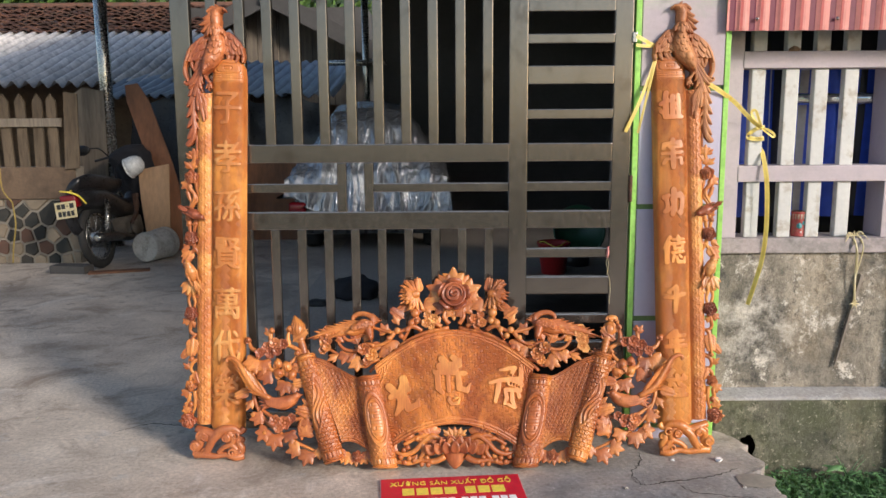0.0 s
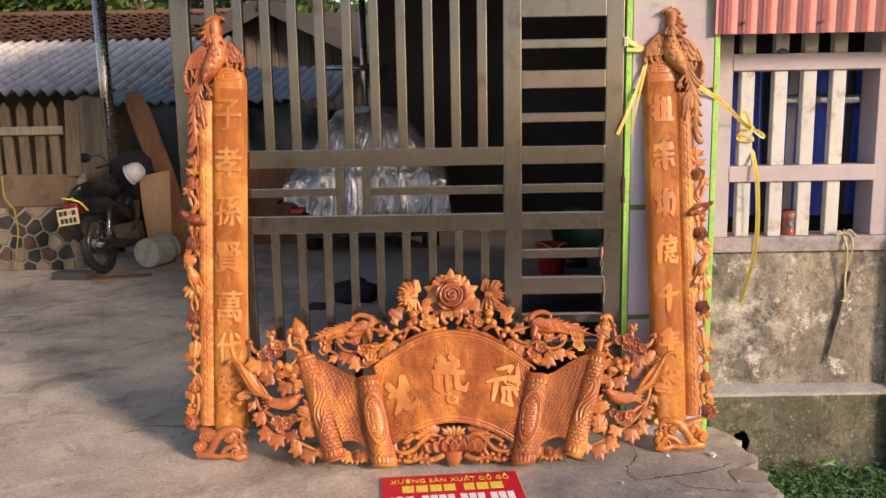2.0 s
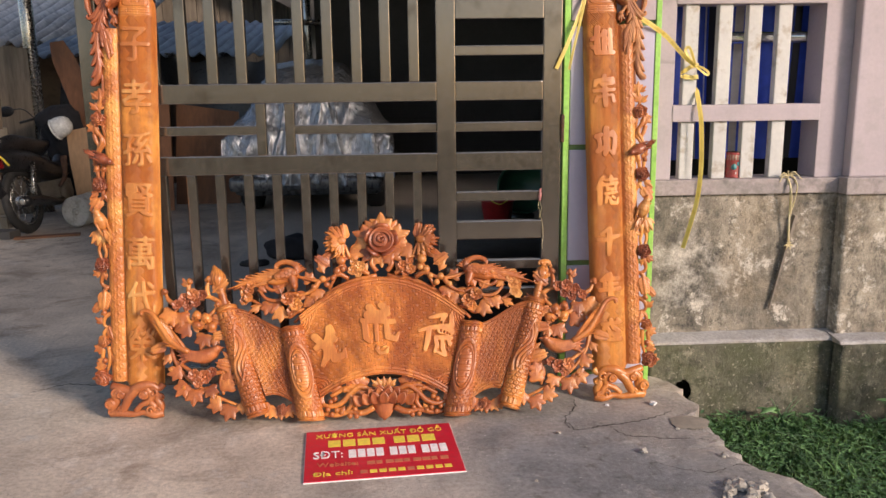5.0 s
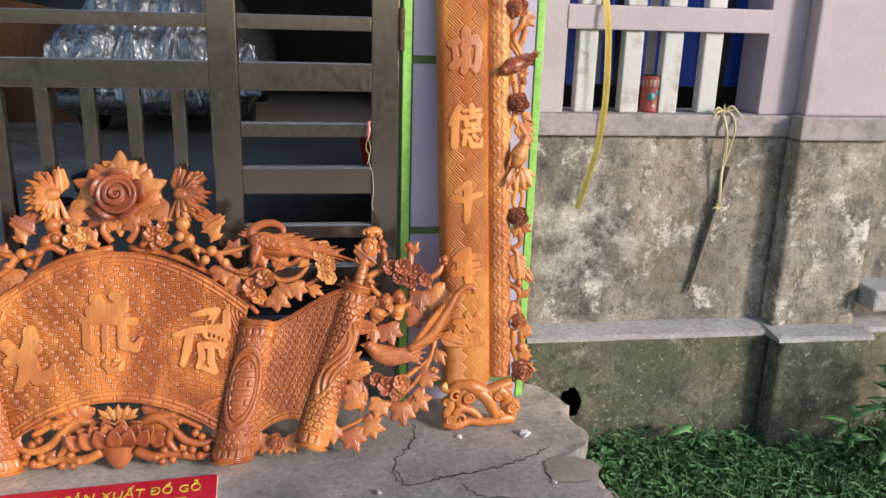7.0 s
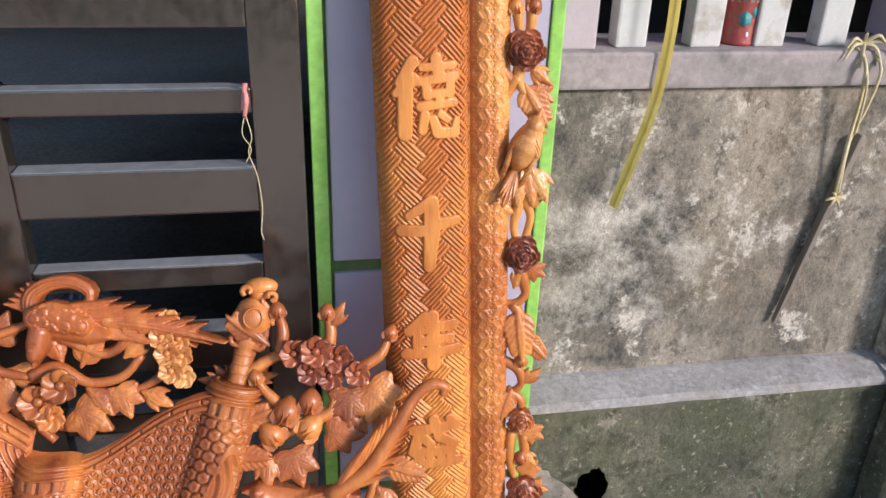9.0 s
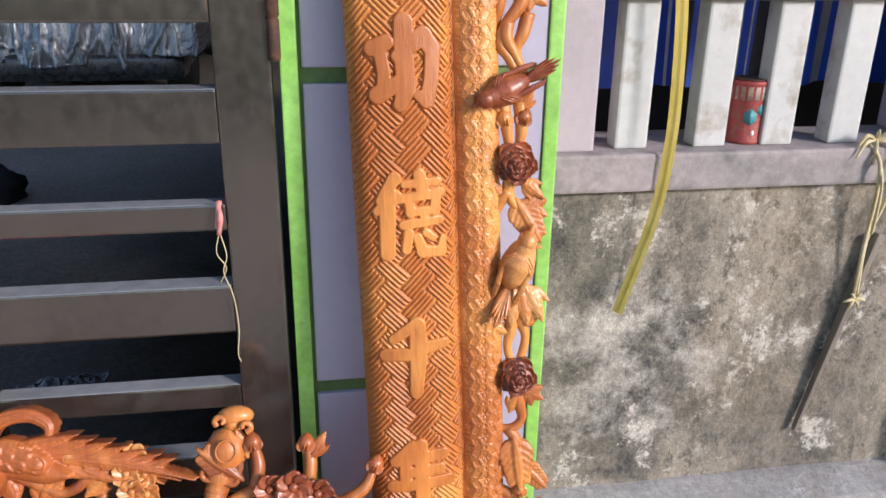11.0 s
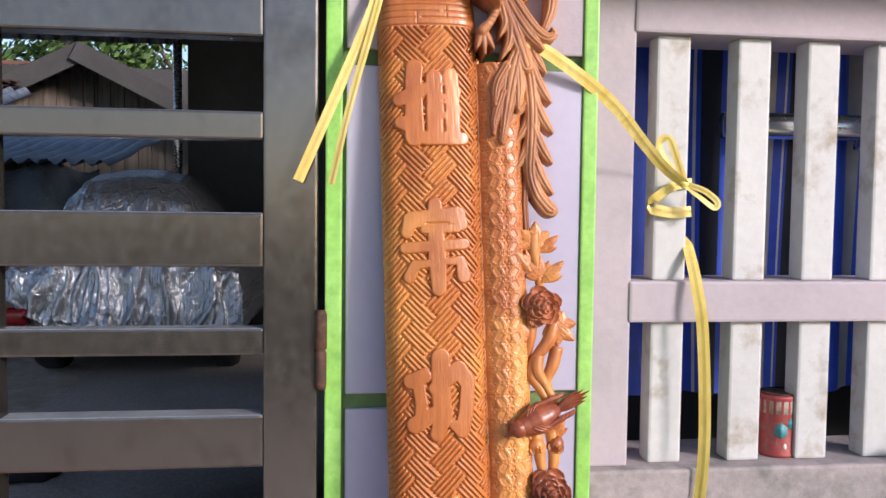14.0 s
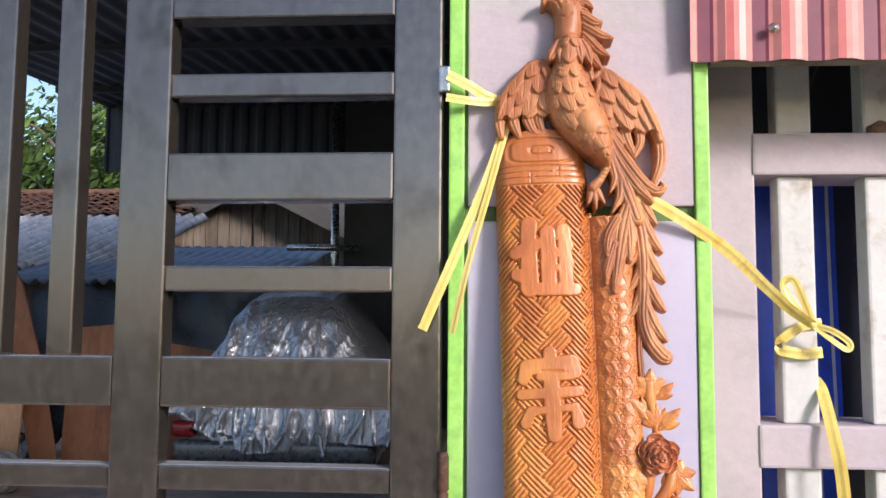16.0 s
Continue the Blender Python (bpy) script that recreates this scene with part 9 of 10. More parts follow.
def weed(x, y, h, n, seed):
    r = random.Random(seed)
    w = thing("weed", pose(x, y, -0.245), "tall leafy green weed growing by the footing", "weed", "weeds by the footing")
    bm = bmesh.new()
    lean = Vector((r.uniform(-0.10, 0.04), r.uniform(-0.12, 0.02), h))
    tube(bm, [(0, 0, 0), lean * 0.4 + Vector((0.01, 0, 0)), lean * 0.75, lean], [0.005, 0.004, 0.003, 0.0012], 6)
    for k in range(3):
        a = r.random() * 6.28
        z = 0.25 + 0.5 * r.random()
        e = lean * z + Vector((math.cos(a) * 0.10, math.sin(a) * 0.08, 0.09))
        tube(bm, [lean * z, (lean * z + e) / 2 + Vector((0, 0, 0.01)), e], [0.003, 0.002, 0.001], 5)
    part("stem", bm, WEEDM, w)
    first = None
    for k in range(n):
        a = r.random() * 360
        z = 0.15 + 0.85 * k / n
        p = lean * z + Vector((math.cos(radians(a)) * 0.012, math.sin(radians(a)) * 0.012, 0))
        m = Matrix.Translation(p) @ pose(0, 0, 0, 0, 0, a) @ pose(0, 0, 0, r.uniform(-25, 35), 0, 0) @ Matrix.Scale(r.uniform(0.7, 1.3), 4)
        if first is None:
            bm = bmesh.new()
            blade(bm, Matrix(), 0.075, 0.030, cup=-0.2, thick=0.0008, rise=0.010, curl=-0.020, ridge=-0.05)
            first = part("leaf", bm, WEEDM, w)
            first.matrix_local = m
        else:
            again("leaf", first, m, w)


for k, (x, y, h, n) in enumerate(((2.52, 3.32, 0.42, 22), (2.58, 3.24, 0.46, 26), (2.66, 3.30, 0.45, 18), (2.46, 3.18, 0.26, 14), (2.62, 3.10, 0.40, 20), (1.95, 3.44, 0.14, 8), (2.54, 3.38, 0.36, 16), (2.40, 3.34, 0.22, 12))):
    weed(x, y, h, n, 40 + k)

# ---- the covered car ----
def covered_car():
    c = thing("covered_car", pose(-0.58, 8.15, 0), "small grey car under a crumpled silver cover", "car")
    prof = [(0.00, 0.30), (0.03, 0.52), (0.09, 0.80), (0.17, 1.08), (0.28, 1.32), (0.46, 1.47), (0.80, 1.54), (1.4, 1.51), (1.9, 1.34), (2.35, 1.02), (3.1, 0.90), (3.5, 0.78), (3.55, 0.45)]
    n, m = 300, 110
    P = np.zeros((m, n, 3))
    ridge = lambda p: (1 - abs(noise.noise(p)) * 2.0) ** 2
    for j in range(m):
        t = j / (m - 1) * (len(prof) - 1)
        i = min(int(t), len(prof) - 2)
        f = t - i
        y = prof[i][0] * (1 - f) + prof[i + 1][0] * f
        z = prof[i][1] * (1 - f) + prof[i + 1][1] * f
        for k in range(n):
            s = (k / (n - 1) - 0.5) * 2
            a = abs(s)
            if a < 0.40:
                x, dz = a / 0.40 * 0.36, -0.05 * (a / 0.40) ** 2
            else:
                q, hi = (a - 0.40) / 0.60, z - 0.05
                sh = min(hi, 0.78)
                if q < 0.5:
                    x, dz = 0.36 + 0.84 * q, hi - (hi - sh) * 2 * q - z
                else:
                    x, dz = 0.78 + 0.06 * (q - 0.5), sh - (sh - 0.36) * (2 * q - 1) - z
            zz = max(0.33, z + dz)
            low = 1 - min(1, max(0, (zz - 0.3) / 1.1))
            side = min(1.0, a / 0.5)
            fold = (0.007 + 0.080 * low) * ridge((s * 4.2 + 0.5 * zz, zz * 0.9, 0.3)) + (0.004 + 0.042 * low + 0.012 * side) * ridge((s * 8.5 - 0.9 * zz, zz * 2.4, 2.0)) + (0.003 + 0.012 * low) * ridge((s * 15, zz * 6.5, 5.0))
            hem = 0.06 * noise.noise((s * 4, 3, y)) if zz < 0.42 else 0
            P[j, k] = (math.copysign(x * (1 + 0.02 * math.sin(y * 5)), s) * (1.0 if z > 0.5 else 0.98) + math.copysign(0.6 * fold * side, s), y - fold - 0.03 * (low > 0.5), zz + hem + 0.5 * fold * (1 - low))
    P[:, :, 2] = np.maximum(P[:, :, 2], 0.31 + 0.28 * np.clip((-P[:, :, 0] - 0.36) / 0.36, 0, 1) + 0.08 * (P[:, :, 0] > 0.45))
    sheet("cover", np.concatenate([P, P[::-1] + np.array([0, 0.006, -0.006])], 0), TARP, c, "crumpled silver plastic cover")
    bm = bmesh.new()
    box(bm, -0.735, 0.735, 0.02, 3.45, 0.20, 0.62, 0.08)
    box(bm, -0.37, 0.37, 0.34, 2.0, 0.60, 1.27, 0.12)
    part("body", bm, CARPAINT, c)
    bm = bmesh.new()
    box(bm, -0.775, -0.60, -0.07, 0.10, 0.42, 0.54, 0.035)
    part("tail_light", bm, TAILRED, c, "red tail light")
    for sg in (-1, 1):
        for y in (0.62, 2.85):
            bm = bmesh.new()
            lathe(bm, [(0.17, -0.09), (0.27, -0.09), (0.29, -0.05), (0.29, 0.05), (0.27, 0.09), (0.17, 0.09)], pose(sg * 0.64, y, 0.29, 0, 90, 0), 26)
            wh = part("wheel", bm, BLACKRUB, c)
            bm = bmesh.new()
            lathe(bm, [(0.02, -0.07), (0.16, -0.08), (0.172, -0.085), (0.172, 0.085), (0.16, 0.08), (0.02, 0.07)], pose(sg * 0.64, y, 0.29, 0, 90, 0), 20)
            part("rim", bm, GALV, wh)
    bm = bmesh.new()
    box(bm, -0.76, 0.72, -0.07, 0.15, 0.26, 0.40, 0.04)
    part("bumper", bm, CARPAINT, c)


covered_car()


def yard_clutter():
    # dark bag and slippers on the concrete
    for x, y, s, mt, nm, lab in ((-0.50, 6.14, (0.19, 0.11, 0.105), CLOTH, "black_bag", "slumped black bag on the concrete"), (-0.74, 5.92, (0.10, 0.05, 0.03), BLACKRUB, "slipper", "worn black slipper on the concrete")):
        bm = bmesh.new()
        bmesh.ops.create_icosphere(bm, subdivisions=3, radius=1)
        for v in bm.verts:
            q = v.co * (1 + 0.35 * noise.noise(v.co * 1.7 + Vector((x * 5, 0, 0))))
            v.co = Vector((q.x * s[0], q.y * s[1], max(0, (q.z + 0.75)) * s[2]))
        ob = part(nm, bm, mt)
        ob.matrix_world = pose(x, y, 0)
        tagged(ob, lab, "bag" if "bag" in nm else "slipper")
    b = thing("bucket", pose(1.15, 7.1, 0.0), "red plastic bucket inside the yard", "bucket")
    bm = bmesh.new()
    lathe(bm, [(0.10, 0.0), (0.105, 0.01), (0.14, 0.26), (0.15, 0.27), (0.145, 0.285), (0.132, 0.27), (0.098, 0.02), (0.001, 0.015)], None, 26, False)
    part("body", bm, REDPL, b)
    bm = bmesh.new()
    tube(bm, [(-0.14, 0, 0.27), (-0.10, -0.10, 0.30), (0, -0.16, 0.26), (0.10, -0.10, 0.30), (0.14, 0, 0.27)], 0.005, 6)
    part("handle", bm, YELLOW, b)
    bm = bmesh.new()
    bmesh.ops.create_grid(bm, x_segments=34, y_segments=26, size=0.5)
    for v in bm.verts:
        x, y = v.co.x * 0.24, v.co.y * 0.17
        q = Vector((x * 22, y * 22, 1.0))
        lump = max(0.0, 1 - (x / 0.12) ** 2 - (y / 0.085) ** 2) ** 0.5
        v.co = Vector((x + 0.016 * noise.noise(q), y + 0.016 * noise.noise(q + Vector((9, 0, 0))), 0.004 + 0.045 * lump * (0.5 + 0.8 * abs(noise.noise(q * 1.7))) + 0.004 * abs(noise.noise(q * 4))))
    bmesh.ops.solidify(bm, geom=bm.faces[:], thickness=0.0008)
    ob = part("plastic_scrap", bm, SCRAP, smooth=False)
    ob.matrix_world = pose(0.29, 4.36, 0.0, 0, 0, 12)
    tagged(ob, "crumpled scrap of clear plastic film on the concrete", "plastic scrap")
    b2 = thing("basin", pose(1.42, 7.5, 0.0), "green plastic basin standing behind the bucket", "basin")
    bm = bmesh.new()
    lathe(bm, [(0.18, 0.0), (0.20, 0.02), (0.22, 0.11), (0.24, 0.12), (0.235, 0.13), (0.21, 0.11), (0.18, 0.02), (0.001, 0.015)], pose(0, 0, 0.30, 70, 0, 0), 28, False)
    part("body", bm, GREENPL, b2)
    bm = bmesh.new()
    lathe(bm, [(0.12, 0), (0.12, 0.08), (0.10, 0.10)], None, 16)
    part("foot_ring", bm, BLACKPL, b2)


yard_clutter()

# ---- the open side of the yard ----
def stone_wall():
    w = plain_box("wall_yard", (-9.0, -3.30, 7.80, 7.98, -0.2, 0.92), MORTAR, "low wall faced with black and pale rubble stone", "wall", 0.01)
    plain_box("wall_yard_render", (-9.0, -3.30, 7.772, 7.80, 0.62, 0.925), OLDPLASTER, "tan rendered band on the low wall", "wall", 0.01)
    r = random.Random(9)
    cells = []
    for k in range(72):
        cells.append(Vector((r.uniform(-5.2, -3.30), r.uniform(0.0, 0.62))))
    for _ in range(14):
        for i, p in enumerate(cells):
            push = Vector((0, 0))
            for j, q in enumerate(cells):
                if i != j:
                    d = p - q
                    L = d.length
                    if L < 0.175:
                        push += d.normalized() * (0.175 - L) * 0.5 if L > 1e-5 else Vector((0.01, 0))
            p += push * 0.5
            p.x, p.y = min(-3.32, max(-5.2, p.x)), min(0.60, max(0.02, p.y))
    for i, p in enumerate(cells):
        poly = [Vector((max(-5.22, p.x - 0.16), max(0.0, p.y - 0.16))), Vector((min(-3.305, p.x + 0.16), max(0.0, p.y - 0.16))), Vector((min(-3.305, p.x + 0.16), min(0.615, p.y + 0.16))), Vector((max(-5.22, p.x - 0.16), min(0.615, p.y + 0.16)))]
        for j, q in enumerate(cells):
            if i == j or (q - p).length > 0.46:
                continue
            d = (q - p).normalized()
            lim = (q - p).length / 2 - 0.011
            out = []
            for a, b in zip(poly, poly[1:] + poly[:1]):
                da, db = (a - p).dot(d) - lim, (b - p).dot(d) - lim
                if da <= 0:
                    out.append(a)
                if da * db < 0:
                    out.append(a + (b - a) * (da / (da - db)))
            poly = out
            if len(poly) < 3:
                break
        if len(poly) < 3:
            continue
        bm = bmesh.new()
        f = [bm.verts.new((a.x, 7.795, a.y)) for a in poly]
        g = [bm.verts.new((p.x + (a.x - p.x) * 0.90, 7.778, p.y + (a.y - p.y) * 0.90)) for a in poly]
        bm.faces.new(g)
        for k in range(len(poly)):
            bm.faces.new((f[k], f[(k + 1) % len(poly)], g[(k + 1) % len(poly)], g[k]))
        bmesh.ops.recalc_face_normals(bm, faces=bm.faces)
        part("stone", bm, r.choice((STONE_D, STONE_D, STONE_D, STONE_L, STONE_L, STONE_R)), w, smooth=False)


stone_wall()


def picket_fence():
    f = thing("picket_fence", pose(0, 0, 0), "bare wooden picket fence on the low wall", "fence")
    first = None
    for k in range(24):
        m = pose(-3.50 - 0.145 * k, 7.82, 0.92, 0, 1.5 * math.sin(k * 1.7), 0)
        if first is None:
            bm = bmesh.new()
            vs = [(-0.045, 0), (0.045, 0), (0.045, 0.62), (0.0, 0.69), (-0.045, 0.62)]
            a, b = [bm.verts.new((x, 0, z)) for x, z in vs], [bm.verts.new((x, 0.025, z)) for x, z in vs]
            bm.faces.new(a)
            bm.faces.new(b[::-1])
            for i in range(5):
                bm.faces.new((b[i], b[(i + 1) % 5], a[(i + 1) % 5], a[i]))
            bmesh.ops.recalc_face_normals(bm, faces=bm.faces)
            first = part("picket", bm, PICKET, f, smooth=False)
            first.matrix_local = m
        else:
            again("picket", first, m, f)
    bm = bmesh.new()
    box(bm, -7.0, -3.40, 7.785, 7.82, 1.30, 1.38, 0.006)
    part("rail", bm, OLDPLANK, f, smooth=False)


picket_fence()


def leaning_boards():
    def panel(name, outline, m, mat, label, cat):
        bm = bmesh.new()
        a, b = [bm.verts.new((x, 0, z)) for x, z in outline], [bm.verts.new((x, 0.02, z)) for x, z in outline]
        bm.faces.new(a)
        bm.faces.new(b[::-1])
        n = len(outline)
        for i in range(n):
            bm.faces.new((b[i], b[(i + 1) % n], a[(i + 1) % n], a[i]))
        bmesh.ops.recalc_face_normals(bm, faces=bm.faces)
        ob = part(name, bm, mat, smooth=False)
        ob.matrix_world = m
        tagged(ob, label, cat)

    panel("board", [(0, 0), (0.135, 0.01), (0.145, 0.70), (0.02, 0.72)], pose(-3.375, 7.745, 0.905, -3, 0, 0), PICKET, "pale plank propped on the low wall", "board")
    panel("board", [(0, 0), (0.34, 0), (0.34, 1.66), (0.12, 1.70), (0.0, 1.62)], pose(-3.72, 8.72, 0.0, -1, 0, 0), OLDPLANK, "tan brown panel standing behind the low wall", "board")
    panel("board", [(0.47, 0), (0.68, 0), (0.44, 0.9), (0.215, 1.56), (0.10, 1.74), (-0.03, 1.72), (-0.02, 1.56), (0.21, 0.87)], pose(-3.08, 8.50, 0, -5, 0, 0), PLY, "reddish brown plywood offcut leaning behind the motorcycle", "board")
    panel("board", [(0.09, 0), (0.27, 0), (0.30, 0.30), (0.303, 0.924), (-0.005, 0.866), (0.015, 0.56)], pose(-2.87, 8.16, 0, -5, 0, 0), PLYPALE, "pale plywood offcut leaning behind the drum", "board")
    panel("board", [(0, 0), (0.5, 0), (0.5, 1.25), (0, 1.2)], pose(-2.55, 8.75, 0, -5, 0, 0), PLY, "dark brown plywood panel leaning under the shed", "board")
    panel("board", [(0, 0), (0.7, 0), (0.72, 1.0), (0.05, 1.1)], pose(-2.15, 9.2, 0, -6, 0, 0), PLY, "dark brown plywood panel leaning under the shed", "board")
    for x, y, w, d, a, lab in ((-3.18, 7.30, 0.34, 0.16, -8, "short dark timber offcut on the concrete"), (-2.75, 7.30, 0.52, 0.10, 18, "flat brown board on the concrete")):
        bm = bmesh.new()
        h = 0.07 if "timber" in lab else 0.018
        box(bm, -w / 2, w / 2, -d / 2, d / 2, 0, h, 0.004)
        ob = part("timber_offcut", bm, DARKWALL if h > 0.05 else PLY, smooth=False)
        ob.matrix_world = pose(x, y, 0, 0, 0, a)
        tagged(ob, lab, "timber")


leaning_boards()


def white_drum():
    m = pose(-2.672, 7.74, 0.153) @ pose(0, 0, 0, 0, 0, -14) @ pose(0, 0, 0, -90, 0, 0)
    d = thing("plastic_drum", m, "dirty white plastic drum lying on its side", "drum")
    bm = bmesh.new()
    lathe(bm, [(0.001, 0.006), (0.12, 0.004), (0.135, 0.0), (0.142, 0.008), (0.147, 0.25), (0.152, 0.255), (0.152, 0.275), (0.148, 0.28), (0.150, 0.33), (0.156, 0.335), (0.156, 0.35), (0.148, 0.352), (0.140, 0.345), (0.138, 0.05), (0.001, 0.045)], None, 32, False)
    part("body", bm, DIRTYWHITE, d)
    bm = bmesh.new()
    lathe(bm, [(0.030, -0.002), (0.034, 0.004), (0.028, 0.006), (0.026, -0.001)], None, 16)
    part("base_ring", bm, DIRTYWHITE, d)
    bm = bmesh.new()
    tube(bm, [(-0.150, 0, 0.30), (-0.158, 0.06, 0.24), (-0.13, 0.12, 0.18), (-0.158, 0.02, 0.14)], 0.004, 6)
    part("handle", bm, CHROME, d)


white_drum()


def motorcycle():
    """An underbone motorcycle seen from behind; y is its way forward."""
    c = thing("motorcycle", pose(-2.985, 7.521, 0.0, 0, -8, -5), "parked dark underbone motorcycle draped with black cloth", "motorcycle")

    def wheel(y, name):
        bm = bmesh.new()
        R, r_ = 0.255, 0.042
        m = Matrix.Translation((0, y, R + r_)) @ pose(0, 0, 0, 0, 90, 0)
        seg, k = 30, 10
        rings = [[bm.verts.new(m @ Vector(((R + r_ * math.cos(b)) * math.cos(a), (R + r_ * math.cos(b)) * math.sin(a), r_ * 0.85 * math.sin(b)))) for b in (2 * math.pi * j / k for j in range(k))] for a in (2 * math.pi * i / seg for i in range(seg))]
        for i in range(seg):
            for j in range(k):
                bm.faces.new((rings[i][j], rings[(i + 1) % seg][j], rings[(i + 1) % seg][(j + 1) % k], rings[i][(j + 1) % k]))
        w = part(name, bm, BLACKRUB, c)
        bm = bmesh.new()
        lathe(bm, [(0.205, -0.022), (0.218, -0.024), (0.218, 0.024), (0.205, 0.022)], m, 30, False)
        part("rim", bm, CHROME, w)
        bm = bmesh.new()
        for i in range(18):
            a = 2 * math.pi * i / 18
            s = 1 if i % 2 else -1
            tube(bm, [m @ Vector((0.03 * math.cos(a + 0.5 * s), 0.03 * math.sin(a + 0.5 * s), 0.03 * s)), m @ Vector((0.208 * math.cos(a), 0.208 * math.sin(a), 0))], 0.0022, 4, 0)
        lathe(bm, [(0.045, -0.05), (0.05, -0.03), (0.05, 0.03), (0.045, 0.05)], m, 14)
        part("spokes", bm, GALV, w)

    wheel(0.0, "rear_wheel")
    wheel(1.22, "front_wheel")
    bm = bmesh.new()
    tube(bm, [(0, -0.24, 0.78), (0, -0.05, 0.78), (0, 0.25, 0.74), (0, 0.55, 0.72)], [0.10, 0.13, 0.125, 0.09], 14, 5, flat=0.42)
    part("seat", bm, BLACKPL, c)
    bm = bmesh.new()
    tube(bm, [(0, -0.30, 0.66), (0, -0.1, 0.66), (0, 0.2, 0.62), (0, 0.5, 0.52), (0, 0.75, 0.50), (0, 0.95, 0.72), (0, 1.0, 0.90)], [0.07, 0.105, 0.11, 0.10, 0.09, 0.10, 0.08], 12, 5)
    part("body_panel", bm, BLACKPL, c)
    bm = bmesh.new()
    box(bm, -0.075, 0.075, -0.36, -0.26, 0.60, 0.72, 0.02)
    part("tail_light", bm, TAILRED, c, "red tail light")
    bm = bmesh.new()
    tube(bm, [(0.02, -0.30, 0.75), (0.06, -0.40, 0.74), (0.11, -0.36, 0.70), (0.12, -0.28, 0.62)], 0.009, 8)
    tube(bm, [(-0.08, -0.30, 0.75), (-0.02, -0.40, 0.76), (0.05, -0.40, 0.74)], 0.007, 8)
    part("grab_rail", bm, YELLOW, c, "yellow-taped grab rail")
    bm = bmesh.new()
    box(bm, -0.098, 0.098, -0.455, -0.448, 0.49, 0.635, 0.003, pose(0, 0, 0, -4, 0, 0))
    pl = part("plate", bm, STRING, c, "white plate with dark bars", smooth=False)
    for x0, x1, z0, z1 in ((-0.078, -0.044, 0.575, 0.617), (-0.036, -0.002, 0.575, 0.617), (0.010, 0.030, 0.592, 0.600), (0.040, 0.078, 0.575, 0.617), (-0.074, -0.044, 0.508, 0.552), (-0.034, -0.004, 0.508, 0.552), (0.006, 0.036, 0.508, 0.552), (0.046, 0.074, 0.508, 0.552)):
        bm = bmesh.new()
        box(bm, x0, x1, -0.4575, -0.453, z0, z1, 0, pose(0, 0, 0, -4, 0, 0))
        part("bar", bm, BLACKRUB, pl, smooth=False)
    bm = bmesh.new()
    tube(bm, [(0, -0.36, 0.62), (0, -0.36, 0.50), (0, -0.31, 0.40), (0, -0.22, 0.36)], [0.055, 0.05, 0.045, 0.04], 10, 5, flat=0.35)
    part("mudguard", bm, BLACKPL, c)
    bm = bmesh.new()
    tube(bm, [(0.13, -0.22, 0.30), (0.13, 0.1, 0.27), (0.12, 0.40, 0.22), (0.08, 0.62, 0.28)], [0.046, 0.044, 0.030, 0.02], 12)
    part("exhaust", bm, RUST if False else BLACKPL, c)
    bm = bmesh.new()
    lathe(bm, [(0.022, 0), (0.030, 0.002), (0.030, 0.02), (0.022, 0.022)], pose(0.13, -0.225, 0.30, 90, 0, 0), 14)
    part("exhaust_tip", bm, CHROME, c)
    for sg in (-1, 1):
        bm = bmesh.new()
        tube(bm, [(sg * 0.10, 0.02, 0.30), (sg * 0.11, 0.10, 0.62)], 0.022, 10, 0)
        for k in range(7):
            lathe(bm, [(0.030, 0), (0.030, 0.01)], Matrix.Translation((sg * 0.10 + sg * 0.0012 * k, 0.03 + 0.009 * k, 0.36 + 0.03 * k)), 10)
        part("shock_absorber", bm, CHROME, c)
    bm = bmesh.new()
    box(bm, -0.10, 0.12, 0.42, 0.72, 0.22, 0.42, 0.05)
    lathe(bm, [(0.07, 0), (0.08, 0.01), (0.08, 0.05), (0.06, 0.06)], pose(0.10, 0.52, 0.30, 0, 90, 0), 18)
    part("engine", bm, BARK, c)
    bm = bmesh.new()
    tube(bm, [(-0.34, 0.86, 1.0), (-0.18, 0.95, 1.02), (0, 1.0, 0.98), (0.14, 0.96, 1.01)], 0.013, 8)
    part("handlebar", bm, BLACKPL, c)
    bm = bmesh.new()
    tube(bm, [(-0.22, 0.93, 1.03), (-0.27, 0.86, 1.12), (-0.34, 0.80, 1.13)], 0.006, 6)
    ball(bm, (-0.40, 0.78, 1.12), (0.085, 0.022, 0.052), seg=14)
    part("mirror", bm, BLACKPL, c)
    bm = bmesh.new()
    tube(bm, [(0, 1.02, 0.95), (0, 1.10, 0.60), (0, 1.22, 0.30)], [0.05, 0.04, 0.03], 8)
    part("fork", bm, BLACKPL, c)
    bm = bmesh.new()
    bmesh.ops.create_icosphere(bm, subdivisions=4, radius=1)
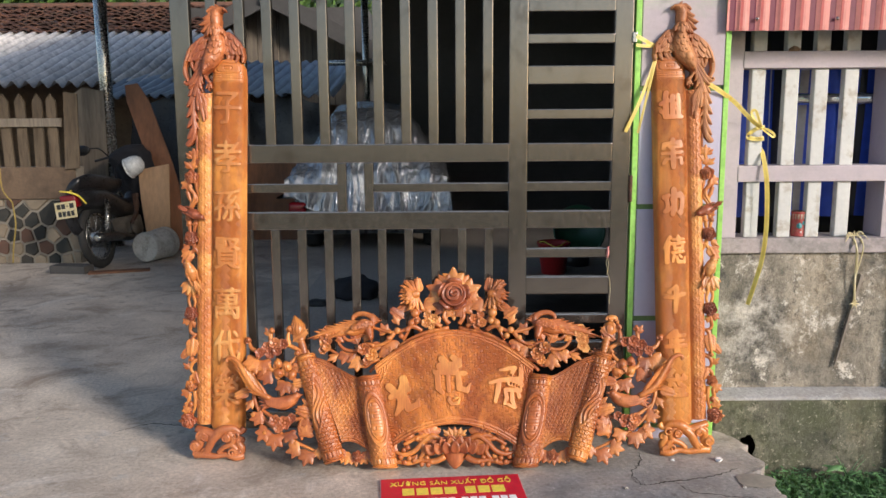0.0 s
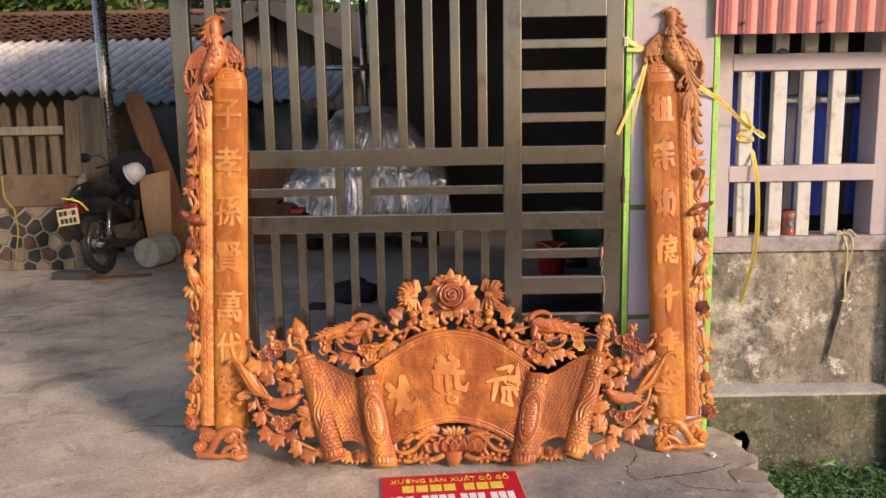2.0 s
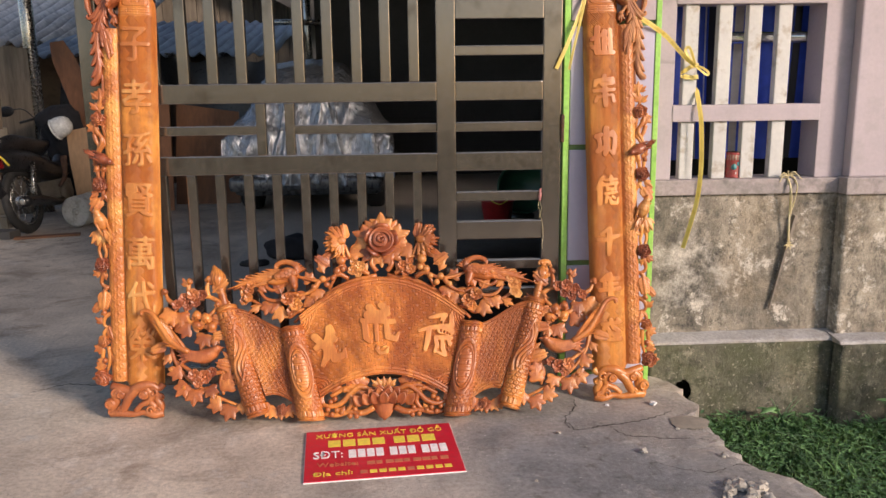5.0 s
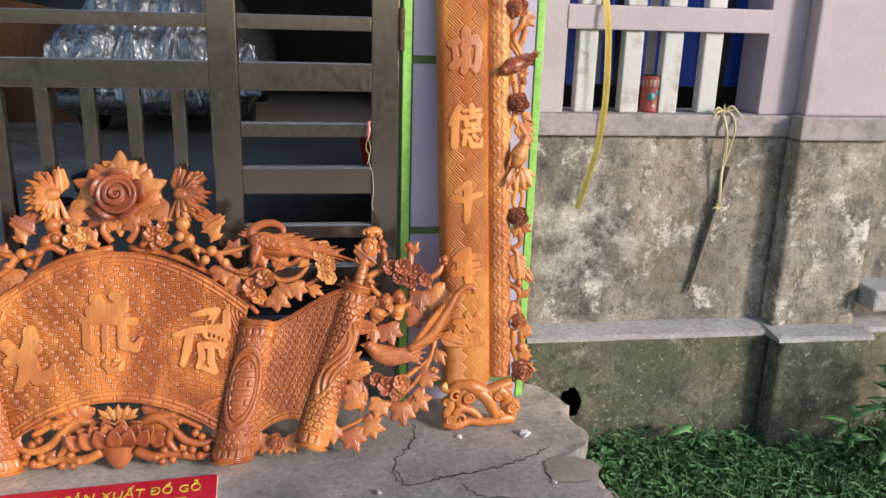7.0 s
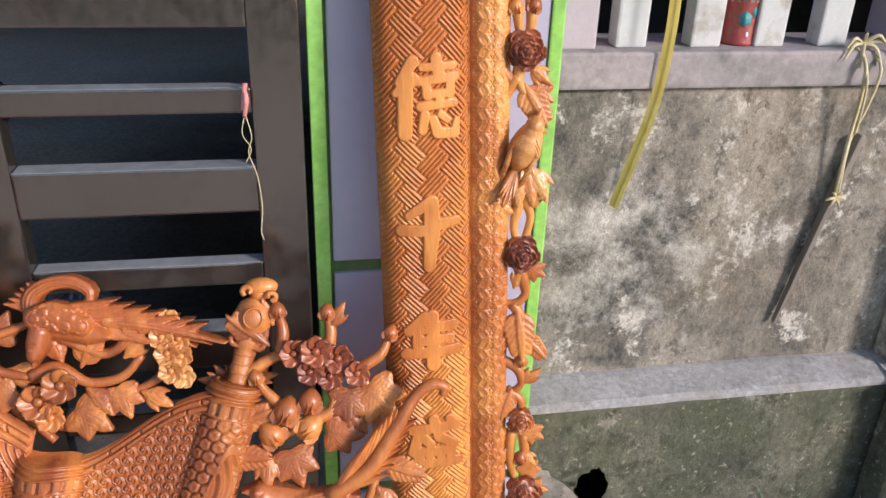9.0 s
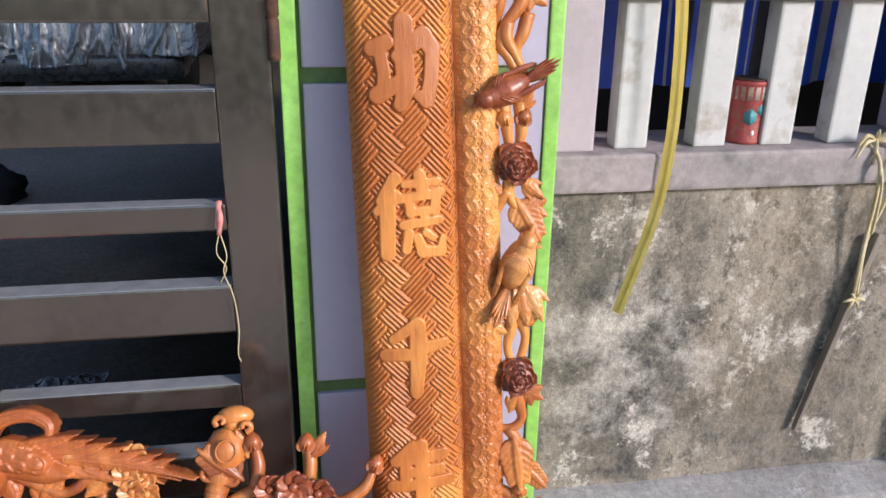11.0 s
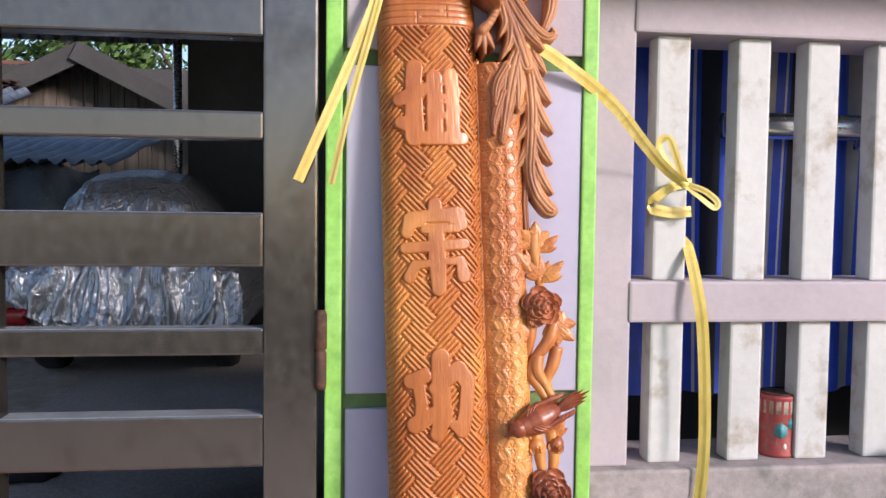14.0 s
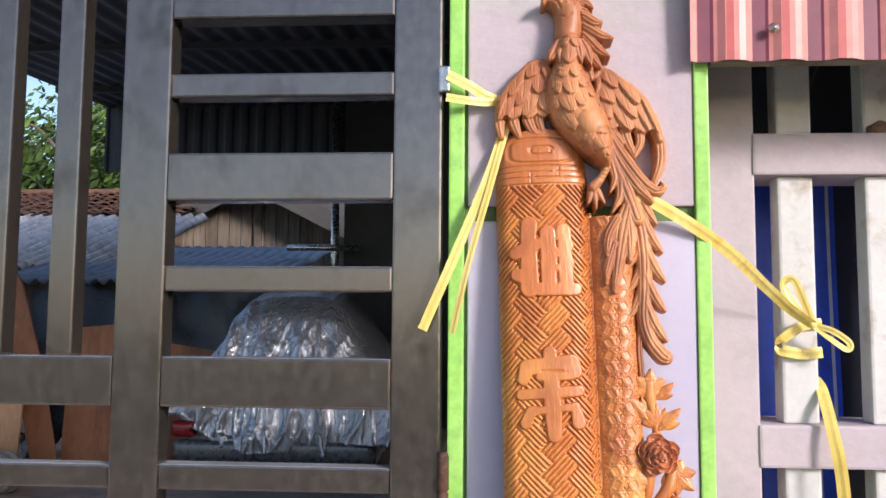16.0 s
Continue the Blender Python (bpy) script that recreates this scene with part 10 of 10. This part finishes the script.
    for v in bm.verts:
        q = v.co.copy()
        f = 1 + 0.22 * noise.noise(q * 1.6) + 0.08 * noise.noise(q * 5.0)
        low = max(0, -q.z)
        v.co = Vector((0.05 + 0.10 * low + q.x * (0.22 + 0.04 * low) * f, 0.88 + q.y * 0.15 * f, 0.96 + (q.z * 0.15 if q.z > 0 else q.z * 0.66) * f))
    part("cloth", bm, CLOTH, c, "black cloth draped over the handlebar")
    bm = bmesh.new()
    for k in range(2):
        tube(bm, [(0.18 + 0.03 * k, 0.50, 0.62), (0.22, 0.40, 0.45), (0.20, 0.30, 0.36)], [0.02, 0.022, 0.014], 8)
    part("footrest", bm, RUST, c)


motorcycle()


def helmet():
    h = thing("helmet", pose(-2.925, 8.12, 0.885, 10, 62, 25) @ Matrix.Scale(0.84, 4), "white half-shell helmet hung on the motorcycle", "helmet")
    bm = bmesh.new()
    prof = [(0.001, 0.19), (0.05, 0.183), (0.09, 0.16), (0.118, 0.115), (0.128, 0.06), (0.130, 0.0), (0.124, -0.004), (0.120, 0.0), (0.118, 0.06), (0.108, 0.11), (0.08, 0.15), (0.001, 0.18)]
    lathe(bm, prof, Matrix.Diagonal((0.92, 1.12, 1, 1)), 28, False)
    part("shell", bm, HELMET, h)
    bm = bmesh.new()
    tube(bm, [(-0.12, -0.03, 0.01), (-0.09, -0.14, 0.0), (0, -0.185, -0.01), (0.09, -0.14, 0.0), (0.12, -0.03, 0.01)], 0.012, 8, flat=0.5)
    part("peak", bm, HELMET, h)
    bm = bmesh.new()
    tube(bm, [(-0.115, 0, 0.0), (-0.08, -0.02, -0.12), (0, -0.03, -0.16), (0.08, -0.02, -0.12), (0.115, 0, 0.0)], 0.006, 6, flat=0.3)
    part("strap", bm, CLOTH, h)


helmet()


def yellow_hoses():
    bm = bmesh.new()
    tube(bm, [(-3.88, 7.70, 0.60), (-3.86, 7.69, 0.40), (-3.90, 7.69, 0.18), (-3.92, 7.69, 0.02)], 0.007, 7)
    tube(bm, [(-3.98, 7.72, 0.92), (-3.96, 7.70, 0.72), (-3.88, 7.70, 0.60)], 0.007, 7)
    tagged(part("yellow_rope", bm, DULLROPE), "yellow plastic rope hanging on the low wall", "rope")


yellow_hoses()
